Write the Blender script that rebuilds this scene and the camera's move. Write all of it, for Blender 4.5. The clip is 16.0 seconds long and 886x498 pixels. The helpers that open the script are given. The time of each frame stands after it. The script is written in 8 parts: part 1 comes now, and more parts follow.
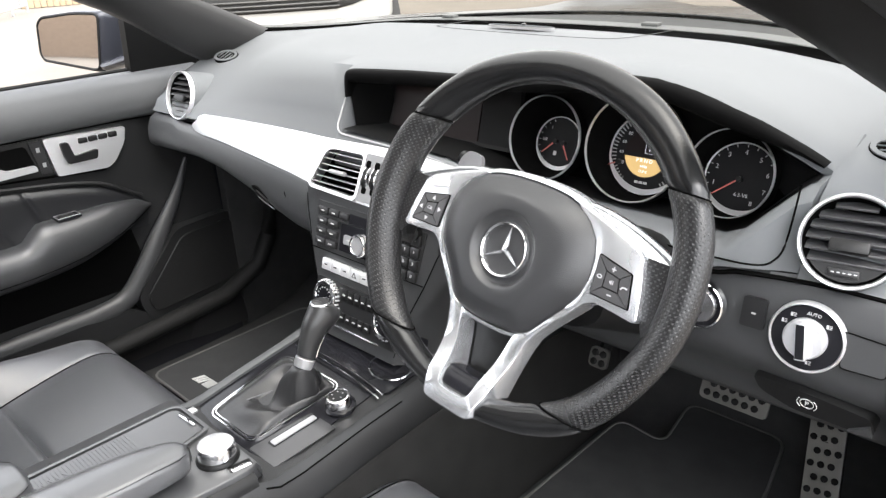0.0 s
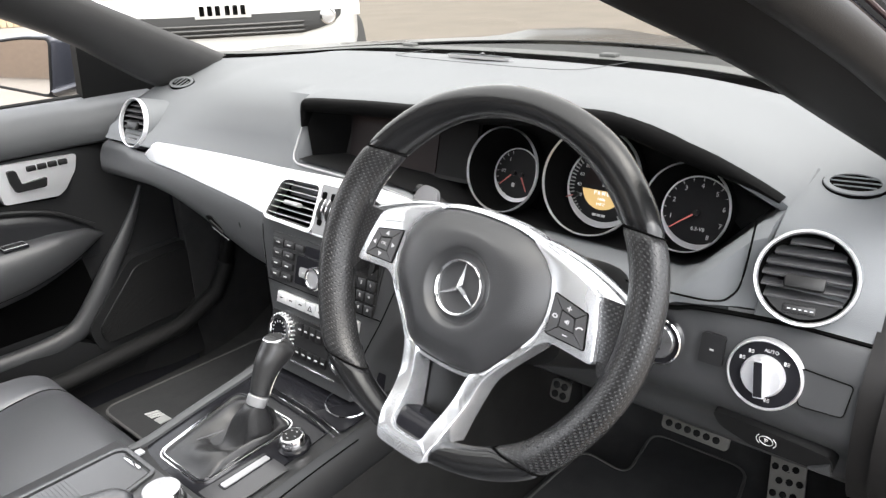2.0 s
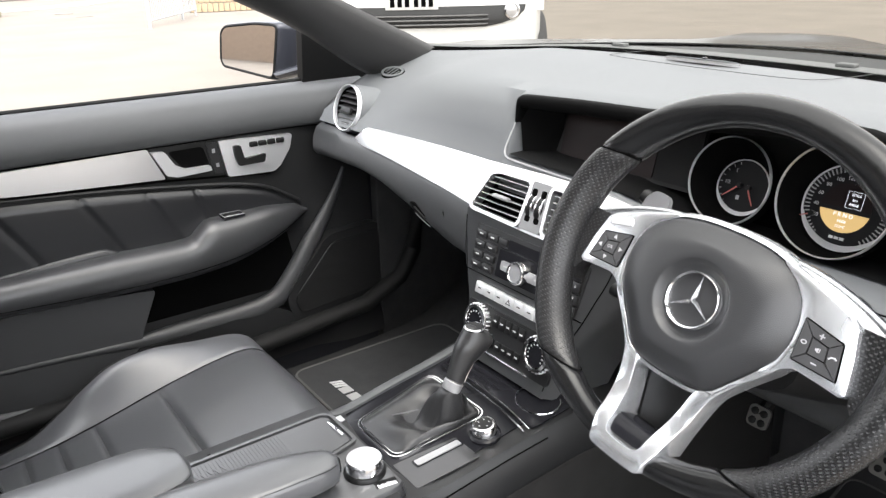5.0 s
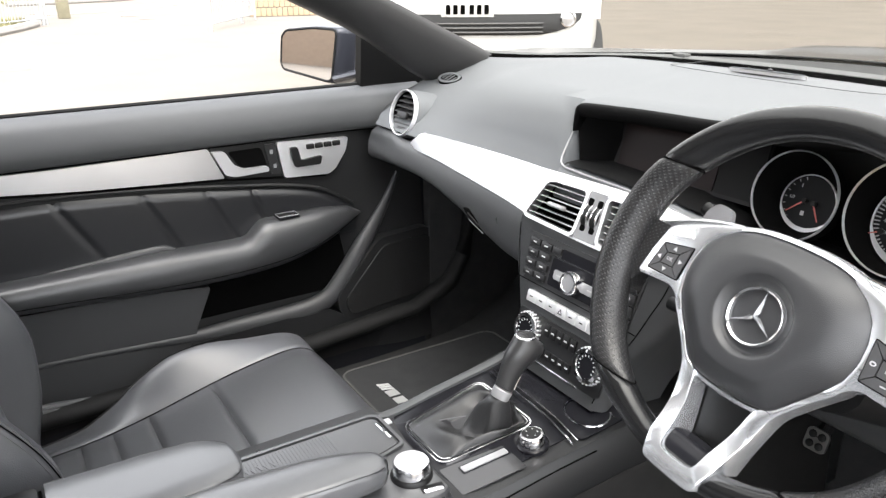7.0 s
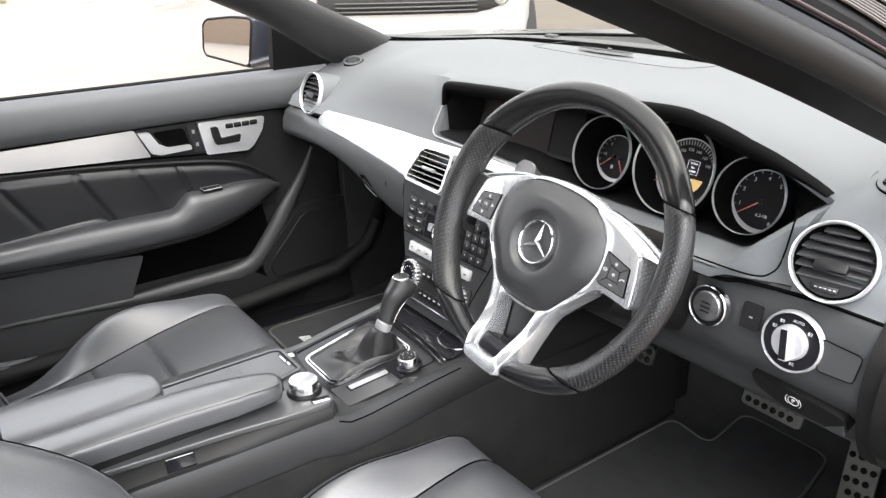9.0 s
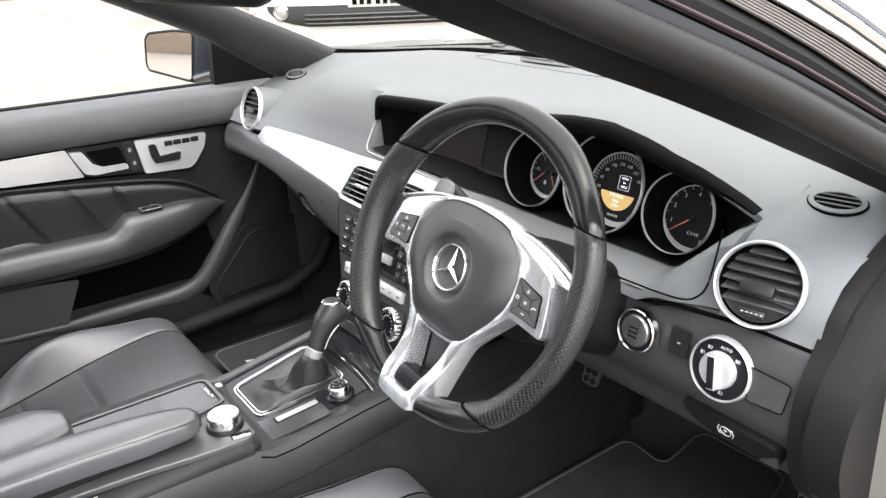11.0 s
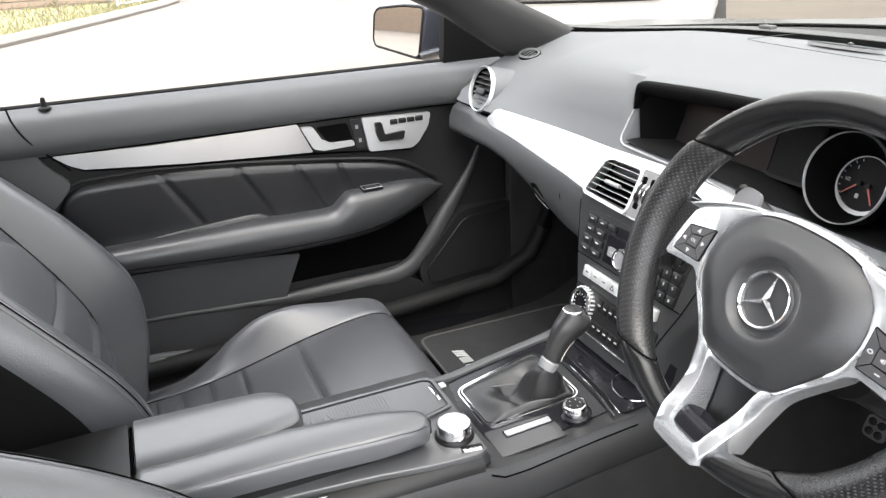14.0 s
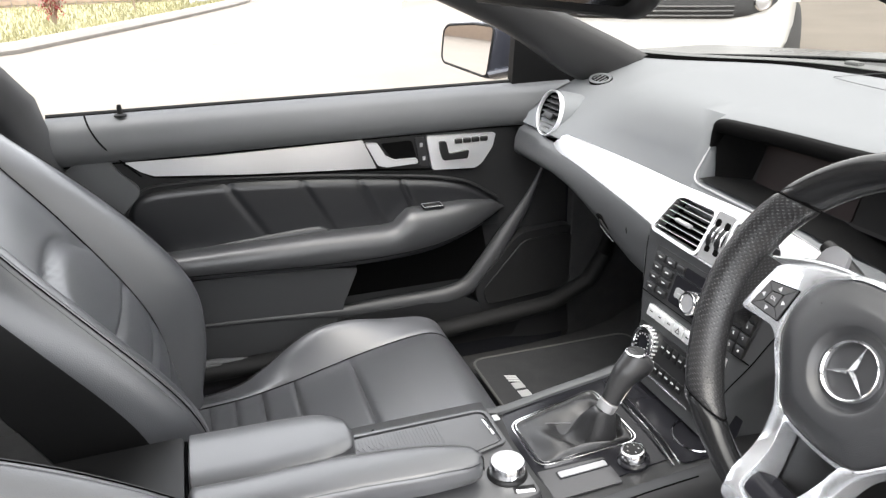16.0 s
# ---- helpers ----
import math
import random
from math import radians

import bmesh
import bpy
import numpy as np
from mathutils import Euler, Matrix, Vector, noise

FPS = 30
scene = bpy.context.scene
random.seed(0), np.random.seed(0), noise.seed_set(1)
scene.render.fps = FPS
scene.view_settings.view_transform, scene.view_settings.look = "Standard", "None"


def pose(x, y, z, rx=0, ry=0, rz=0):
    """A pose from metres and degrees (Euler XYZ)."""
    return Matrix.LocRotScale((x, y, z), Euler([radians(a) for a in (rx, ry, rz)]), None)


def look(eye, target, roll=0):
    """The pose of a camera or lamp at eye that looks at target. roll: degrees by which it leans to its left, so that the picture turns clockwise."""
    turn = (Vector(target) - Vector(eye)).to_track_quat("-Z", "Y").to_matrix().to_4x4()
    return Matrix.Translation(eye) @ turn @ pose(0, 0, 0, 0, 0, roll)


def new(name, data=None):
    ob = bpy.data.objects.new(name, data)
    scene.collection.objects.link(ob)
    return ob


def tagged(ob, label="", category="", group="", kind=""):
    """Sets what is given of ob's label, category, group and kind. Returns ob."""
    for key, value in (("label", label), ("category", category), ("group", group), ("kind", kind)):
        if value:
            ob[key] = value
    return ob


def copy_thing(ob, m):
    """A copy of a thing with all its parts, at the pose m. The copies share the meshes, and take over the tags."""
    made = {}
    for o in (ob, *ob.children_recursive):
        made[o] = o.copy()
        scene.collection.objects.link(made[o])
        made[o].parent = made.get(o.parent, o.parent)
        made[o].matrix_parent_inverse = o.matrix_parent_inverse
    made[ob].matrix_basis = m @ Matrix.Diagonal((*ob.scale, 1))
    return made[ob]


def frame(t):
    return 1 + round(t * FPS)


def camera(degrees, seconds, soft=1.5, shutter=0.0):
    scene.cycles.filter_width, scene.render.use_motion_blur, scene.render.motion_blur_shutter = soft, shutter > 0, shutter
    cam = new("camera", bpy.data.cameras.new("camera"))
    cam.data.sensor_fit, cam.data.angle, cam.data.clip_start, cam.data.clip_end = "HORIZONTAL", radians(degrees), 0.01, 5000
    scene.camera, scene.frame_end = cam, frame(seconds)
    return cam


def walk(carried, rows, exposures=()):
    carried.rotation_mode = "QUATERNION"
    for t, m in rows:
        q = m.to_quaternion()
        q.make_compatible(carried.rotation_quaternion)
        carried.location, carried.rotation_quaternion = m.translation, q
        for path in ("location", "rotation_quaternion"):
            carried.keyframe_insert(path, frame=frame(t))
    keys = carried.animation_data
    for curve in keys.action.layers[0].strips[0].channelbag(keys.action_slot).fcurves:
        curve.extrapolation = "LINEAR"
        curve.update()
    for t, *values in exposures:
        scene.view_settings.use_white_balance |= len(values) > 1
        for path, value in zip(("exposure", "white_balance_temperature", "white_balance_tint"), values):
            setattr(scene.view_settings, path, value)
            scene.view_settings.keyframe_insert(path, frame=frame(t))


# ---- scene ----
cam = camera(61.5, 16.0, soft=1.35)
PATH = [
    (0, (0.718, -0.459, 1.114), (-0.572, 0.855, 0.334), -2.8),
    (0.5, (0.702, -0.46, 1.111), (-0.607, 0.834, 0.329), -2.8),
    (1, (0.694, -0.459, 1.118), (-0.645, 0.824, 0.369), -1.9),
    (1.5, (0.697, -0.452, 1.119), (-0.62, 0.864, 0.389), -1.7),
    (2, (0.713, -0.435, 1.119), (-0.526, 0.955, 0.391), -2.0),
    (2.5, (0.725, -0.436, 1.129), (-0.51, 0.971, 0.427), -1.8),
    (3, (0.701, -0.453, 1.138), (-0.643, 0.877, 0.486), -2.0),
    (3.5, (0.682, -0.469, 1.131), (-0.74, 0.765, 0.456), -0.9),
    (4, (0.664, -0.479, 1.127), (-0.801, 0.69, 0.43), -0.4),
    (4.2, (0.662, -0.486, 1.126), (-0.833, 0.639, 0.42), -0.8),
    (6.3, (0.681, -0.487, 1.12), (-0.843, 0.577, 0.381), -0.9),
    (6.5, (0.678, -0.491, 1.119), (-0.861, 0.553, 0.384), -0.6),
    (7, (0.663, -0.494, 1.123), (-0.922, 0.497, 0.412), -0.4),
    (7.5, (0.685, -0.469, 1.124), (-0.809, 0.658, 0.418), -1.1),
    (8, (0.774, -0.496, 1.152), (-0.641, 0.687, 0.38), -0.9),
    (8.5, (0.851, -0.493, 1.16), (-0.596, 0.632, 0.359), -0.2),
    (8.7, (0.872, -0.503, 1.158), (-0.629, 0.567, 0.382), -0.9),
    (10.8, (0.897, -0.448, 1.161), (-0.597, 0.674, 0.449), -3.2),
    (11, (0.885, -0.408, 1.154), (-0.608, 0.692, 0.406), -2.0),
    (11.5, (0.837, -0.358, 1.142), (-0.628, 0.758, 0.363), -2.8),
    (12, (0.796, -0.37, 1.145), (-0.74, 0.675, 0.406), -1.1),
    (12.5, (0.774, -0.396, 1.145), (-0.857, 0.512, 0.427), -1.1),
    (13, (0.763, -0.421, 1.153), (-0.913, 0.347, 0.377), -0.5),
    (13.5, (0.75, -0.445, 1.157), (-0.985, 0.233, 0.429), -1.2),
    (14, (0.738, -0.44, 1.144), (-0.968, 0.256, 0.364), -2.7),
    (14.5, (0.743, -0.43, 1.143), (-0.948, 0.297, 0.361), -2.3),
    (15, (0.756, -0.432, 1.152), (-0.92, 0.305, 0.347), -1.7),
    (15.5, (0.753, -0.458, 1.171), (-0.938, 0.279, 0.4), -0.8),
    (16, (0.71, -0.445, 1.169), (-1.048, 0.126, 0.407), -1.1),
]
walk(cam, [(t, look(eye, target, roll)) for t, eye, target, roll in PATH], [(0, 2.65), (2, 2.6), (3, 2.56), (4.2, 2.46), (6.3, 2.58), (8.7, 2.6), (11.5, 2.58), (13, 2.65), (16, 2.64)])

# ---- light: bright overcast day ----
world = bpy.data.worlds.new("sky")
scene.world = world
world.use_nodes = True
wn = world.node_tree.nodes
sky = wn.new("ShaderNodeTexSky")
sky.sky_type = "NISHITA"
sky.sun_disc = False
sky.sun_elevation, sky.sun_rotation = radians(65), radians(115)
sky.air_density, sky.dust_density, sky.ozone_density = 1.0, 4.0, 0.4
grey = wn.new("ShaderNodeHueSaturation")  # a thin white overcast
grey.inputs["Saturation"].default_value = 0.25
world.node_tree.links.new(sky.outputs[0], grey.inputs["Color"])
cloud = wn.new("ShaderNodeMix")  # an even cloud layer under it
cloud.data_type = "RGBA"
cloud.inputs[0].default_value = 0.55
cloud.inputs[7].default_value = (6.4, 6.5, 6.7, 1)
world.node_tree.links.new(grey.outputs[0], cloud.inputs[6])
world.node_tree.links.new(cloud.outputs[2], wn["Background"].inputs[0])
wn["Background"].inputs[1].default_value = 0.15
sun = new("sun", bpy.data.lights.new("sun", "SUN"))
sun.data.energy, sun.data.angle, sun.data.color = 0.75, radians(60), (1.0, 0.985, 0.97)
sun.matrix_basis = look((math.sin(radians(115)) * 5, math.cos(radians(115)) * 5, 10.7), (0, 0, 0))


# ---- materials ----
def material(name, color, rough=0.5, metal=0.0, grain=0.0, scale=400.0, vary=0.15, blotch=6.0, spec=0.5, coat=0.0, kind="noise", rvary=0.1):
    """A surface with blotches of tone and gloss, and fine grain as relief."""
    m = bpy.data.materials.new(name)
    m.use_nodes = True
    n, link = m.node_tree.nodes, m.node_tree.links.new
    b = n["Principled BSDF"]
    b.inputs["Metallic"].default_value = metal
    b.inputs["Specular IOR Level"].default_value = spec
    b.inputs["Coat Weight"].default_value = coat
    co = n.new("ShaderNodeTexCoord")
    big = n.new("ShaderNodeTexNoise")
    big.inputs["Scale"].default_value, big.inputs["Detail"].default_value = blotch, 4
    link(co.outputs["Object"], big.inputs["Vector"])
    ramp = n.new("ShaderNodeMix")
    ramp.data_type = "RGBA"
    ramp.inputs[6].default_value = (*[c * (1 - vary) for c in color], 1)
    ramp.inputs[7].default_value = (*[min(1, c * (1 + vary)) for c in color], 1)
    link(big.outputs[0], ramp.inputs[0])
    link(ramp.outputs[2], b.inputs["Base Color"])
    mr = n.new("ShaderNodeMapRange")
    mr.inputs[3].default_value, mr.inputs[4].default_value = max(0.02, rough - rvary), min(1, rough + rvary)
    link(big.outputs[0], mr.inputs[0])
    link(mr.outputs[0], b.inputs["Roughness"])
    if grain:
        if kind == "noise":
            fine = n.new("ShaderNodeTexNoise")
            fine.inputs["Detail"].default_value = 3
            out = fine.outputs[0]
        else:
            fine = n.new("ShaderNodeTexVoronoi")
            fine.feature = "F1" if kind == "dots" else "DISTANCE_TO_EDGE"
            fine.inputs["Randomness"].default_value = 0.15 if kind == "dots" else 1.0
            out = fine.outputs["Distance"]
        fine.inputs["Scale"].default_value = scale
        link(co.outputs["Object"], fine.inputs["Vector"])
        if kind == "dots":
            st = n.new("ShaderNodeMapRange")
            st.inputs[1].default_value, st.inputs[2].default_value = 0.2, 0.4
            link(out, st.inputs[0])
            out = st.outputs[0]
        bump = n.new("ShaderNodeBump")
        bump.inputs["Strength"].default_value, bump.inputs["Distance"].default_value = grain, 0.5 / scale
        link(out, bump.inputs["Height"])
        link(bump.outputs[0], b.inputs["Normal"])
    return m


def brushed(name, color, rough, axis):
    """Satin metal with fine lines along one axis."""
    m = material(name, color, rough, 1.0, vary=0.05, rvary=0.05)
    n, link = m.node_tree.nodes, m.node_tree.links.new
    co, mp, no, bu = n.new("ShaderNodeTexCoord"), n.new("ShaderNodeMapping"), n.new("ShaderNodeTexNoise"), n.new("ShaderNodeBump")
    mp.inputs["Scale"].default_value = [4 if i == axis else 900 for i in range(3)]
    no.inputs["Scale"].default_value = 1.0
    link(co.outputs["Object"], mp.inputs[0])
    link(mp.outputs[0], no.inputs["Vector"])
    link(no.outputs[0], bu.inputs["Height"])
    bu.inputs["Strength"].default_value, bu.inputs["Distance"].default_value = 0.15, 0.0003
    link(bu.outputs[0], n["Principled BSDF"].inputs["Normal"])
    return m


def perforated(name, color, dot, step):
    """Leather with a diagonal grid of small pale punched dots, laid out by the mesh's own UV in metres."""
    m = material(name, color, 0.29, grain=0.15, scale=500, kind="cells", vary=0.12, spec=0.5)
    n, link = m.node_tree.nodes, m.node_tree.links.new
    uv, mp, vo, st, mix = n.new("ShaderNodeUVMap"), n.new("ShaderNodeMapping"), n.new("ShaderNodeTexVoronoi"), n.new("ShaderNodeMapRange"), n.new("ShaderNodeMix")
    mp.inputs["Rotation"].default_value[2] = radians(45)
    vo.voronoi_dimensions, vo.inputs["Scale"].default_value, vo.inputs["Randomness"].default_value = "2D", 1 / step, 0.06
    st.inputs[1].default_value, st.inputs[2].default_value, st.inputs[3].default_value, st.inputs[4].default_value = 0.18, 0.3, 1.0, 0.0
    link(uv.outputs[0], mp.inputs[0])
    link(mp.outputs[0], vo.inputs["Vector"])
    link(vo.outputs["Distance"], st.inputs[0])
    b = n["Principled BSDF"]
    mix.data_type = "RGBA"
    link(st.outputs[0], mix.inputs[0])
    link(b.inputs["Base Color"].links[0].from_socket, mix.inputs[6])
    mix.inputs[7].default_value = (*dot, 1)
    link(mix.outputs[2], b.inputs["Base Color"])
    bump = n.new("ShaderNodeBump")
    bump.invert = True
    bump.inputs["Strength"].default_value, bump.inputs["Distance"].default_value = 0.5, 0.0006
    link(st.outputs[0], bump.inputs["Height"])
    link(b.inputs["Normal"].links[0].from_socket, bump.inputs["Normal"])
    link(bump.outputs[0], b.inputs["Normal"])
    return m


def glass(name, tint, gloss=1.0):
    m = bpy.data.materials.new(name)
    m.use_nodes = True
    n, link = m.node_tree.nodes, m.node_tree.links.new
    n.remove(n["Principled BSDF"])
    tr, gl, fr, mix = n.new("ShaderNodeBsdfTransparent"), n.new("ShaderNodeBsdfGlossy"), n.new("ShaderNodeFresnel"), n.new("ShaderNodeMixShader")
    tr.inputs[0].default_value = (*tint, 1)
    gl.inputs[0].default_value = (gloss, gloss, gloss, 1)
    gl.inputs["Roughness"].default_value = 0.02
    link(fr.outputs[0], mix.inputs[0])
    link(tr.outputs[0], mix.inputs[1])
    link(gl.outputs[0], mix.inputs[2])
    link(mix.outputs[0], n["Material Output"].inputs[0])
    return m


def glow(name, color, strength):
    m = bpy.data.materials.new(name)
    m.use_nodes = True
    b = m.node_tree.nodes["Principled BSDF"]
    b.inputs["Base Color"].default_value = (*[c * 0.3 for c in color], 1)
    b.inputs["Emission Color"].default_value = (*color, 1)
    b.inputs["Emission Strength"].default_value = strength
    return m


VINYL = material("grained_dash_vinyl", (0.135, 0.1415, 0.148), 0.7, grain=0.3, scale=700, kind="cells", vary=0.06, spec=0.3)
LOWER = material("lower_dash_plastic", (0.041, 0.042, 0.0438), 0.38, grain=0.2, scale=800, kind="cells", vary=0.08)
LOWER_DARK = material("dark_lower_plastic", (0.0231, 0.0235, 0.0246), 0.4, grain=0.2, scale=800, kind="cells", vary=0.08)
# one door vinyl in three tones: shade below the top is in the colour
DOOR_SHADED = material("shaded_door_vinyl", (0.014, 0.0142, 0.0148), 0.43, grain=0.18, scale=700, kind="cells", vary=0.08, spec=0.35)
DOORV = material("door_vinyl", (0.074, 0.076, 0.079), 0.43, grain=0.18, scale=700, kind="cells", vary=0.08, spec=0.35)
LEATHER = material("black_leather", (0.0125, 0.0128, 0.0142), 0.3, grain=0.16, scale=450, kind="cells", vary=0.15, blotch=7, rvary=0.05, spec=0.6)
# the same black leather, paler: light on the armrests is put into the colour
LEATHER_LIT = material("lit_armrest_leather", (0.076, 0.0775, 0.082), 0.3, grain=0.14, scale=450, kind="cells", vary=0.06, blotch=7, rvary=0.015, spec=1.0)
ARM_LEATHER = material("lit_door_arm_leather", (0.034, 0.0345, 0.0365), 0.38, grain=0.16, scale=450, kind="cells", vary=0.1, blotch=6, rvary=0.05, spec=0.8)
PERFORATED = perforated("perforated_leather", (0.0115, 0.0115, 0.012), (0.03, 0.03, 0.0315), 0.0034)
STITCH = material("grey_thread", (0.11, 0.11, 0.1166), 0.8)
PLASTIC = material("black_plastic", (0.0055, 0.0055, 0.0057), 0.45, grain=0.1, scale=900, vary=0.1, spec=0.35)
# near-black: real recess plastic and joints, also shade put into the colour
DEEP = material("recess_plastic_and_shade", (0.0025, 0.0025, 0.0025), 0.85, spec=0.03)
GLOSS = material("piano_black", (0.011, 0.011, 0.0132), 0.12, spec=0.22, vary=0.05, rvary=0.04)
ALU = brushed("satin_aluminium", (0.86, 0.86, 0.87), 0.45, 0)
ALUDOOR = brushed("satin_door_aluminium", (0.84, 0.84, 0.85), 0.3, 1)
SILVER = material("satin_silver_paint", (0.8722, 0.8722, 0.9), 0.33, 0.75, vary=0.05)
CHROME = material("chrome", (0.8895, 0.8895, 0.9), 0.08, 1.0, vary=0.03, rvary=0.04)
STEEL = material("brushed_pedal_steel", (0.25, 0.243, 0.23), 0.4, 1.0, vary=0.2, blotch=40)
RUBBER = material("black_rubber", (0.0065, 0.0065, 0.0065), 0.7, grain=0.2, scale=500, spec=0.25)
CARPET = material("charcoal_carpet", (0.036, 0.0362, 0.0368), 0.95, grain=0.9, scale=900, vary=0.35, blotch=30, spec=0.1)
MAT = material("charcoal_floor_mat", (0.038, 0.0385, 0.0395), 0.95, grain=0.9, scale=1100, vary=0.3, blotch=25, spec=0.1)
BUTTON = material("dark_button_plastic", (0.011, 0.011, 0.0117), 0.4, vary=0.05)
SATIN_BUTTON = material("silver_button", (0.792, 0.792, 0.792), 0.35, 0.6, vary=0.04)
PRINT = material("white_print", (0.5, 0.5, 0.5), 0.5, vary=0.02)
SCREEN = material("dark_screen_glass", (0.0143, 0.0101, 0.0106), 0.35, vary=0.05, rvary=0.03, spec=0.15)
SCREEN_PANEL = material("smoked_display_cover", (0.0077, 0.0077, 0.0081), 0.55, vary=0.05, spec=0.15)
FACE = material("gauge_face", (0.0088, 0.0088, 0.0099), 0.45, vary=0.05, spec=0.2)
GREY_SCALE = material("grey_gauge_scale", (0.352, 0.352, 0.352), 0.4, vary=0.05)
NEEDLE = material("red_needle", (0.572, 0.154, 0.132), 0.4, vary=0.03)
AMBER = glow("amber_display", (0.62, 0.42, 0.17), 0.187)
LIT = glow("lit_white_print", (0.9, 0.93, 1.0), 0.22)
GRIP = material("smooth_grip_leather", (0.025, 0.025, 0.026), 0.36, grain=0.15, scale=500, kind="cells", vary=0.1, spec=0.6)
# headliner stays out of view; its pale tone is added to bounce light
HEADLINER = material("pale_bounce_headliner", (0.616, 0.605, 0.583), 0.9, grain=0.4, scale=800)
PAINT = material("dark_metallic_car_paint", (0.0308, 0.0323, 0.0396), 0.25, 0.1, spec=0.4, coat=0.0, vary=0.05, rvary=0.03)
WHITE = material("white_car_paint", (0.66, 0.66, 0.6512), 0.2, coat=0.6, vary=0.02, rvary=0.03)
TYRE = material("tyre_rubber", (0.044, 0.044, 0.044), 0.8, grain=0.3, scale=200)
RED = material("red_plastic", (0.33, 0.012, 0.014), 0.4)
MIRROR = material("mirror_glass", (0.8895, 0.8895, 0.9), 0.03, 1.0, vary=0.01, rvary=0.005)
WINDSCREEN = glass("tinted_windscreen", (0.7, 0.685, 0.645), 0.06)
HANDLE = material("satin_handle_silver", (0.62, 0.62, 0.635), 0.3, 0.6, vary=0.05)
CONSOLE_SILVER = material("grey_console_silver", (0.374, 0.374, 0.3828), 0.38, 0.5, vary=0.08)
LIP = material("black_hood_lip", (0.002, 0.002, 0.0021), 0.7, grain=0.2, scale=800, kind="cells", vary=0.08, spec=0.06)
SPOKE = material("polished_spoke_silver", (0.82, 0.835, 0.86), 0.27, 0.88, vary=0.03, blotch=6, rvary=0.02)
SLAT = material("vent_slat_plastic", (0.045, 0.045, 0.047), 0.5, vary=0.1, spec=0.3)
SLAT_DARK = material("dark_vent_slat_plastic", (0.012, 0.012, 0.0125), 0.5, vary=0.1, spec=0.3)
END_PAD = material("brown_black_pad", (0.0092, 0.0086, 0.0084), 0.45, grain=0.2, scale=800, kind="cells", vary=0.08, spec=0.25)
START_CAP = material("dark_chrome_cap", (0.352, 0.352, 0.363), 0.25, 0.9, vary=0.1)
# darker copy of the pillar lining: shade on the driver's pillar is in the colour
SHADED_LINING = material("shaded_pillar_lining", (0.0062, 0.0055, 0.0051), 0.5, grain=0.15, scale=700, kind="cells", spec=0.1)
BONNET = material("dark_bonnet_paint", (0.02, 0.021, 0.019), 0.28, vary=0.08, blotch=3, spec=0.25, rvary=0.04)
COWL = material("grey_cowl_plastic", (0.0352, 0.037, 0.037), 0.6, grain=0.3, scale=300, spec=0.2)
ROLL = material("brown_grey_seal_fabric", (0.012, 0.0112, 0.0109), 0.5, grain=0.2, scale=900, spec=0.2)
SEAL = material("matt_black_seal", (0.0026, 0.0026, 0.0026), 0.9, spec=0.0)
# mirror darkened in colour to stand for the dark cabin it reflects
DARK_REFLECTION = material("dark_reflection_glass", (0.11, 0.1144, 0.1232), 0.04, 1.0, vary=0.02, rvary=0.01)
KEY_PRINT = material("grey_key_print", (0.45, 0.45, 0.465), 0.5, vary=0.03)
BINDING = material("dark_grey_binding", (0.085, 0.0835, 0.0815), 0.8, grain=0.4, scale=900, spec=0.2)
# black seat leather raised to the grey of its sky sheen, bolsters palest
SEAT_LIT = material("lit_satin_seat_leather", (0.068, 0.0695, 0.0745), 0.32, grain=0.2, scale=420, kind="cells", vary=0.12, blotch=6, rvary=0.05, spec=1.0)
BOLSTER_LIT = material("lit_bolster_leather", (0.078, 0.0795, 0.086), 0.36, grain=0.2, scale=420, kind="cells", vary=0.1, blotch=6, rvary=0.05, spec=1.0)
KNOB = material("polished_knob", (0.8852, 0.8852, 0.9), 0.2, 1.0, vary=0.05)
ANCHOR = material("grey_anchor_plastic", (0.08, 0.08, 0.082), 0.35, vary=0.06)
COWL_PALE = material("pale_grey_cowl_strip", (0.132, 0.1364, 0.1364), 0.6, grain=0.3, scale=300, spec=0.2)
PLATE_GREY = material("grey_console_plate", (0.07, 0.07, 0.073), 0.14, 0.4, vary=0.08)
RIM_LEATHER = material("smooth_rim_leather", (0.008, 0.0081, 0.0085), 0.2, grain=0.1, scale=520, kind="cells", vary=0.12, blotch=9, rvary=0.04, spec=0.55)
AIRBAG = material("airbag_vinyl", (0.029, 0.0294, 0.0312), 0.38, grain=0.3, scale=800, kind="cells", vary=0.05, spec=0.6)
SHELL = material("polished_grey_shell", (0.45, 0.46, 0.48), 0.2, 0.9, vary=0.06)
BRIGHT = material("bright_emblem_silver", (0.8719, 0.8859, 0.9), 0.16, 0.95, vary=0.03, rvary=0.03)
KEY = material("grey_black_key", (0.05, 0.05, 0.052), 0.4, vary=0.06)
BAR_GREY = material("satin_grey_bar", (0.2, 0.2, 0.205), 0.4, 0.3, vary=0.05)
DIAL_RING = material("satin_dial_silver", (0.8, 0.8, 0.82), 0.34, 0.8, vary=0.03, rvary=0.04)
# door vinyl toned between its lit top and its shaded board
DOORLOW = material("half_shaded_door_vinyl", (0.044, 0.0447, 0.0465), 0.42, grain=0.18, scale=700, kind="cells", vary=0.08, spec=0.45)
PADDLE = material("satin_paddle_silver", (0.3, 0.3, 0.31), 0.36, 0.6, vary=0.05)
CORNER = material("black_corner_plastic", (0.0035, 0.0035, 0.0036), 0.6, grain=0.1, scale=900, vary=0.1, spec=0.12)
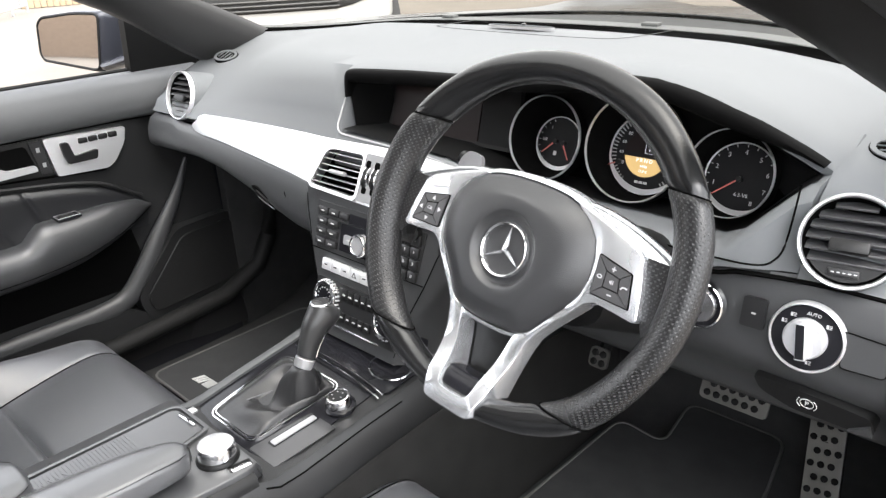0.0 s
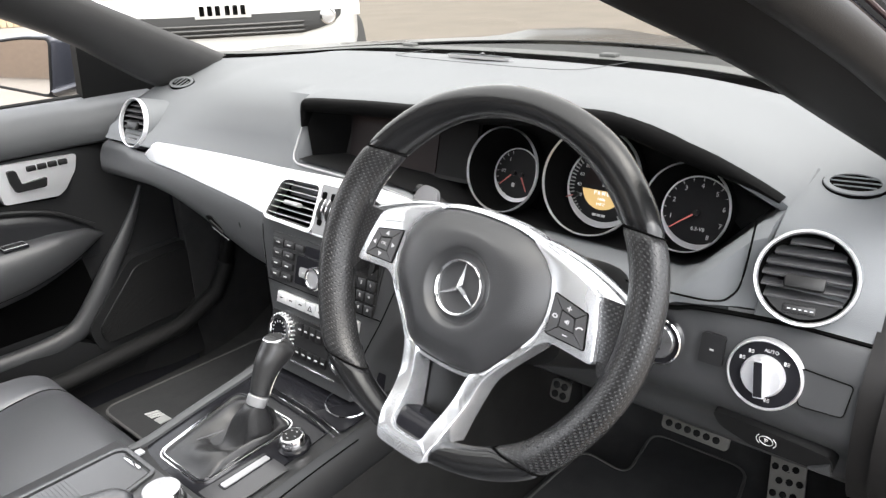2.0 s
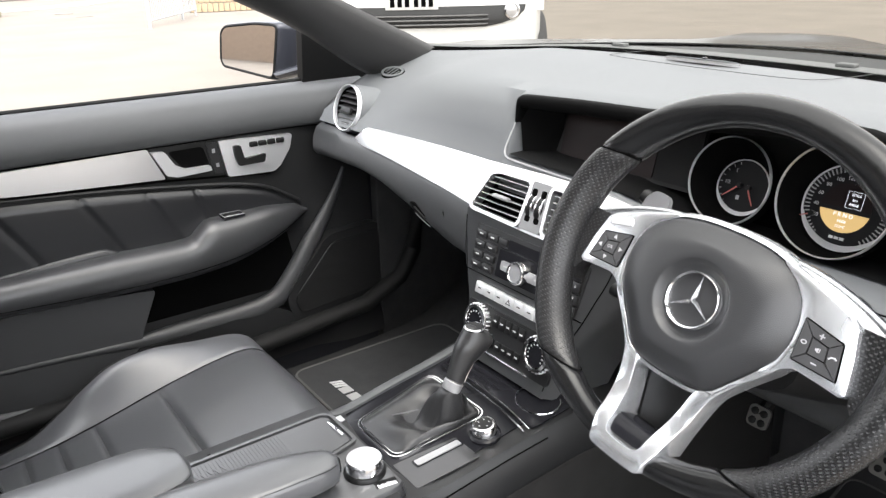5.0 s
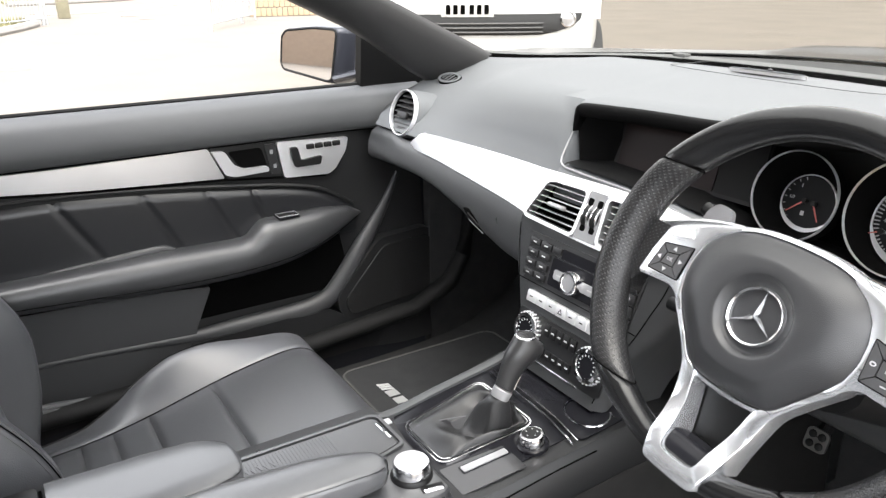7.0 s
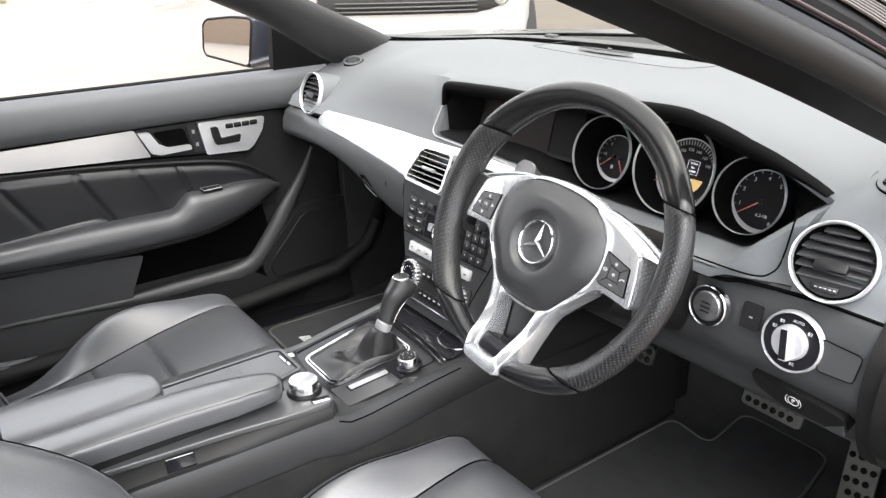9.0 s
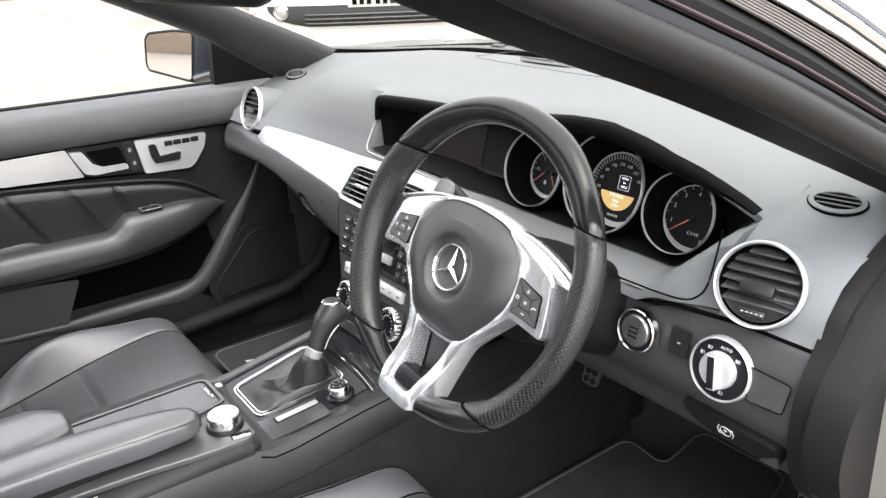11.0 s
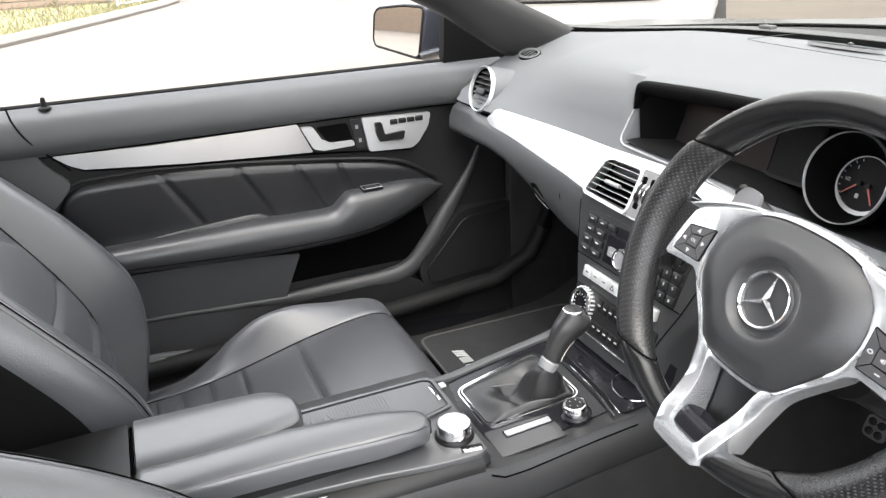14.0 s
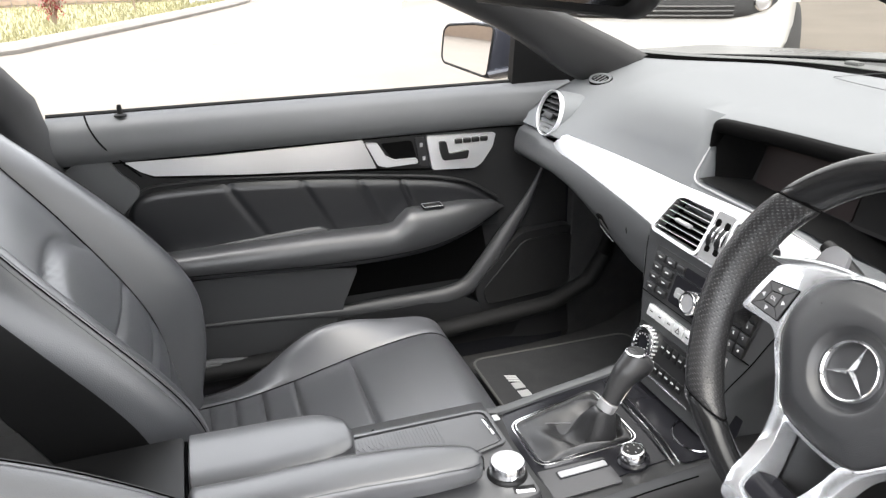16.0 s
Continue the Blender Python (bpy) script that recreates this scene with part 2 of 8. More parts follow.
CONSOLE_DARK = material("dark_console_plastic", (0.013, 0.0132, 0.0138), 0.36, grain=0.15, scale=800, kind="cells", vary=0.08, spec=0.5)
# the floor's carpet darkened: shade on the console's flank is in the colour
FLANK = material("shaded_flank_carpet", (0.016, 0.0157, 0.0153), 0.95, grain=0.9, scale=900, vary=0.35, blotch=30, spec=0.1)
DECK = material("satin_black_deck", (0.05, 0.0505, 0.053), 0.3, grain=0.1, scale=900, kind="cells", vary=0.08, spec=0.9)
GAITER = material("soft_gaiter_leather", (0.016, 0.016, 0.017), 0.4, grain=0.3, scale=350, kind="cells", vary=0.12, rvary=0.04, spec=0.7)


# ---- builders ----
def thing(name, label, category, at=(0, 0, 0), group="", kind=""):
    ob = new(name)
    ob.empty_display_size = 0.05
    ob.matrix_basis = Matrix.Translation(at)
    return tagged(ob, label, category, group, kind)


def mesh_of(name, bm, mat, angle=40):
    me = bpy.data.meshes.new(name)
    bmesh.ops.recalc_face_normals(bm, faces=bm.faces[:])
    bm.to_mesh(me)
    bm.free()
    for m in mat if isinstance(mat, (list, tuple)) else [mat]:
        me.materials.append(m)
    me.polygons.foreach_set("use_smooth", [True] * len(me.polygons))
    me.set_sharp_from_angle(angle=radians(angle))
    return me


def under(parent):
    m = parent.matrix_basis.copy()
    while parent.parent:
        m = parent.parent.matrix_basis @ parent.matrix_parent_inverse @ m
        parent = parent.parent
    return m


def part(name, bm, mat, parent=None, label="", angle=40, kind=""):
    ob = new(name, mesh_of(name, bm, mat, angle))
    if parent:
        ob.parent = parent
        ob.matrix_parent_inverse = under(parent).inverted()
    return tagged(ob, label, kind=kind)


def solo(name, bm, mat, label, category, group="", kind="", angle=40):
    return tagged(part(name, bm, mat, None, label, angle), label, category, group, kind)


def lerp(a, b, t):
    return a + (b - a) * t


def smooth(a, b, x):
    t = min(1.0, max(0.0, (x - a) / (b - a)))
    return t * t * (3 - 2 * t)


def glide(pts, x):
    """A run through (x, value) pairs with no corners."""
    if x <= pts[0][0] or x >= pts[-1][0]:
        (a, p), (b, q) = (pts[0], pts[1]) if x <= pts[0][0] else (pts[-2], pts[-1])
        return p + (q - p) * (x - a) / (b - a)
    i = max(k for k in range(len(pts) - 1) if pts[k][0] <= x)
    (a, p), (b, q) = pts[i], pts[i + 1]
    s0 = (q - pts[i - 1][1]) / (b - pts[i - 1][0]) if i else (q - p) / (b - a)
    s1 = (pts[i + 2][1] - p) / (pts[i + 2][0] - a) if i + 2 < len(pts) else (q - p) / (b - a)
    t, w = (x - a) / (b - a), b - a
    return (2 * t ** 3 - 3 * t * t + 1) * p + (t ** 3 - 2 * t * t + t) * w * s0 + (3 * t * t - 2 * t ** 3) * q + (t ** 3 - t * t) * w * s1


def curve(pts, x):
    return glide(pts, min(pts[-1][0] - 1e-9, max(pts[0][0] + 1e-9, x)))


def line(pts, x):
    if x <= pts[0][0]:
        return pts[0][1]
    for (a, p), (b, q) in zip(pts, pts[1:]):
        if x <= b:
            return lerp(p, q, (x - a) / (b - a))
    return pts[-1][1]


def spread(a, b, n):
    return [lerp(a, b, i / n) for i in range(n + 1)]


def spline(pts, n, closed=False):
    """Catmull-Rom through points of any dimension, n steps a span."""
    pts = [Vector(p) for p in pts]
    k = len(pts)
    out = []
    for i in range(k if closed else k - 1):
        p = [pts[(i + d) % k] if closed else pts[min(k - 1, max(0, i + d))] for d in (-1, 0, 1, 2)]
        for j in range(n):
            t = j / n
            out.append(0.5 * (2 * p[1] + (p[2] - p[0]) * t + (2 * p[0] - 5 * p[1] + 4 * p[2] - p[3]) * t * t + (3 * p[1] - p[0] - 3 * p[2] + p[3]) * t ** 3))
    if not closed:
        out.append(pts[-1])
    return out


def loft(rows, closed=False, caps=False, bm=None):
    """A skin over rows of points; closed: each row is a ring."""
    bm = bm or bmesh.new()
    vs = [[bm.verts.new(p) for p in row] for row in rows]
    n = len(vs[0])
    for a, b in zip(vs, vs[1:]):
        for j in range(n if closed else n - 1):
            k = (j + 1) % n
            try:
                bm.faces.new((a[j], a[k], b[k], b[j]))
            except ValueError:
                pass
    if caps:
        bm.faces.new(vs[0])
        bm.faces.new(vs[-1])
    return bm


def bevelled(bm, size, seg=2, angle=30):
    if size:
        es = [e for e in bm.edges if len(e.link_faces) == 2 and e.calc_face_angle(0) > radians(angle)]
        bmesh.ops.bevel(bm, geom=es, offset=size, segments=seg, profile=0.5, affect="EDGES", clamp_overlap=True)
    return bm


def moved(bm, m):
    bmesh.ops.transform(bm, matrix=m, verts=bm.verts[:])
    return bm


def block(x0, x1, y0, y1, z0, z1, bevel=0.003, seg=2):
    bm = bmesh.new()
    bmesh.ops.create_cube(bm, size=1, matrix=Matrix.LocRotScale(((x0 + x1) / 2, (y0 + y1) / 2, (z0 + z1) / 2), None, (abs(x1 - x0), abs(y1 - y0), abs(z1 - z0))))
    return bevelled(bm, bevel, seg)


def prism(outline, a, b, m=None, bevel=0.0, seg=2):
    """A flat outline in local x, y, from local z = a to b, laid by m."""
    bm = bmesh.new()
    lo = [bm.verts.new((p[0], p[1], a)) for p in outline]
    hi = [bm.verts.new((p[0], p[1], b)) for p in outline]
    bm.faces.new(lo[::-1])
    bm.faces.new(hi)
    for i in range(len(lo)):
        j = (i + 1) % len(lo)
        bm.faces.new((lo[i], lo[j], hi[j], hi[i]))
    bevelled(bm, bevel, seg)
    return moved(bm, m) if m else bm


def frame_of(outline, inner, a, b, m=None, bevel=0.0):
    """A ring-shaped plate between two outlines with as many points."""
    bm = bmesh.new()
    v = [[bm.verts.new((p[0], p[1], z)) for p in o] for o, z in ((outline, a), (outline, b), (inner, b), (inner, a))]
    n = len(outline)
    for q in range(4):
        for i in range(n):
            j = (i + 1) % n
            bm.faces.new((v[q][i], v[q][j], v[(q + 1) % 4][j], v[(q + 1) % 4][i]))
    bevelled(bm, bevel, 2)
    return moved(bm, m) if m else bm


def grown(outline, d):
    """An outline pushed outwards (inwards: minus) by d."""
    n = len(outline)
    area = sum(outline[i][0] * outline[(i + 1) % n][1] - outline[(i + 1) % n][0] * outline[i][1] for i in range(n))
    s = d if area > 0 else -d
    out = []
    for i in range(n):
        p, q, r = Vector(outline[i - 1][:2]), Vector(outline[i][:2]), Vector(outline[(i + 1) % n][:2])
        a, b = (q - p).normalized(), (r - q).normalized()
        na, nb = Vector((a.y, -a.x)), Vector((b.y, -b.x))
        h = (na + nb)
        h = h / max(0.3, h.length_squared / 2) if h.length > 1e-6 else na
        out.append(tuple(q + h * s))
    return out


def rounded(pts, r, n=4):
    """A polygon with its corners rounded by about r."""
    out = []
    k = len(pts)
    for i in range(k):
        p, q, s = Vector(pts[i - 1][:2]), Vector(pts[i][:2]), Vector(pts[(i + 1) % k][:2])
        a, b = p - q, s - q
        c = min(r, a.length * 0.45, b.length * 0.45)
        a, b = q + a.normalized() * c, q + b.normalized() * c
        for j in range(n + 1):
            t = j / n
            out.append(tuple((1 - t) ** 2 * a + 2 * t * (1 - t) * q + t * t * b))
    return out


def ring(rx, ry=None, n=40):
    ry = ry or rx
    return [(rx * math.cos(2 * math.pi * i / n), ry * math.sin(2 * math.pi * i / n)) for i in range(n)]


def lathe(profile, m=None, n=32, squash=1.0):
    """A turned body: (radius, height) pairs round local z."""
    bm = loft([[(r * math.cos(2 * math.pi * i / n), r * squash * math.sin(2 * math.pi * i / n), z) for i in range(n)] for r, z in profile], closed=True)
    bm.verts.ensure_lookup_table()
    if profile[-1][0] < 1e-6 and profile[0][0] > 1e-6 and profile[0][1] <= min(z for _, z in profile) + 1e-9 and len(profile) > 2:
        bm.faces.new([bm.verts[i] for i in range(n)][::-1])
    bmesh.ops.remove_doubles(bm, verts=bm.verts[:], dist=1e-6)
    return moved(bm, m) if m else bm


def tube(path, radius, n=10, closed=False, flat=1.0, up=(0, 0, 1)):
    """A round bar along a path; radius: a number or one for each point."""
    path = [Vector(p) for p in path]
    k = len(path)
    rows = []
    for i, p in enumerate(path):
        a, b = path[(i - 1) % k if closed else max(0, i - 1)], path[(i + 1) % k if closed else min(k - 1, i + 1)]
        t = (b - a).normalized()
        u = Vector(up)
        if abs(t.dot(u)) > 0.97:
            u = Vector((1, 0, 0))
        s = t.cross(u).normalized()
        w = s.cross(t)
        r = radius[i] if isinstance(radius, (list, tuple)) else radius
        rows.append([p + r * (math.cos(2 * math.pi * j / n) * s + flat * math.sin(2 * math.pi * j / n) * w) for j in range(n)])
    if closed:
        rows.append(rows[0])
        bm = loft(rows, closed=True)
        bmesh.ops.remove_doubles(bm, verts=bm.verts[:], dist=1e-7)
        return bm
    return loft(rows, closed=True, caps=True)


def axes(origin, x, y):
    """A pose with its local x and y along the given ways."""
    x = Vector(x).normalized()
    z = x.cross(Vector(y)).normalized()
    y = z.cross(x)
    return Matrix.Translation(origin) @ Matrix((x, y, z)).transposed().to_4x4()


def letters(text, size, m, depth=0.0003):
    """Words in the built-in font, centred on m's origin, in its x, y."""
    c = bpy.data.curves.new("words", "FONT")
    c.body, c.size, c.extrude, c.align_x, c.align_y = text, size, depth, "CENTER", "CENTER"
    c.resolution_u = 2
    ob = bpy.data.objects.new("words", c)
    me = ob.to_mesh()
    bm = bmesh.new()
    bm.from_mesh(me)
    ob.to_mesh_clear()
    bpy.data.objects.remove(ob)
    bpy.data.curves.remove(c)
    return moved(bm, m)


def joined(*bms):
    out = bms[0]
    for b in bms[1:]:
        me = bpy.data.meshes.new("tmp")
        b.to_mesh(me)
        b.free()
        out.from_mesh(me)
        bpy.data.meshes.remove(me)
    return out


def facing(x, y, z, tilt=0.0, turn=0.0):
    """A pose whose local x runs to the car's right, y up and z towards the rear; tilt leans its face upwards, turn swings it to the car's right."""
    return Matrix.Translation((x, y, z)) @ Matrix.Rotation(radians(turn), 4, "Z") @ Matrix.Rotation(radians(90 - tilt), 4, "X")


# ---- the dashboard ----
# car axes: x to the car's right, y ahead, z up from the road; the middle of the car is x = 0
def ws_base(x):
    return 0.56 - 0.43 * x * x


HOOD = [(-0.104, 0.948), (0.02, 0.955), (0.12, 0.958), (0.22, 0.966), (0.32, 0.977), (0.385, 0.9745), (0.444, 0.953), (0.50, 0.919), (0.526, 0.904)]
SILL = [(-0.104, 0.864), (0.10, 0.858), (0.155, 0.842), (0.19, 0.83), (0.44, 0.826), (0.456, 0.832), (0.513, 0.893), (0.526, 0.8975)]


def hood_back(x):
    """The hood's height behind its lip, rounded off towards the end of the dashboard."""
    return sum(line(HOOD + [(0.56, 0.896), (0.7, 0.893)], x + 0.008 * k) for k in range(-5, 6)) / 11


def hood_z(x):
    return line(HOOD, x)


def dash_profile(x, recess):
    """(y, z) from the windscreen down to the trim's upper edge."""
    e = smooth(0.28, 0.6, abs(x))
    yb = ws_base(x)
    sink = 0.0065 * smooth(0.46, 0.56, x)
    back = smooth(0.4, 0.526, x)
    top = [(yb + 0.03, 0.945), (yb, lerp(0.966, 0.952, e)), (lerp(0.47, 0.37, e), lerp(0.973, 0.94, e) - sink * 0.5), (lerp(0.36, 0.32, e), lerp(0.968, 0.918, e) - sink)]
    if recess:
        h, s = hood_z(x), line(SILL, x)
        end = smooth(0.47, 0.526, x)
        lip = 0.205 + 0.04 * back
        return top[:3] + [(lerp(0.36, 0.32, e), lerp(lerp(0.968, 0.918, e) - sink, hood_back(x) + 0.004, 0.3)), (lip + 0.06, hood_back(x) + 0.004 * (1 - back)), (lip + 0.012, h + 0.002), (lip, h - 0.004), (lip + 0.002, h - 0.014), (lip + 0.02, h - 0.018),
                          (0.285, max(h - 0.022, s + 0.006)), (0.29, (h + s) / 2), (0.285, s + 0.003), (lerp(0.205, 0.235, end), s), (lerp(0.178, 0.215, end), s - 0.003), (lerp(0.17, 0.2, end), s - 0.012), (lerp(0.1685, 0.195, end), min(0.835, s - 0.0155)), (lerp(0.168, 0.19, end), min(0.82, s - 0.019))]
    a = [(lerp(0.285, 0.275, e), lerp(0.951, 0.9, e)), (lerp(0.243, 0.24, e), lerp(0.926, 0.884, e)), (lerp(0.218, 0.218, e), lerp(0.9, 0.87, e)), (lerp(0.2, 0.2, e), lerp(0.878, 0.857, e))]
    k = smooth(-0.48, -0.13, x) if x < 0 else 1 - smooth(0.52, 0.6, x)
    rim = ((0.275, 0.9535), (0.22, 0.95), (0.203, 0.926), (0.191, 0.89)) if x < 0 else ((0.28, 0.913), (0.224, 0.906), (0.206, 0.89), (0.198, 0.87))
    a = [(lerp(y, u, k), lerp(z, v, k)) for (y, z), (u, v) in zip(a, rim)]
    if x > 0:
        hb = hood_back(x)
        a = [(0.285, hb), (0.238, hb - 0.01), (0.212, hb - 0.024), (0.199, min(hb - 0.04, 0.868))]
    top[3] = (top[3][0], top[3][1] - (0.005 if x < 0 else 0.003) * k)
    b = [(0.186, 0.85), (0.18, lerp(0.845, 0.838, e)), (0.176, lerp(0.842, 0.834, e))] if x < 0 else [(0.192, 0.845), (0.188, 0.83), (0.186, 0.82)]
    p = top + a + b
    for _ in range(16 - len(p) + 1):
        p.append((p[-1][0] - 0.0004, p[-1][1] - 0.0006))
    return p


def dash_rows():
    xs = [-0.655 + 0.025 * i for i in range(22)] + [-0.106]
    rows = [[(x, y, z) for y, z in dash_profile(x, False)] for x in xs]
    xs = [-0.104, -0.098] + [-0.08 + 0.02 * i for i in range(30)] + [0.512, 0.524]
    rows += [[(x, y, z) for y, z in dash_profile(x, True)] for x in xs]
    rows += [[(x, y, z) for y, z in dash_profile(x, False)] for x in (0.526, 0.535, 0.55, 0.565, 0.58, 0.595, 0.61, 0.623)]
    return rows


dash = thing("dashboard", "dark grey grained vinyl dashboard with an aluminium trim strip", "dashboard", (0, 0.3, 0.6))
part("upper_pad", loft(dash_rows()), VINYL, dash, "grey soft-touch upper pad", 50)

# black inside of the binnacle, set just off the pad
rows = []
for i in range(33):
    x = -0.1 + 0.0193 * i
    h, s = hood_z(x), line(SILL, x)
    g = 0.04 * smooth(0.4, 0.526, x)
    rows.append([(x, 0.207 + g, h - 0.0165), (x, 0.228 + g, h - 0.0215), (x, 0.28, max(h - 0.027, s + 0.01)), (x, 0.284, max((h + s) / 2, s + 0.008)), (x, 0.278, s + 0.006), (x, lerp(0.184, 0.226, smooth(0.1, 0.2, x)), s + 0.0035)])
part("binnacle_lining", loft(rows), PLASTIC, dash, "black lining of the instrument hood", 50)
lip = [Vector(p) for p in [(-0.1045, 0.909), (-0.1055, 0.92), (-0.1058, 0.932), (-0.105, 0.9395), (-0.102, 0.9445), (-0.097, 0.9475)] + [(-0.085 + 0.0195 * i, line(HOOD, -0.085 + 0.0195 * i) - 0.0005) for i in range(32)]]
lip = lip[:6] + [sum((lip[k + d] for d in (-1, 0, 1)), Vector((0, 0))) / 3 for k in range(6, len(lip) - 1)] + lip[-1:]
rows = []
for i, p in enumerate(lip):
    d = (lip[min(i + 1, len(lip) - 1)] - lip[max(i - 1, 0)]).normalized()
    q = Vector((d.y, -d.x))  # towards the inside of the opening
    w = 0.0185 * (1 - 0.75 * smooth(0.44, 0.526, p.x)) * min(1, 0.2 + 0.22 * i)
    g = 0.04 * smooth(0.4, 0.526, p.x)
    rows.append([(p.x + q.x * w * k, y + g, p.y + q.y * w * k) for k, y in ((0.0, 0.222), (0.0, 0.204), (0.08, 0.2), (0.3, 0.1975), (0.75, 0.1985), (0.95, 0.202), (1.0, 0.208), (0.98, 0.235))])
part("hood_edge", loft(rows, closed=True, caps=True), LIP, dash, "thick black edge of the instrument hood", 50)

# black bead under the windscreen
def glass_foot(x):
    return lerp(0.967, 0.953, smooth(0.28, 0.6, abs(x)))


part("windscreen_seal", loft([[(x, ws_base(x) + d, glass_foot(x) + h) for d, h in ((-0.006, -0.012), (-0.005, 0.0), (0.02, 0.002), (0.046, 0.0), (0.048, -0.012))] for x in spread(-0.65, 0.65, 26)]), SEAL, dash)

# light sensor slot and raised middle panel on the top
slot = thing("sensor_slot", "slim curved black and silver sensor slot on the dashboard", "sensor", (0, 0.475, 0.972))
o = [(0.062 * math.cos(a), 0.0095 * math.sin(a)) for a in [2 * math.pi * i / 32 for i in range(32)]]
mt = Matrix.Translation((-0.01, 0.475, 0.9755)) @ Matrix.Rotation(radians(-4), 4, "X")
part("slot_opening", prism(o, -0.001, 0.0025, mt), DEEP, slot)
part("slot_rim", frame_of(grown(o, 0.0012), o, -0.001, 0.003, mt, 0.0005), CONSOLE_SILVER, slot, "satin silver rim")
part("slot_cover", prism([(0.06 * math.cos(a), 0.0088 * math.sin(a)) for a in [math.pi * i / 20 for i in range(21)]] + [(-0.058 * math.cos(math.pi * i / 20), 0.0028 * math.sin(math.pi * i / 20)) for i in range(1, 20)], 0.0, 0.0042, mt, 0.001), VINYL, slot, "grey upper cover")
part("sensor_dome", lathe([(0.005, 0), (0.004, 0.003), (0.0, 0.0045)], mt @ Matrix.Translation((0, 0.008, 0.003))), GLOSS, slot)
seam = [(-0.17, 0.555, 0.9725), (-0.165, 0.47, 0.9745), (-0.15, 0.445, 0.9745), (0.0, 0.43, 0.9745), (0.15, 0.43, 0.9745), (0.19, 0.46, 0.9745), (0.2, 0.56, 0.9725)]
part("panel_seam", tube(spline(seam, 8), 0.0005, 5), LOWER, dash)

# aluminium strip from the passenger's door round the middle vents to the column
TRIM_TOP = [(-0.527, 0.8145), (-0.506, 0.8275), (-0.488, 0.8395), (-0.474, 0.8432), (-0.384, 0.848), (-0.26, 0.853), (-0.184, 0.855), (-0.123, 0.8555), (-0.06, 0.857), (0.0, 0.8585), (0.06, 0.858), (0.13, 0.853), (0.2, 0.838)]
TRIM_LOW = [(-0.527, 0.8138), (-0.50, 0.8133), (-0.408, 0.811), (-0.315, 0.806), (-0.231, 0.801), (-0.18, 0.7975), (-0.137, 0.793), (-0.074, 0.787), (0.0, 0.784), (0.13, 0.785), (0.2, 0.80)]


def trim_y(x, z):
    return 0.172 - 0.0 * x - 0.014 * smooth(-0.5, -0.1, x) + (z - 0.84) * 0.42 + 0.022 * smooth(-0.45, -0.57, x)


rows = []
for i in range(243):
    x = -0.527 + 0.727 * i / 242
    t, lo = curve(TRIM_TOP, x), curve(TRIM_LOW, x)
    row = []
    for j in range(25):
        z = lerp(t, lo, j / 24)
        row.append((x, trim_y(x, z) - 0.0015 * math.sin(math.pi * j / 24) ** 0.6 + (0.006 if j in (0, 24) else 0), z))
    rows.append(row)
trim = loft(rows)
VENT_POSE = facing(0.0, 0.148, 0.822, 22)
VENT = [(0.024, -0.031), (0.122, -0.028), (0.098, 0.022), (0.085, 0.027), (0.02, 0.028)]


def in_vent(p):
    q = VENT_POSE.inverted() @ p
    return 0.0 < abs(q.x) < line([(-0.03, 0.124), (0.023, 0.1), (0.028, 0.09)], q.y) and -0.0315 < q.y < 0.0285


bmesh.ops.delete(trim, geom=[f for f in trim.faces if in_vent(f.calc_center_median())], context="FACES")
part("aluminium_trim", trim, ALU, dash, "satin aluminium trim strip", 60)

# lower body: glovebox side
rows = []
for i in range(26):
    x = -0.655 + 0.545 * i / 25
    t = line(TRIM_LOW, x) if x > -0.555 else 0.82
    low = line([(-0.655, 0.77), (-0.49, 0.774), (-0.4, 0.767), (-0.308, 0.750), (-0.25, 0.736), (-0.18, 0.72), (-0.11, 0.714)], x)
    y0 = 0.163 - 0.012 * smooth(-0.5, -0.1, x) + (t - 0.81) * 0.3
    rows.append([(x, y0 + 0.012, t + 0.006), (x, y0, t - 0.001), (x, y0 - 0.003, t - 0.006), (x, y0 - 0.009, lerp(t, low, 0.4)), (x, y0 - 0.011, lerp(t, low, 0.75)), (x, y0 - 0.0105, low + 0.004), (x, y0 - 0.008, low), (x, y0 - 0.001, low - 0.005),
                 (x, y0 + 0.03, low - 0.014), (x, y0 + 0.08, low - 0.022), (x, y0 + 0.16, low - 0.036), (x, 0.42, low - 0.06)])
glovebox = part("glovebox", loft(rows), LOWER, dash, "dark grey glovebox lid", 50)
lm = facing(-0.262, 0.1445, 0.7475, -6)
# recess drawn as a proud near-black plate, its shade put into the colour
part("latch_recess", prism(rounded([(-0.03, 0.012), (-0.016, 0.0135), (0.027, -0.009), (0.024, -0.0165), (-0.012, -0.003)], 0.005), 0, 0.003, lm), DEEP, glovebox, "glovebox latch in a recess")
part("latch_edge", tube([lm @ Vector(p) for p in ((-0.014, -0.004, 0.003), (0.004, -0.0105, 0.0035), (0.025, -0.0175, 0.003))], 0.0008, 6), BAR_GREY, glovebox)
part("glovebox_seam", tube([(-0.204, 0.151, 0.787), (-0.198, 0.14, 0.765), (-0.186, 0.142, 0.735), (-0.178, 0.15, 0.722)], 0.0012, 5), DEEP, glovebox)
part("latch_lever", prism(rounded([(-0.014, 0.009), (0.016, -0.0055), (0.015, -0.01), (-0.014, 0.002)], 0.002), 0.003, 0.006, lm, 0.001), PLASTIC, glovebox)

# lower body: driver's side, in two steps
rows = []
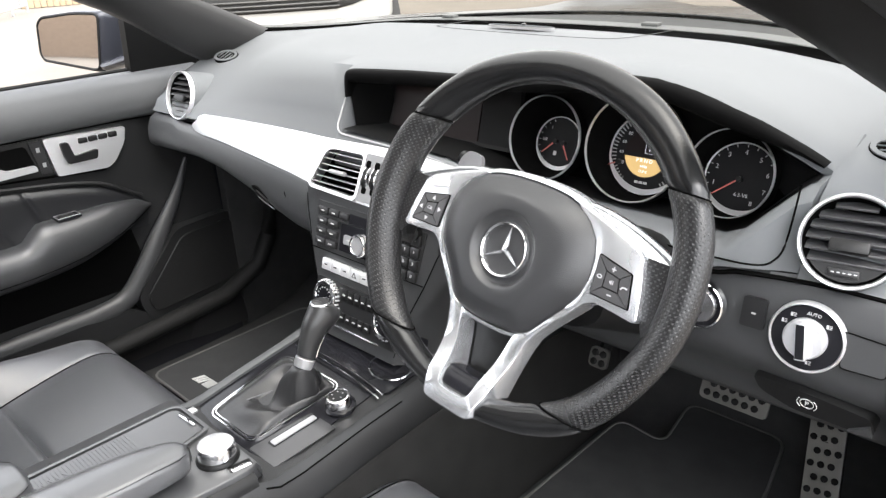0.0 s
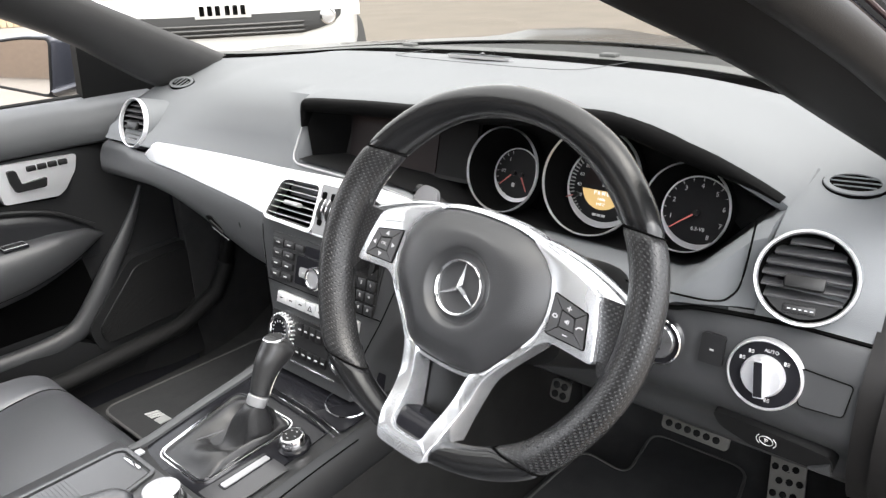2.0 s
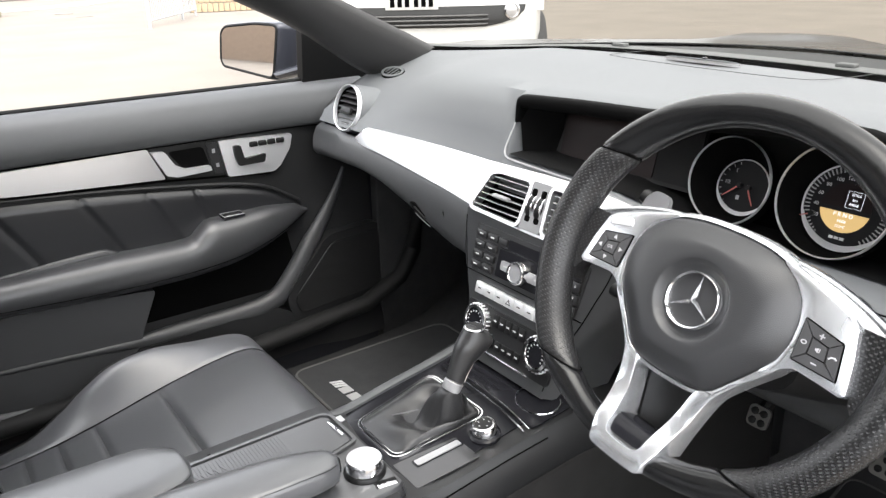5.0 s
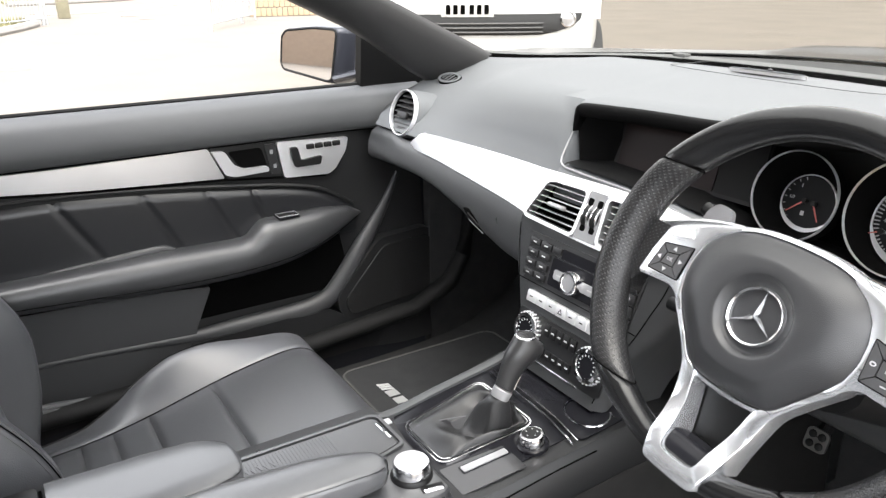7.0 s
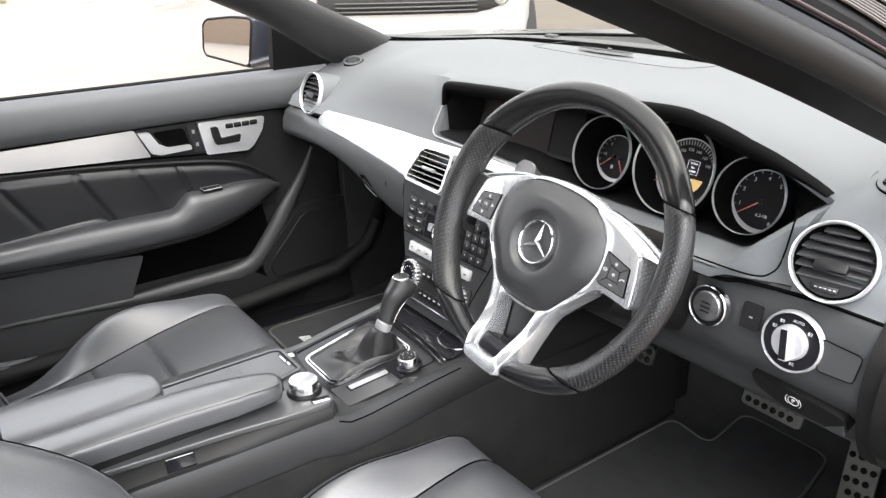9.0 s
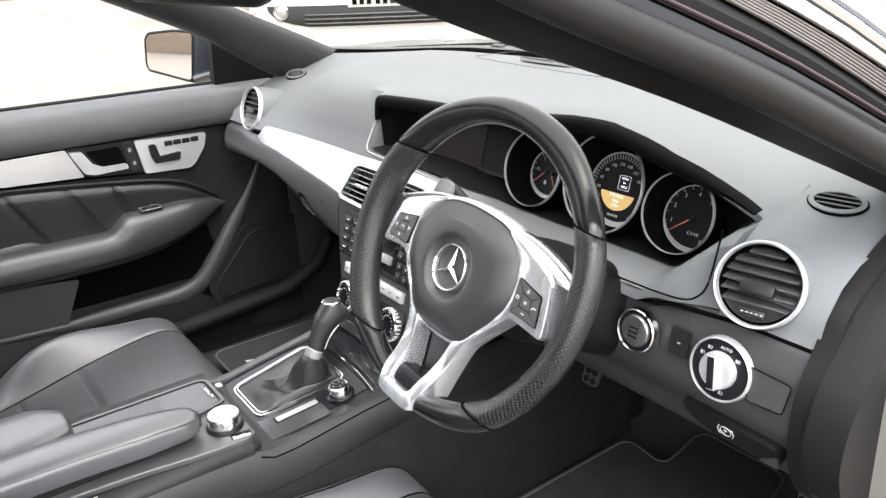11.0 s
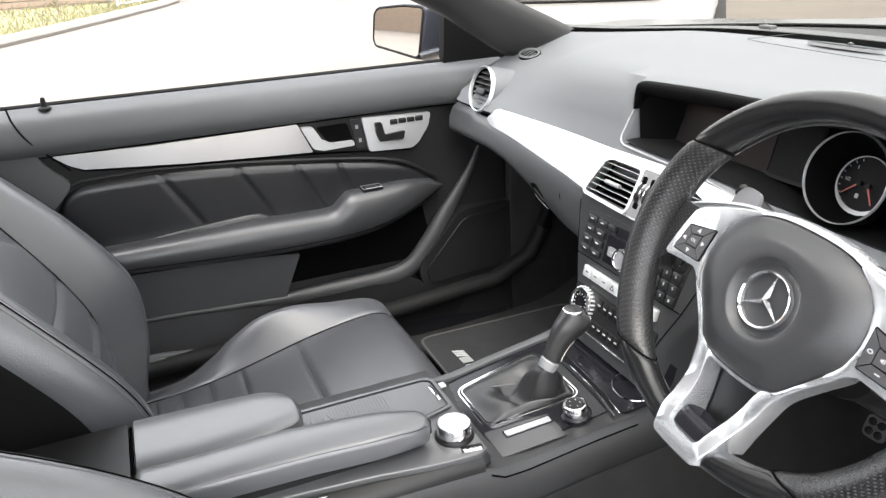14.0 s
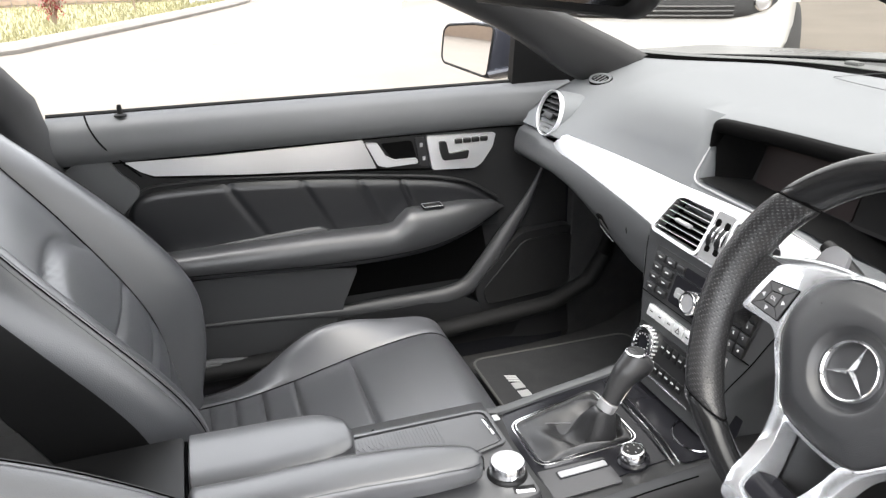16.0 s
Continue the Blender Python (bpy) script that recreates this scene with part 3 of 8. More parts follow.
for i in range(22):
    x = 0.13 + 0.49 * i / 21
    zt = 0.8192
    rows.append([(x, 0.1715 + 0.0185 * smooth(0.46, 0.54, x), zt), (x, 0.175 + 0.012 * smooth(0.46, 0.54, x), 0.8155), (x, 0.183, 0.813), (x, 0.181, 0.809), (x, 0.176, 0.80), (x, 0.17, 0.77),
                 (x, 0.1675, 0.752), (x, 0.1685, 0.738), (x, 0.1735, 0.725), (x, 0.1825, 0.713), (x, 0.194, 0.701), (x, 0.2, 0.687), (x, 0.204, 0.672), (x, 0.216, 0.66), (x, 0.24, 0.655), (x, 0.30, 0.655), (x, 0.42, 0.66)])
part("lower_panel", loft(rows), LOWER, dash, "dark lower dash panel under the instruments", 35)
part("panel_joint", tube(spline([(0.13, 0.172, 0.8135), (0.3, 0.171, 0.807), (0.44, 0.172, 0.807), (0.48, 0.175, 0.814), (0.55, 0.1845, 0.8165), (0.621, 0.1855, 0.8165)], 6), 0.0022, 6), DEEP, dash)
part("cluster_panel_seam", tube(spline([(0.515, 0.193, 0.9), (0.512, 0.185, 0.85), (0.506, 0.179, 0.832), (0.49, 0.1685, 0.8265), (0.43, 0.1675, 0.825), (0.36, 0.1675, 0.826)], 6), 0.001, 5), DEEP, dash)
# end caps beside the doors
cap = [(0.40, 0.945), (0.33, 0.921), (0.245, 0.885), (0.2, 0.857), (0.184, 0.82), (0.165, 0.79), (0.16, 0.75), (0.172, 0.70), (0.2, 0.655), (0.28, 0.62), (0.44, 0.6)]
rot = Matrix(((0, 0, 1, 0), (1, 0, 0, 0), (0, 1, 0, 0), (0, 0, 0, 1)))
part("end_panel", prism(rounded(cap, 0.02), 0.62, 0.638, rot, 0.008, 3), END_PAD, dash, "dark end panel beside the open door")
part("end_panel", prism(rounded(cap[:6] + [(0.162, 0.765), (0.2, 0.745), (0.44, 0.735)], 0.015), -0.668, -0.655, rot, 0.006, 3), LOWER_DARK, dash)


def slats(parent, m, n, w, gap, depth, tilt, clip, t=0.0022, mat=SLAT):
    for i in range(n):
        y = (i - (n - 1) / 2) * gap
        hw = clip(y)
        if hw > 0.004:
            part("slat", moved(block(-hw, hw, -depth / 2, depth / 2, -t / 2, t / 2, 0.0006, 1), m @ Matrix.Translation((0, y, -depth * 0.35)) @ Matrix.Rotation(radians(90 + tilt), 4, "X")), mat, parent)


def round_vent(x, y, z, turn, tilt, r, wheel_row=True):
    v = thing("air_vent", "round black air vent with a satin silver ring", "air vent", (x, y, z), "round dashboard vents")
    m = facing(x, y, z, tilt, turn)
    part("vent_ring", lathe([(r * 0.92, -0.03), (r * 0.94, 0.004), (r * 0.965, 0.009), (r, 0.0095), (r * 1.03, 0.006), (r * 1.035, -0.004)], m, 48), SILVER, v, "satin silver ring")
    part("vent_collar", lathe([(r * 1.03, 0.002), (r * 1.04, 0.0), (r * 1.07, -0.012), (r * 1.1, -0.05)], m, 48), VINYL, v, "grey vinyl collar")
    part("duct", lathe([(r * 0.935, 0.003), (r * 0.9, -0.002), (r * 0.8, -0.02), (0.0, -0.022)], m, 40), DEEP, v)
    low = -r * 0.48
    slats(v, m @ Matrix.Translation((0, r * 0.18, 0.002)), 6, r, r * 0.235, 0.016, 24, lambda yy: math.sqrt(max(0, (r * 0.87) ** 2 - (yy + r * 0.18) ** 2)))
    part("louvre_tab", moved(block(-r * 0.4, r * 0.4, -0.006, 0.006, -0.002, 0.006, 0.0025), m @ Matrix.Translation((0, -r * 0.12, 0.004)) @ Matrix.Rotation(radians(-18), 4, "X")), PLASTIC, v, "adjusting tab")
    seg = [(r * 0.88 * math.cos(a), r * 0.88 * math.sin(a)) for a in [math.radians(213 + 114 * i / 12) for i in range(13)]]
    part("lower_bezel", prism(seg, -0.004, 0.002, m, 0.0008), PLASTIC, v)
    wheel = part("flow_wheel", moved(block(-r * 0.34, r * 0.3, -0.0035, 0.0035, 0, 0.004, 0.0015), m @ Matrix.Translation((0, -r * 0.68, 0.001))), BUTTON, v, "thumb wheel with pale marks")
    for k in range(5):
        part("mark", moved(block(-0.0012, 0.0012, -0.0005, 0.0005, 0, 0.0003, 0), m @ Matrix.Translation(((k - 2) * r * 0.11, -r * 0.68, 0.005))), KEY_PRINT, wheel)
    return v


round_vent(-0.561, 0.191, 0.864, 1, 16, 0.0425)
round_vent(0.562, 0.188, 0.8605, 10, 20, 0.0395)

# oval demister vents
def oval_vent(x, y, z, turn, tilt, a, b, across=False):
    v = thing("demister_vent", "small oval demister vent with black slats", "air vent", (x, y, z), "demister vents")
    m = facing(x, y, z, tilt, turn)
    o = ring(a, b, 32)
    part("vent_gap", frame_of(grown(o, 0.006), grown(o, 0.004), -0.012, 0.0012, m), DEEP, v)
    part("vent_frame", frame_of(grown(o, 0.005), o, -0.012, 0.0026, m, 0.001), VINYL, v)
    # the pad is not cut: a near-black plate gives the opening's shade
    part("duct", prism(o, -0.012, 0.001, m), DEEP, v)
    if across:
        slats(v, m @ Matrix.Rotation(radians(70), 4, "Z") @ Matrix.Translation((0, 0, 0.0022)), 4, b, a * 0.42, 0.002, -10, lambda yy: b * math.sqrt(max(0, 1 - (yy / a) ** 2)) * 0.98, 0.0016, VINYL)
    else:
        slats(v, m @ Matrix.Translation((0, 0.001, 0.0026)), 3, a, b * 0.52, 0.0018, -10, lambda yy: a * math.sqrt(max(0, 1 - (yy / b) ** 2)) * 0.97, 0.0009, VINYL)


oval_vent(0.561, 0.312, 0.9112, 10, 66, 0.0218, 0.0126)
oval_vent(-0.586, 0.305, 0.917, 14, 62, 0.022, 0.0115, True)

# ---- middle vents ----
mv = thing("centre_vents", "pair of black slatted vents in a satin aluminium surround", "air vent", (0.0, 0.15, 0.82))
mm = VENT_POSE
left = rounded([(-x, y) for x, y in VENT][::-1], 0.008)
right = rounded(VENT, 0.008)
for o, s in ((left, -1), (right, 1)):
    part("vent_frame", frame_of(grown(o, 0.0045), grown(o, -0.0004), -0.012, 0.0052, mm, 0.0012), ALU, mv, "satin silver frame")
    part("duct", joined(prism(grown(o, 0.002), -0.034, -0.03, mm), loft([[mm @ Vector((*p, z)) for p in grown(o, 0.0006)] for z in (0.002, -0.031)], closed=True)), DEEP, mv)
    for k in range(6):
        y = -0.0225 + 0.0086 * k
        x0 = line([(-0.028, 0.12), (0.022, 0.097)], y)
        part("slat", moved(block(-(x0 - 0.025) / 2, (x0 - 0.025) / 2, -0.005, 0.005, -0.0008, 0.0008, 0.0004, 1), mm @ Matrix.Translation((s * (x0 + 0.025) / 2, y, -0.003)) @ Matrix.Rotation(radians(96), 4, "X")), SLAT_DARK, mv)
        # silver strip drawn for the light caught on the slat's front edge
        part("slat_edge", moved(block(-(x0 - 0.025) / 2, (x0 - 0.025) / 2, -0.0007, 0.0007, -0.0006, 0.0006, 0.0003, 1), mm @ Matrix.Translation((s * (x0 + 0.025) / 2, y, 0.0021))), CONSOLE_SILVER, mv)
    part("louvre_tab", moved(block(-0.016, 0.016, -0.003, 0.003, -0.002, 0.006, 0.0022), mm @ Matrix.Translation((s * 0.066, -0.004, 0.003))), CONSOLE_SILVER, mv, "silver adjusting tab")
part("middle_bar", prism(rounded([(-0.0195, -0.0335), (0.0195, -0.0335), (0.016, 0.031), (-0.016, 0.031)], 0.003), -0.004, 0.0045, mm, 0.0015), BAR_GREY, mv, "satin grey middle bar")
for s in (-1, 1):
    part("wheel_slot", prism(rounded([(s * 0.0085 - 0.0045, -0.022), (s * 0.0085 + 0.0045, -0.022), (s * 0.0085 + 0.0045, 0.022), (s * 0.0085 - 0.0045, 0.022)], 0.003), 0.0045, 0.005, mm), DEEP, mv)
for s in (-1, 1):
    wm = mm @ Matrix.Translation((s * 0.0082, -0.001, -0.014)) @ Matrix.Rotation(radians(90), 4, "Y")
    w = part("flow_wheel", lathe([(0.021, -0.0048), (0.0232, -0.004), (0.0232, 0.004), (0.021, 0.0048)], wm, 36), PLASTIC, mv, "ribbed thumb wheel")
    for d in (-0.0042, 0.0042):
        part("wheel_band", lathe([(0.021, d - 0.0009), (0.0238, d - 0.0007), (0.0238, d + 0.0007), (0.021, d + 0.0009)], wm, 36), CHROME, w)

# ---- display and instruments ----
disp = thing("display_screen", "dark switched-off display recessed under the dashboard hood", "screen", (0.02, 0.25, 0.88))
ms = facing(0.028, 0.252, 0.902, 14)
part("bezel", prism(rounded([(-0.122, -0.043), (0.135, -0.043), (0.135, 0.042), (-0.122, 0.042)], 0.008), -0.004, 0.0, ms, 0.001), PLASTIC, disp)
part("glass_cover", prism(rounded([(-0.086, -0.038), (0.073, -0.038), (0.073, 0.037), (-0.086, 0.037)], 0.004), 0.0, 0.002, ms), SCREEN, disp, "glossy dark glass")
part("side_cover", prism(rounded([(0.076, -0.038), (0.134, -0.038), (0.134, 0.037), (0.076, 0.037)], 0.003), 0.0, 0.003, ms), SCREEN_PANEL, disp)
part("side_wing", loft([[(-0.098, 0.208, 0.868), (-0.102, 0.206, 0.92), (-0.103, 0.206, 0.935)], [(-0.062, 0.25, 0.868), (-0.062, 0.252, 0.92), (-0.063, 0.254, 0.935)]]), LIP, disp)
part("lower_rim", tube(spline([(-0.1055, 0.2, 0.909), (-0.1065, 0.19, 0.888), (-0.1045, 0.181, 0.874), (-0.097, 0.177, 0.8655), (-0.07, 0.176, 0.8625), (0.06, 0.1755, 0.8585), (0.13, 0.1755, 0.85)], 6), 0.0013, 6), CONSOLE_SILVER, disp, "thin silver rim below the screen")

cluster = thing("instrument_cluster", "three round dials with silver rings behind the steering wheel", "instruments", (0.325, 0.26, 0.88))
mc = facing(0.325, 0.262, 0.882, 16)
part("cluster_cover", prism(rounded([(-0.19, -0.05), (0.165, -0.052), (0.19, 0.015), (0.1, 0.072), (-0.1, 0.072), (-0.19, 0.055)], 0.02), -0.026, -0.022, mc, 0.001), DEEP, cluster)


def tick_ring(parent, m, r0, r1, a0, a1, n, w, mat):
    for i in range(n):
        a = radians(lerp(a0, a1, i / (n - 1)))
        part("tick", moved(block(-(r1 - r0) / 2, (r1 - r0) / 2, -w / 2, w / 2, 0, 0.0004, 0), m @ Matrix.Rotation(a, 4, "Z") @ Matrix.Translation(((r0 + r1) / 2, 0, 0.0008))), mat, parent)


def gauge(cx, cy, r, face_r, words, needles, label):
    m = mc @ Matrix.Translation((cx, cy, 0))
    deep = m @ Matrix.Translation((0, -0.005, -0.008))  # the face lies down a slanting black tube
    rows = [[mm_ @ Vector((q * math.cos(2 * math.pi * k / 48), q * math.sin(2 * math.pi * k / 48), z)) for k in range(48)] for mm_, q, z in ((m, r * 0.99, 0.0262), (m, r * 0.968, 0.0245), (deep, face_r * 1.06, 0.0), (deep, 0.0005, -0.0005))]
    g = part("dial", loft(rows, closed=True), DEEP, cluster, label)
    part("ring", lathe([(r * 0.972, 0.0245), (r * 0.976, 0.0272), (r * 0.988, 0.0285), (r * 1.001, 0.0272), (r * 1.004, 0.0235)], m, 64), DIAL_RING, g, "satin silver ring")
    part("dial_tube", lathe([(r * 1.004, 0.0235), (r * 1.006, 0.008)], m, 48), DEEP, g)
    m = deep
    part("face_ring", lathe([(face_r * 0.985, 0.0002), (face_r * 0.99, 0.0018), (face_r * 1.02, 0.002), (face_r * 1.03, 0.0)], m, 48), DIAL_RING, g)
    arc = [radians(190 + 140 * k / 28) for k in range(29)]  # a bright crescent along the lower edge
    o = [(face_r * math.cos(a), face_r * math.sin(a)) for a in arc] + [(face_r * (1 - 0.13 * math.sin(math.pi * k / 28) ** 0.7) * math.cos(a), face_r * (1 - 0.13 * math.sin(math.pi * k / 28) ** 0.7) * math.sin(a)) for k, a in reversed(list(enumerate(arc))[1:-1])]
    part("crescent", prism(o, 0.0004, 0.0016, m), DIAL_RING, g, "bright lower crescent")
    part("face", lathe([(face_r * 0.97, 0.0), (face_r * 0.97, 0.0004), (0, 0.0004)], m, 40), FACE, g)
    for text, a, rr, size in words:
        a = radians(a)
        part("numeral", letters(text, size, m @ Matrix.Translation((rr * math.cos(a), rr * math.sin(a), 0.0008)), 0.0002), PRINT, g)
    for px, py, a, ln in needles:
        nm = m @ Matrix.Translation((px, py, 0.004)) @ Matrix.Rotation(radians(a), 4, "Z")
        nd = part("needle", prism([(-0.002, -0.0009), (ln, -0.0004), (ln, 0.0004), (-0.002, 0.0009)], 0, 0.001, nm), NEEDLE, g, "red pointer")
        part("needle_hub", lathe([(0.003, -0.003), (0.003, 0.0012), (0.0, 0.0016)], nm, 16), PLASTIC, nd)
    return g, m


g1, m1 = gauge(-0.116, -0.001, 0.0495, 0.0315, [("1", 125, 0.0215, 0.0062), ("1/2", 172, 0.0205, 0.0055)], [(-0.003, 0.002, 222, 0.023), (0.008, 0.001, 300, 0.021)], "fuel and temperature dial")
tick_ring(g1, m1, 0.0265, 0.0295, 110, 240, 9, 0.0008, PRINT)
part("fuel_sign", moved(block(-0.002, 0.002, -0.0025, 0.0025, 0, 0.0004, 0), m1 @ Matrix.Translation((-0.003, -0.012, 0.0008))), PRINT, g1)
g2, m2 = gauge(0.0, 0.004, 0.0585, 0.044, [(str(20 * (k + 1)), 205 - 22 * k, 0.0305, 0.0055) for k in range(9)], [(-0.031, -0.013, 204, 0.012)], "speedometer with an amber display")
tick_ring(g2, m2, 0.0365, 0.0425, 232, -52, 49, 0.0014, GREY_SCALE)
seg = [(0.0255 * math.cos(radians(a)), 0.0255 * math.sin(radians(a))) for a in range(190, 351, 10)]
part("amber_display", prism(seg, 0.0004, 0.0012, m2), AMBER, g2, "glowing amber display")
top = [(0.0255 * math.cos(radians(a)), 0.0255 * math.sin(radians(a))) for a in range(0, 181, 10)]
part("trip_display", prism(top, 0.0004, 0.001, m2), SCREEN, g2)
for text, y, size in (("P R N D", -0.0075, 0.0058), ("14:06", -0.014, 0.0042), ("17.0°C", -0.0195, 0.0038)):
    part("display_text", letters(text, size, m2 @ Matrix.Translation((0, y, 0.0015)), 0.0002), LIT, g2)
for text, y in (("3370.6", 0.0145), ("km", 0.0095), ("44858", 0.0045)):
    part("trip_text", letters(text, 0.0038, m2 @ Matrix.Translation((0.007, y, 0.0013)), 0.0002), LIT, g2)
box = rounded([(-0.001, 0.001), (0.015, 0.001), (0.015, 0.0178), (-0.001, 0.0178)], 0.001)
part("trip_box", frame_of(grown(box, 0.0003), box, 0.0011, 0.0014, m2), LIT, g2)
for k in range(3):
    part("maker_mark", moved(block(-0.0022, 0.0022, -0.0014, 0.0014, 0, 0.0004, 0), m2 @ Matrix.Translation((-0.0055 + 0.0055 * k, -0.0315, 0.0008))), PRINT, g2)
g3, m3 = gauge(0.1075, -0.0045, 0.0442, 0.0365, [(str(k + 1), 196 - 36 * k, 0.0275, 0.0068) for k in range(8)], [(0.0, 0, 218, 0.031)], "rev counter")
tick_ring(g3, m3, 0.0325, 0.0355, 232, -56, 17, 0.0008, PRINT)
part("engine_mark", letters("6.3-V8", 0.0055, m3 @ Matrix.Translation((0.004, -0.016, 0.0008)), 0.0002), PRINT, g3)

# ---- light switch, start button, park brake ----
lamp = thing("light_switch", "round black and silver rotary headlamp switch", "switch", (0.553, 0.165, 0.762))
ml = facing(0.5465, 0.1655, 0.7735, 8) @ Matrix.Scale(0.84, 4)
part("switch_ring", lathe([(0.0352, -0.004), (0.0355, 0.004), (0.0368, 0.0055), (0.0382, 0.004), (0.039, -0.004)], ml, 48), HANDLE, lamp, "silver ring")
part("switch_plate", lathe([(0.0356, -0.003), (0.0352, 0.003), (0.0, 0.0035)], ml, 40), GLOSS, lamp, "gloss black plate with white symbols")
knob = part("knob", lathe([(0.022, 0.002), (0.0218, 0.009), (0.0195, 0.013), (0.0, 0.0145)], ml, 40), SILVER, lamp, "ridged silver knob")
part("knob_bar", moved(block(-0.0055, 0.0055, -0.0205, 0.0205, 0, 0.008, 0.0015), ml @ Matrix.Rotation(radians(8), 4, "Z") @ Matrix.Translation((0, 0, 0.0125))), SILVER, knob)
part("knob_slot", moved(block(-0.0042, 0.0042, -0.0185, 0.0185, 0, 0.0004, 0), ml @ Matrix.Rotation(radians(8), 4, "Z") @ Matrix.Translation((-0.0002, 0, 0.0208))), GLOSS, knob)
part("word", letters("AUTO", 0.0052, ml @ Matrix.Translation((0.004, 0.0268, 0.0036))), PRINT, lamp)
for a in (42, 126, 152, 285):
    x, y = 0.027 * math.cos(radians(a)), 0.027 * math.sin(radians(a))
    part("symbol", joined(moved(block(-0.0026, -0.0004, -0.002, 0.002, 0, 0.0004, 0), ml @ Matrix.Translation((x, y, 0.0034))), *[moved(block(0.0004, 0.003, -0.0002, 0.0004, 0, 0.0004, 0), ml @ Matrix.Translation((x, y + d, 0.0034))) for d in (-0.0016, 0, 0.0016)]), PRINT, lamp)
part("blank_cover", prism(rounded([(0.036, -0.022), (0.078, -0.02), (0.082, 0.015), (0.033, 0.018)], 0.005), -0.001, 0.0006, ml, 0.0003), LOWER, lamp)
fog = thing("fog_light_button", "small square black fog light button", "button", (0.502, 0.166, 0.775))
mf = facing(0.4995, 0.1655, 0.782, 8) @ Matrix.Scale(0.85, 4)
part("button_cap", prism(rounded([(-0.0135, -0.0165), (0.0125, -0.0165), (0.0125, 0.0175), (-0.0125, 0.0175)], 0.003), -0.002, 0.0025, mf, 0.0008), BUTTON, fog)
part("symbol", moved(block(-0.0022, 0.0022, -0.001, 0.001, 0, 0.0004, 0), mf @ Matrix.Translation((0, 0, 0.0025))), GREY_SCALE, fog)
start = thing("start_button", "round silver engine start button in a ring", "button", (0.45, 0.16, 0.775))
mb = facing(0.449, 0.163, 0.7765, 8) @ Matrix.Scale(0.84, 4)
part("button_ring", lathe([(0.0255, -0.004), (0.0255, 0.005), (0.0265, 0.0062), (0.028, 0.005), (0.029, -0.004)], mb, 40), CHROME, start)
part("button_well", lathe([(0.0256, -0.002), (0.0256, 0.0025), (0, 0.0025)], mb, 32), GLOSS, start)
cap_ = part("button_cap", lathe([(0.021, 0.001), (0.021, 0.005), (0.019, 0.0075), (0, 0.009)], mb, 32), START_CAP, start)
for k, y in enumerate((0.005, -0.001, -0.007)):
    part("print_bar", moved(block(-0.007, 0.007, -0.0012, 0.0012, 0, 0.0004, 0), mb @ Matrix.Translation((0, y, 0.0088))), BUTTON, cap_)
pb = thing("park_brake_lever", "dark park brake release with a printed P sign", "lever", (0.55, 0.18, 0.69))
mp = facing(0.5525, 0.179, 0.7, -20)
part("lever", prism(rounded([(-0.05, 0.017), (0.0, 0.014), (0.054, 0.008), (0.058, -0.01), (0.05, -0.016), (-0.015, -0.015), (-0.044, -0.002)], 0.007), -0.02, 0.0008, mp, 0.003, 3), PLASTIC, pb)
part("sign_letter", letters("P", 0.008, mp @ Matrix.Translation((0, 0, 0.0014))), PRINT, pb)
part("sign_ring", frame_of(ring(0.0064, n=24), ring(0.0057, n=24), 0.0008, 0.0016, mp), PRINT, pb)
for s in (-1, 1):
    part("sign_arc", tube([tuple(mp @ Vector((s * 0.0088 * math.cos(a), 0.0088 * math.sin(a), 0.0014))) for a in [radians(-45 + 15 * i) for i in range(7)]], 0.0005, 5), PRINT, pb)
part("release_tab", prism([(0.036, -0.014), (0.056, -0.013), (0.054, 0.0)], 0.0005, 0.004, mp, 0.001), LOWER, pb, "grey pull tab")
part("cover_seam", tube([ml @ Vector((*p, 0.0008)) for p in rounded([(0.036, -0.022), (0.078, -0.02), (0.082, 0.015), (0.033, 0.018)], 0.005)], 0.0006, 5, True), DEEP, lamp)


# ---- steering wheel and column ----
WR = radians(25)
WM = axes((0.34, 0, 0.86), (1, 0, 0), (0, math.sin(WR), math.cos(WR))) @ Matrix.Rotation(radians(-5), 4, "Z")
wheel = thing("steering_wheel", "black leather steering wheel with a flat bottom and satin silver spokes", "steering wheel", (0.34, 0, 0.86))


RIM = [(0, 0.1605), (10, 0.1622), (22, 0.1645), (34, 0.1645), (46, 0.1642), (60, 0.164), (75, 0.1632), (90, 0.1627)]
RIM_LOW = [(-90, 0.1392), (-80, 0.1398), (-70, 0.1415), (-60, 0.1443), (-50, 0.1478), (-40, 0.151), (-30, 0.1528), (-20, 0.155), (-10, 0.158), (0, 0.1605)]
RIM_Z = -0.010


def rim_point(a):
    """Middle of the rim at the angle a (0: right, 90: top), in the wheel's plane."""
    d = math.degrees(a) % 360
    if 90 < d <= 270:
        d = 180 - d
    if d > 180:
        d -= 360
    r = curve(RIM_LOW + RIM[1:], d)
    return r * math.cos(a), r * math.sin(a)


def section(d):
    """(long half, short half, lean) of the rim's oval at the angle d in degrees."""
    s = abs(math.cos(radians(d)))
    up = math.sin(radians(d))
    grip = math.exp(-((abs(math.degrees(math.asin(max(-1, min(1, up)))) - 14) / 24) ** 2))
    return 0.0142 + 0.0034 * smooth(0.2, 0.8, s) + 0.0014 * grip - 0.0024 * smooth(-0.55, -0.85, up), 0.0138 - 0.0012 * smooth(0.2, 0.8, s) + 0.0008 * grip, radians(42) * smooth(0.1, 0.8, s)


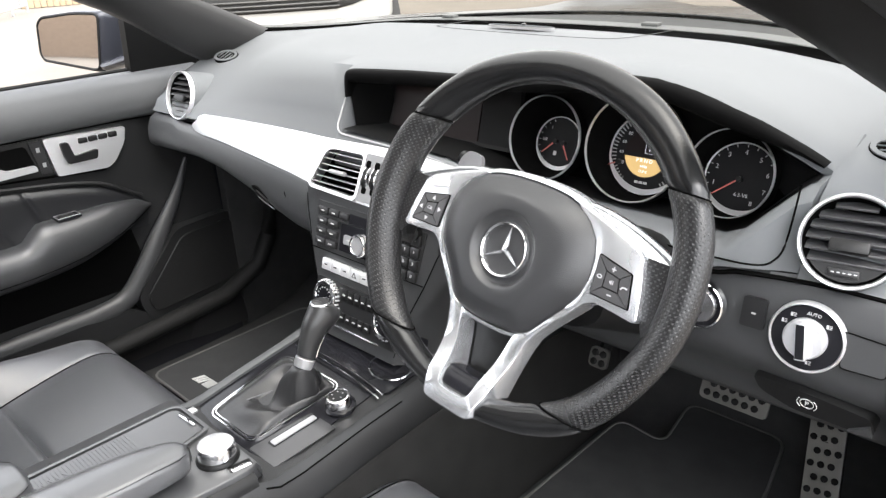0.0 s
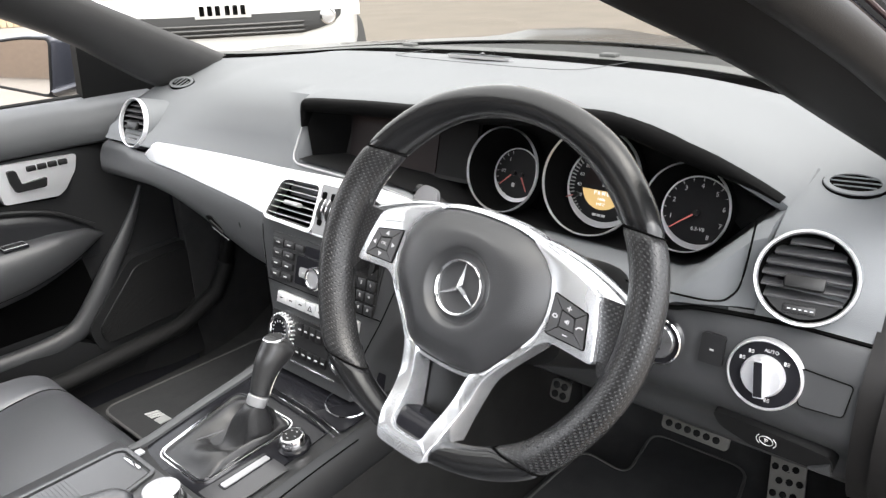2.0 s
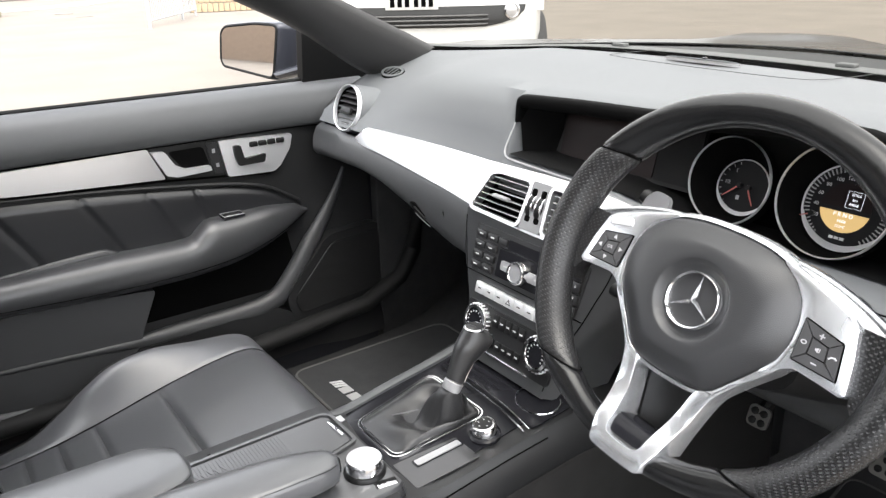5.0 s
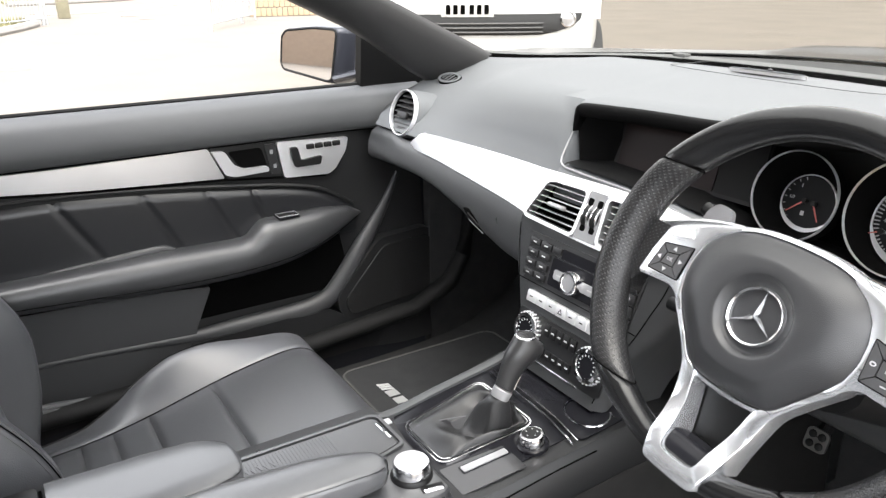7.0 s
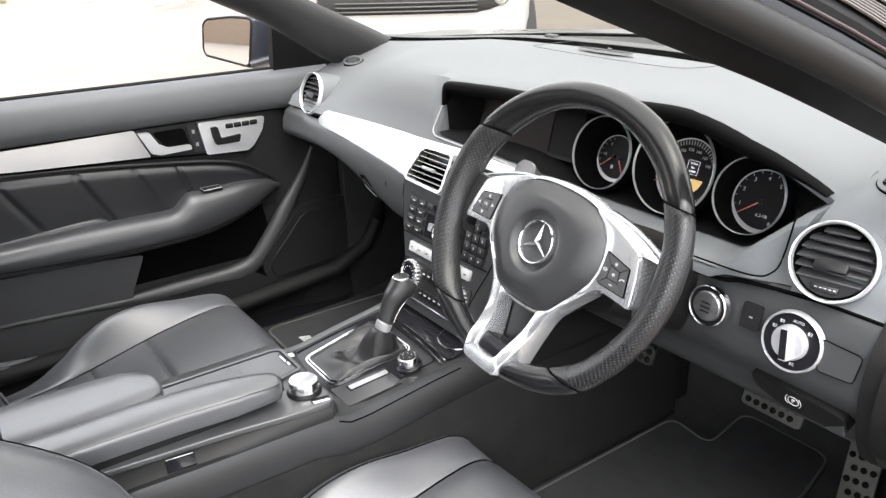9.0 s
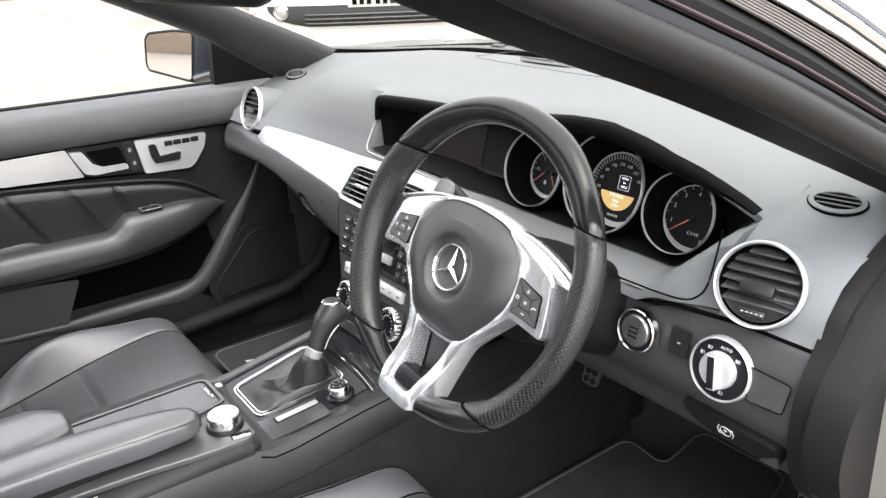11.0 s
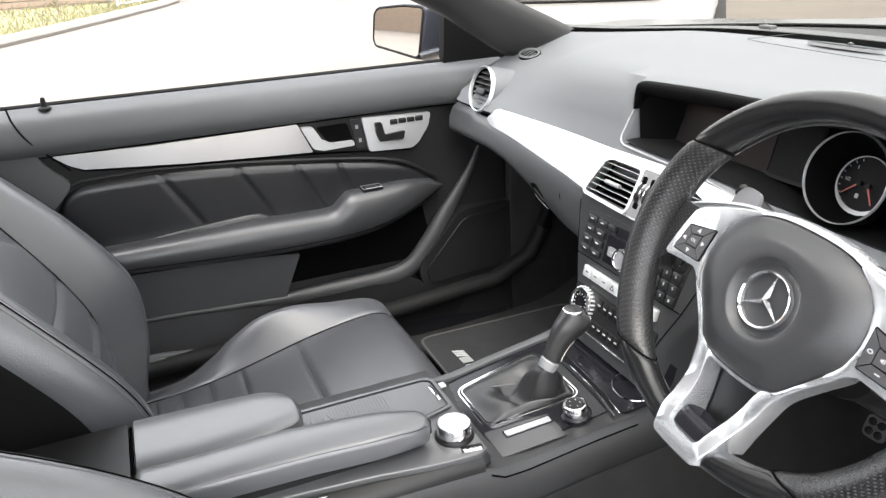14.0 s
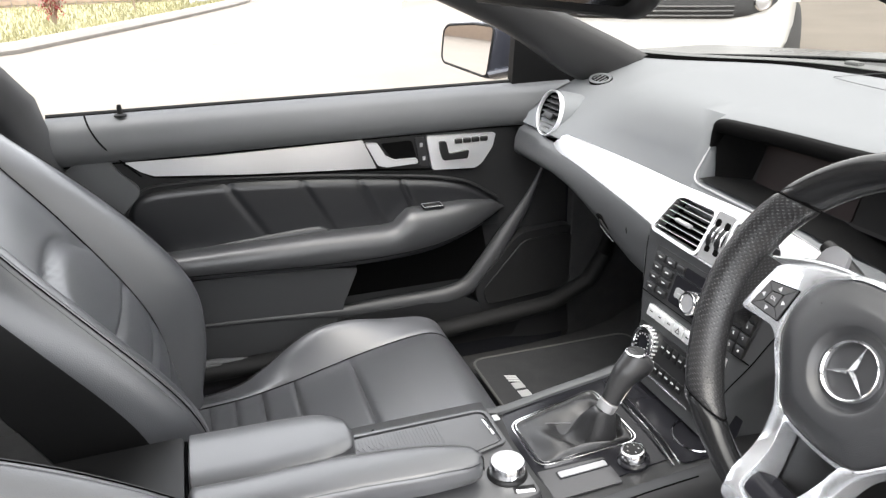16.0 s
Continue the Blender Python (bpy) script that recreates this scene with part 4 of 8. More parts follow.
def rim_skin(d, b, swell=0.0):
    """A point on the rim's skin: d degrees round the wheel, b round the section."""
    a = radians(d)
    x, y = rim_point(a)
    x2, y2 = rim_point(a + 0.01)
    t = Vector((x2 - x, y2 - y, 0)).normalized()
    o = Vector((t.y, -t.x, 0))
    p, q, lean = section(d)
    u, w = (p + swell) * math.cos(b), (q + swell) * math.sin(b)
    return Vector((x, y, RIM_Z)) + o * (u * math.cos(lean) - w * math.sin(lean)) + Vector((0, 0, 1)) * (u * math.sin(lean) + w * math.cos(lean))


def level(d, b, y, swell=0.0):
    """The angle near d at which the skin crosses the height y."""
    lo, hi = d - 16, d + 16
    rising = rim_skin(hi, b).y > rim_skin(lo, b).y
    for _ in range(22):
        m = (lo + hi) / 2
        if (rim_skin(m, b, swell).y < y) == rising:
            lo = m
        else:
            hi = m
    return (lo + hi) / 2


SEAMS = ((34, 0.091), (145.5, 0.091), (226, -0.107), (314, -0.107))
ROUND = [2 * math.pi * k / 24 for k in range(24)]


def mapped(bm, where, turn=9.0):
    """Lays UVs by vertex number; turn: the length after which they come round again."""
    layer = bm.loops.layers.uv.new("UVMap")
    bm.verts.index_update()
    for f in bm.faces:
        uvs = [where(l.vert.index) for l in f.loops]
        wrap = max(u[1] for u in uvs) - min(u[1] for u in uvs) > turn / 2
        for l, (u, v) in zip(f.loops, uvs):
            l[layer].uv = (u, v + turn if wrap and v < turn / 2 else v)
    return bm


def rim_piece(i, j, n=44):
    """The rim between two of its level seams."""
    (d0, y0), (d1, y1) = SEAMS[i], SEAMS[j]
    starts = [level(d0, b, y0) for b in ROUND]
    ends = [level(d1, b, y1) for b in ROUND]
    if d1 < d0:
        ends = [e + 360 for e in ends]
    rows = []
    for k in range(n + 1):
        e = -0.0014 * (1 - min(1, min(k, n - k) / 1.0))
        rows.append([WM @ rim_skin(lerp(starts[q], ends[q], k / n), b, e) for q, b in enumerate(ROUND)])
    bm = loft(rows, closed=True, caps=True)
    length = radians(ends[0] - starts[0]) * 0.162
    return mapped(bm, lambda i: (i // 24 / n * length, i % 24 / 24 * 0.098), 0.098)


part("rim_top", rim_piece(0, 1, 60), RIM_LEATHER, wheel, "smooth leather top of the rim")
part("rim_grip", rim_piece(1, 2), PERFORATED, wheel, "perforated leather grip")
part("rim_bottom", rim_piece(2, 3), RIM_LEATHER, wheel, "smooth leather bottom of the rim")
part("rim_grip", rim_piece(3, 0, 60), PERFORATED, wheel, "perforated leather grip")
for d, y in SEAMS:
    part("seam", tube([WM @ rim_skin(level(d, b, y), b, -0.0004) for b in ROUND], 0.0007, 6, True), DEEP, wheel)
for d0, d1 in ((36, 144), (228, 312)):  # stitching along the inner side of the smooth leather
    part("rim_stitch", tube([WM @ rim_skin(lerp(d0, d1, k / 60), radians(205), 0.0001) for k in range(61)], 0.0006, 5), STITCH, wheel)

HALF = [(0, 0.0638), (0.03, 0.0622), (0.051, 0.057), (0.067, 0.0478), (0.077, 0.0355), (0.0818, 0.02), (0.0828, 0.005), (0.0788, -0.011), (0.069, -0.0255), (0.0555, -0.0425), (0.0435, -0.0575), (0.034, -0.0635), (0.014, -0.0665)]
HUB = [tuple(p) for p in spline(HALF + [(-x, y) for x, y in HALF[:0:-1]], 4, True)]
rows = []
for s, z in ((1.0, -0.034), (1.0, -0.0145), (0.992, -0.0118), (0.97, -0.0098), (0.93, -0.0072), (0.88, -0.0047), (0.82, -0.0022), (0.76, -0.0003), (0.7, 0.0011), (0.64, 0.0019), (0.58, 0.0024), (0.52, 0.0027), (0.46, 0.003), (0.405, 0.003), (0.385, 0.0024), (0.35, -0.0035), (0.325, -0.0048), (0.2, -0.005), (0.02, -0.005)):
    k = smooth(0.8, 0.42, s)  # from the cover's outline to the round well of the emblem
    rows.append([WM @ Vector((lerp(x, 0.088 * x / math.hypot(x, y), k) * s, lerp(y, 0.088 * y / math.hypot(x, y), k) * s, z)) for x, y in HUB])
part("airbag_cover", loft(rows, closed=True, caps=True), AIRBAG, wheel, "matt grey-black airbag cover", 60)
em = WM @ Matrix.Translation((0, 0, -0.004)) @ Matrix.Scale(0.9, 4)
part("emblem_ring", lathe([(0.0242, 0), (0.0246, 0.004), (0.0262, 0.0054), (0.0275, 0.004), (0.028, 0)], em, 48), BRIGHT, wheel, "bright silver emblem ring")
for k in range(3):
    bm = bmesh.new()
    a = [bm.verts.new(p) for p in ((0.0042, -0.0026, 0.0008), (0.0248, 0, 0.002), (0.0042, 0.0026, 0.0008), (-0.003, 0, 0.0008), (0.0, 0, 0.0062))]
    for f in ((0, 1, 4), (1, 2, 4), (2, 3, 4), (3, 0, 4), (3, 2, 1, 0)):
        bm.faces.new([a[i] for i in f])
    part("emblem_arm", moved(bm, em @ Matrix.Rotation(radians(90 + 120 * k), 4, "Z")), BRIGHT, wheel, "bright silver emblem arm", 10)
for s in (-1, 1):  # small moulded marks on the cover
    part("cover_mark", tube([WM @ Vector((s * 0.047 + 0.006 * math.cos(a), 0.032 + 0.0028 * math.sin(a), 0.0006)) for a in [radians(200 + 14 * i) for i in range(9)]], 0.0005, 5), AIRBAG, wheel)


# silver spokes: a band round the hub, side pads and the lower fork, with deep bright flanks
def raised(outline, z0, z1, edge, lift=None):
    """A plate with a rounded front edge and straight flanks, laid on the wheel; lift: extra height at a point."""
    rows = [[Vector((*p, z)) for p in grown(outline, g)] for g, z in ((0.0, z0), (0.0, z1 - edge), (-edge * 0.3, z1 - edge * 0.3), (-edge, z1))]
    bm = loft(rows, closed=True, caps=True)
    if lift:
        for v in bm.verts:
            v.co.z += lift(v.co)
    return moved(bm, WM)


rows = [[WM @ Vector((*p, z)) for p in o] for o, z in ((grown(HUB, 0.0003), -0.03), (grown(HUB, 0.0003), -0.0145), (grown(HUB, 0.0012), -0.0128), (grown(HUB, 0.0042), -0.0138), (grown(HUB, 0.0054), -0.0165), (grown(HUB, 0.0062), -0.032))]
part("hub_frame", loft(rows, closed=True), SPOKE, wheel, "satin silver hub frame", 35)
PAD = [(0.0505, 0.0572), (0.052, 0.0612), (0.0715, 0.0555), (0.0935, 0.0475), (0.112, 0.0405), (0.1205, 0.0345), (0.1275, 0.012), (0.1325, -0.0125), (0.1295, -0.0155), (0.1085, -0.0135), (0.0925, -0.0125), (0.0848, -0.0165), (0.0725, -0.0285), (0.069, -0.0262), (0.0782, -0.0115), (0.0818, 0.005), (0.0808, 0.02), (0.076, 0.0352), (0.0663, 0.047)]
LEG_OUT = [(0.0793, -0.0108), (0.0825, -0.0185), (0.0645, -0.0405), (0.0505, -0.0585), (0.0445, -0.071), (0.0378, -0.1), (0.0345, -0.119), (0.0335, -0.126)]
LEG_IN = [(0.0693, -0.0262), (0.0675, -0.0285), (0.0558, -0.0432), (0.0438, -0.0582), (0.0315, -0.0662), (0.0262, -0.085), (0.0205, -0.112), (0.0188, -0.126)]
FOOT_OUT = [(-0.0335, -0.1255), (-0.0302, -0.1365), (-0.0268, -0.1465), (-0.016, -0.1492), (0.016, -0.1492), (0.0268, -0.1465), (0.0302, -0.1365), (0.0335, -0.1255)]
FOOT_IN = [(-0.0188, -0.1255), (-0.0178, -0.1285), (-0.0155, -0.1315), (-0.0085, -0.1335), (0.0085, -0.1335), (0.0155, -0.1315), (0.0178, -0.1285), (0.0188, -0.1255)]


def rail(outer, inner, z0, front, edge):
    """A flat bar between two edge lines on the wheel, with rounded front edges; front(y): height of its face."""
    rows = []
    for p, q in zip(spline([(*a, 0) for a in outer], 5), spline([(*a, 0) for a in inner], 5)):
        p, q = Vector(p[:2]), Vector(q[:2])
        d = (q - p).normalized() * edge
        zp, zq = front(p.y), front(q.y)
        rows.append([WM @ Vector((*c, z)) for c, z in ((p, z0), (p, zp - edge), (p + d * 0.3, zp - edge * 0.3), (p + d, zp), (q - d, zq), (q - d * 0.3, zq - edge * 0.3), (q, zq - edge), (q, z0))])
    bm = loft(rows, closed=True, caps=True)
    bmesh.ops.recalc_face_normals(bm, faces=bm.faces)
    return bm


def fork_front(y):
    return -0.0112 + 0.0197 * smooth(-0.085, -0.142, y)


for s in (1, -1):
    o = rounded([(s * x, y) for x, y in PAD], 0.0025, 3)[::s]
    part("spoke", raised(o, -0.032, -0.0105, 0.0016, lambda c: -0.04 * max(0.0, abs(c.x) - 0.12) + 0.0), SPOKE, wheel, "satin silver side spoke", 35)
    part("fork_spoke", rail([(s * x, y) for x, y in LEG_OUT], [(s * x, y) for x, y in LEG_IN], -0.034, fork_front, 0.0014), SPOKE, wheel, "satin silver lower spoke", 35)
part("fork_foot", rail(FOOT_OUT, FOOT_IN, -0.02, fork_front, 0.0018), SPOKE, wheel, "satin silver foot of the fork over the rim", 35)
rows = []
for x in spread(-0.0195, 0.0195, 10):
    rows.append([WM @ Vector((x * lerp(1, 1.12, smooth(-0.13, -0.112, y)), y, z)) for y, z in ((-0.1335, -0.012), (-0.132, 0.001), (-0.128, -0.001), (-0.121, -0.004), (-0.1165, -0.008), (-0.1155, -0.012), (-0.117, -0.03))])
part("fork_insert", loft(rows, closed=True, caps=True), GLOSS, wheel, "glossy black insert of the fork", 50)
part("fork_backing", prism(rounded([(-0.026, -0.118), (0.026, -0.118), (0.034, -0.07), (-0.034, -0.07)], 0.004), -0.045, -0.036, WM, 0.003), PLASTIC, wheel)
# grey shell behind each side spoke, running out to the rim, and the leather thumb rests
for s in (1, -1):
    rows = []
    for k in range(15):
        t = k / 14
        top = Vector((lerp(0.045, 0.1495, t), 0.0635 + 0.002 * math.sin(math.pi * t) - 0.028 * t ** 1.6))
        low = Vector((lerp(0.05, 0.126, t), lerp(0.052, 0.004, t)))
        rows.append([WM @ Vector((s * p.x, p.y, z)) for p, z in ((low, -0.017), (low.lerp(top, 0.45), -0.0165 - 0.002 * t), (low.lerp(top, 0.8), -0.0195), (low.lerp(top, 0.95), -0.024), (top, -0.031), (low.lerp(top, 0.9), -0.042))])
    part("spoke_shell", loft(rows), SHELL, wheel, "polished grey shell behind the spoke", 60)
    rows = []
    for k in range(13):
        t = k / 12
        y = lerp(0.036, -0.036, t)
        bow = math.sin(math.pi * min(1, max(0, t)))
        xi = 0.121 + 0.011 * smooth(0.036, -0.012, y) + 0.012 * smooth(-0.012, -0.036, y)
        z0 = -0.0175
        rows.append([WM @ Vector((s * x, y, z)) for x, z in ((xi - 0.003, z0 - 0.012), (xi, z0), (lerp(xi, 0.155, 0.4), z0 + 0.002 * bow), (lerp(xi, 0.155, 0.75), z0 + 0.003), (0.158, z0 - 0.002), (0.155, z0 - 0.014), (0.138, z0 - 0.02))])
    part("thumb_rest", mapped(loft(rows, closed=True, caps=True), lambda i: (i // 7 * 0.006, (0.0, 0.012, 0.022, 0.034, 0.042, 0.055, 0.072)[i % 7]), 0.09), PERFORATED, wheel, "perforated leather thumb rest", 60)
part("hub_back", lathe([(0.05, -0.08), (0.054, -0.05), (0.056, -0.036), (0.05, -0.034), (0, -0.034)], WM, 32), PLASTIC, wheel)

# key pads: four keys round a middle key
KEY_AREA = [(0.0842, 0.0272), (0.1172, 0.0205), (0.1235, -0.0075), (0.087, -0.0065)]
for s in (-1, 1):
    kz = -0.0105
    pad = [(s * x, y) for x, y in KEY_AREA]
    kp = part("key_pad", prism(rounded(pad[::s], 0.002), kz - 0.002, kz + 0.0006, WM, 0.0003), DEEP, wheel, "black key pad")
    q = [Vector(p) for p in grown(pad, -0.0007)]
    c = sum(q, Vector((0, 0))) / 4
    for i in range(4):
        a, b = q[i], q[(i + 1) % 4]
        m = (a + b) / 2
        tri = grown([tuple(a), tuple(b), tuple(lerp(b, c, 0.58)), tuple(lerp(a, c, 0.58))], -0.0004)
        part("key", prism(tri[::s], kz, kz + 0.002, WM, 0.0005), KEY, kp)
        mk = lerp(m, c, 0.3)
        at = WM @ Matrix.Translation((mk.x, mk.y, kz + 0.002))
        bar = [(-0.0021, -0.0005), (0.0021, -0.0005), (0.0021, 0.0005), (-0.0021, 0.0005)]
        if s < 0:
            turn = math.atan2(m.y - c.y, m.x - c.x)
            part("key_sign", prism([(0.0024, 0), (-0.0014, 0.0022), (-0.0014, -0.0022)], 0, 0.0004, at @ Matrix.Rotation(turn, 4, "Z")), KEY_PRINT, kp)
        elif i == 1:
            part("key_sign", tube([at @ Vector(p) for p in ((-0.0026, -0.001, 0.0003), (-0.0012, 0.0008, 0.0003), (0.0012, 0.0012, 0.0003), (0.0028, 0.0004, 0.0003))], 0.0007, 6), KEY_PRINT, kp)
        elif i == 3:
            part("key_sign", frame_of(ring(0.0024, 0.0018, 16), ring(0.0014, 0.0009, 16), 0, 0.0004, at), KEY_PRINT, kp)
        else:
            part("key_sign", prism(bar, 0, 0.0004, at), KEY_PRINT, kp)
            if i == 0:
                part("key_sign", prism([(y, x) for x, y in bar], 0, 0.0004, at), KEY_PRINT, kp)
    part("middle_key", prism(grown([tuple(lerp(p, c, 0.6)) for p in q], -0.0004)[::s], kz, kz + 0.0022, WM, 0.0004), KEY, kp)
    at = WM @ Matrix.Translation((c.x, c.y, kz + 0.0022))
    if s < 0:
        part("key_text", letters("OK", 0.0046, at, 0.0002), KEY_PRINT, kp)
    else:
        part("key_sign", joined(prism([(-0.002, -0.0008), (-0.001, -0.0008), (0.0004, -0.002), (0.0004, 0.002), (-0.001, 0.0008), (-0.002, 0.0008)], 0, 0.0003, at), moved(block(0.0011, 0.0017, -0.0016, 0.0016, 0, 0.0003, 0), at)), KEY_PRINT, kp)
    o = rounded([(s * 0.0915, 0.0335), (s * 0.114, 0.0285), (s * 0.1155, 0.0335), (s * 0.094, 0.0405)][::s], 0.002)
    if s < 0:
        part("rocker", prism(o, kz - 0.001, kz + 0.0014, WM, 0.0008), SATIN_BUTTON, wheel)

pdl = part("shift_paddle", prism(rounded([(-0.016, -0.03), (0.016, -0.03), (0.0155, 0.008), (0.011, 0.019), (-0.006, 0.019), (-0.013, 0.01)], 0.008), -0.0025, 0.0025, WM @ Matrix.Translation((-0.1, 0.053, -0.042)) @ Matrix.Rotation(radians(-6), 4, "Z"), 0.0015), PADDLE, wheel, "silver gear-change paddle")
for k in range(4):
    part("print_bar", moved(block(-0.0018, 0.0018, -0.0012, 0.0012, 0, 0.0003, 0), WM @ Matrix.Translation((-0.11 + 0.005 * k, 0.051 - 0.002 * k, -0.0388))), GREY_SCALE, pdl)

col = thing("steering_column", "black plastic steering column shroud with a stalk", "steering column", (0.34, 0.1, 0.8))
rows = []
for i in range(9):
    t = i / 8
    w, h = lerp(0.075, 0.085, t), lerp(0.058, 0.062, t)
    c = WM @ Vector((0, -0.004, -0.055 - 0.16 * t))
    rows.append([c + Vector((w * math.copysign(abs(math.cos(a)) ** 0.6, math.cos(a)), 0, h * math.copysign(abs(math.sin(a)) ** 0.6, math.sin(a)))) for a in [2 * math.pi * k / 28 for k in range(28)]])
part("shroud", loft(rows, closed=True, caps=True), PLASTIC, col)
part("stalk", tube([WM @ Vector(p) for p in ((-0.05, 0.035, -0.085), (-0.085, 0.048, -0.08), (-0.125, 0.06, -0.075), (-0.14, 0.064, -0.073))], [0.008, 0.0075, 0.0085, 0.007], 12), PLASTIC, col, "black stalk")
part("stalk", tube([WM @ Vector(p) for p in ((-0.05, -0.03, -0.085), (-0.09, -0.033, -0.08), (-0.13, -0.036, -0.078))], [0.007, 0.0065, 0.007], 12), PLASTIC, col)

# ---- centre stack ----
stack = thing("centre_stack", "dark grey centre stack with radio and climate controls", "control panel", (0, 0.12, 0.6))
SM = axes((0.0, 0.142, 0.79), (1, 0, 0), (0, 0.28, 1))  # local y up along the face, z to the rear


def stack_half(y):
    return curve([(-0.2, 0.077), (-0.185, 0.0785), (-0.137, 0.0905), (-0.086, 0.1125), (-0.05, 0.1255), (-0.029, 0.1335), (0.0, 0.14)], y)


rows = []
for i in range(13):
    y = -0.2 + 0.2 * i / 12
    h = stack_half(y)
    w = lerp(0.008, 0.024, smooth(-0.16, -0.01, y))  # the cheek beside the panel
    half = [(h * 0.6, 0.0), (h - 0.002, 0.0), (h, -0.0015), (h + w * 0.5, -0.006), (h + w, -0.014), (h + w + 0.006, -0.03), (h + w + 0.012, -0.1)]
    rows.append([SM @ Vector((-x, y, z)) for x, z in half[::-1]] + [SM @ Vector((0, y, 0))] + [SM @ Vector((x, y, z)) for x, z in half])
part("stack_body", loft(rows), LOWER, stack, "", 50)
for d in (-1, 1):
    part("cheek_seam", tube([SM @ Vector((d * stack_half(y), y, -0.0008)) for y in spread(-0.19, -0.012, 14)], 0.0008, 5), DEEP, stack)
part("stack_base", loft([[SM @ Vector((x, -0.2, z)) for x in (-0.08, 0.0, 0.08)] for z in (0.0, -0.1)]), LOWER, stack)
radio = thing("radio", "black radio unit with a silver knob and number keys", "radio", (0, 0.12, 0.74))
part("radio_plate", prism(rounded([(-0.1, -0.083), (0.1, -0.083), (0.108, -0.016), (-0.108, -0.016)], 0.004), -0.002, 0.002, SM, 0.001), LOWER_DARK, radio)
part("plate_seam", moved(block(-0.112, 0.112, -0.0006, 0.0006, 0, 0.001, 0), SM @ Matrix.Translation((0, -0.0838, 0.0005))), DEEP, radio)
part("disc_slot", prism(rounded([(-0.036, -0.036), (0.05, -0.036), (0.05, -0.022), (-0.036, -0.022)], 0.002), 0.0025, 0.004, SM, 0.0006), GLOSS, radio)
part("knob_plate", prism(rounded([(-0.05, -0.076), (0.05, -0.076), (0.05, -0.038), (-0.05, -0.038)], 0.003), 0.0025, 0.004, SM, 0.0006), GLOSS, radio)
part("knob_bar", prism(rounded([(-0.04, -0.0645), (0.04, -0.0645), (0.04, -0.0515), (-0.04, -0.0515)], 0.003), 0.004, 0.0065, SM, 0.001), CONSOLE_SILVER, radio)
for sx in (-1, 1):
    part("bar_print", moved(block(-0.004, 0.004, -0.0008, 0.0008, 0, 0.0003, 0), SM @ Matrix.Translation((sx * 0.03, -0.058, 0.0066))), PRINT, radio)
part("knob", lathe([(0.0155, 0.003), (0.0155, 0.016), (0.0145, 0.018), (0.0118, 0.0182), (0.011, 0.0165)], SM @ Matrix.Translation((0.0, -0.058, 0)), 36), CHROME, radio, "chrome-ringed knob")
part("knob_face", lathe([(0.0115, 0.016), (0.011, 0.017), (0, 0.0172)], SM @ Matrix.Translation((0.0, -0.058, 0)), 30), CONSOLE_SILVER, radio)
part("slot_line", moved(block(-0.05, 0.05, -0.0006, 0.0006, 0, 0.001, 0), SM @ Matrix.Translation((0, -0.036, 0.0035))), CHROME, radio, "thin chrome line")
for r in range(4):
    for k in range(2):
        if r < 4:
            b = part("key", moved(block(-0.0108, 0.0108, -0.0052, 0.0052, 0, 0.005, 0.0015), SM @ Matrix.Translation((-0.09 + 0.0235 * k, -0.0278 - 0.0146 * r, 0.002))), BUTTON, radio)
            part("print_bar", moved(block(-0.0035, 0.0035, -0.0008, 0.0008, 0, 0.0003, 0), SM @ Matrix.Translation((-0.09 + 0.0235 * k, -0.0278 - 0.0146 * r, 0.007))), PRINT, b)
part("key", moved(block(-0.009, 0.009, -0.005, 0.005, 0, 0.005, 0.0015), SM @ Matrix.Translation((-0.045, -0.0278, 0.002))), BUTTON, radio)
names = "1 2 3 4 5 6 7 8 9 * 0 #".split()
for r in range(4):
    for k in range(3):
        p = SM @ Matrix.Translation((0.062 + 0.0165 * k, -0.0285 - 0.0155 * r, 0.002))
        b = part("key", moved(block(-0.0075, 0.0075, -0.0068, 0.0068, 0, 0.005, 0.0015), p), BUTTON, radio)
        part("key_text", letters(names[r * 3 + k], 0.006, p @ Matrix.Translation((0, 0.001, 0.0052)), 0.0001), PRINT, b)
part("knob", lathe([(0.0085, 0.002), (0.0085, 0.01), (0, 0.011)], SM @ Matrix.Translation((0.092, -0.02, 0)), 20), PLASTIC, radio)
bank = thing("switch_bank", "row of silver switches with a hazard button", "switches", (0, 0.11, 0.69))
for k in range(8):
    p = SM @ Matrix.Translation((-0.08 + 0.0202 * k + 0.009, -0.1015, 0))
    b = part("switch", moved(block(-0.0096, 0.0096, -0.008, 0.008, -0.001, 0.006, 0.0015), p), SATIN_BUTTON, bank, "satin silver switch")
    if k == 3:
        t = [(0.0052 * math.cos(radians(a)), 0.0052 * math.sin(radians(a)) - 0.001) for a in (90, 210, 330)]
        part("hazard_triangle", frame_of(t, grown(t, -0.001), 0.006, 0.0064, p), LOWER, b)
    else:
        part("print_bar", moved(block(-0.003, 0.003, -0.0008, 0.0008, 0, 0.0003, 0), p @ Matrix.Translation((0, 0, 0.006))), BUTTON, b)
clim = thing("climate_control", "climate panel with two silver rotary knobs and black keys", "control panel", (0, 0.1, 0.64))
part("climate_plate", prism(rounded([(-0.086, -0.182), (0.086, -0.182), (0.09, -0.121), (-0.09, -0.121)], 0.006), -0.001, 0.003, SM, 0.001), BUTTON, clim)
part("chrome_strip", moved(block(-0.05, 0.05, -0.0012, 0.0012, 0, 0.004, 0.0008), SM @ Matrix.Translation((0, -0.182, 0.001))), CHROME, clim)
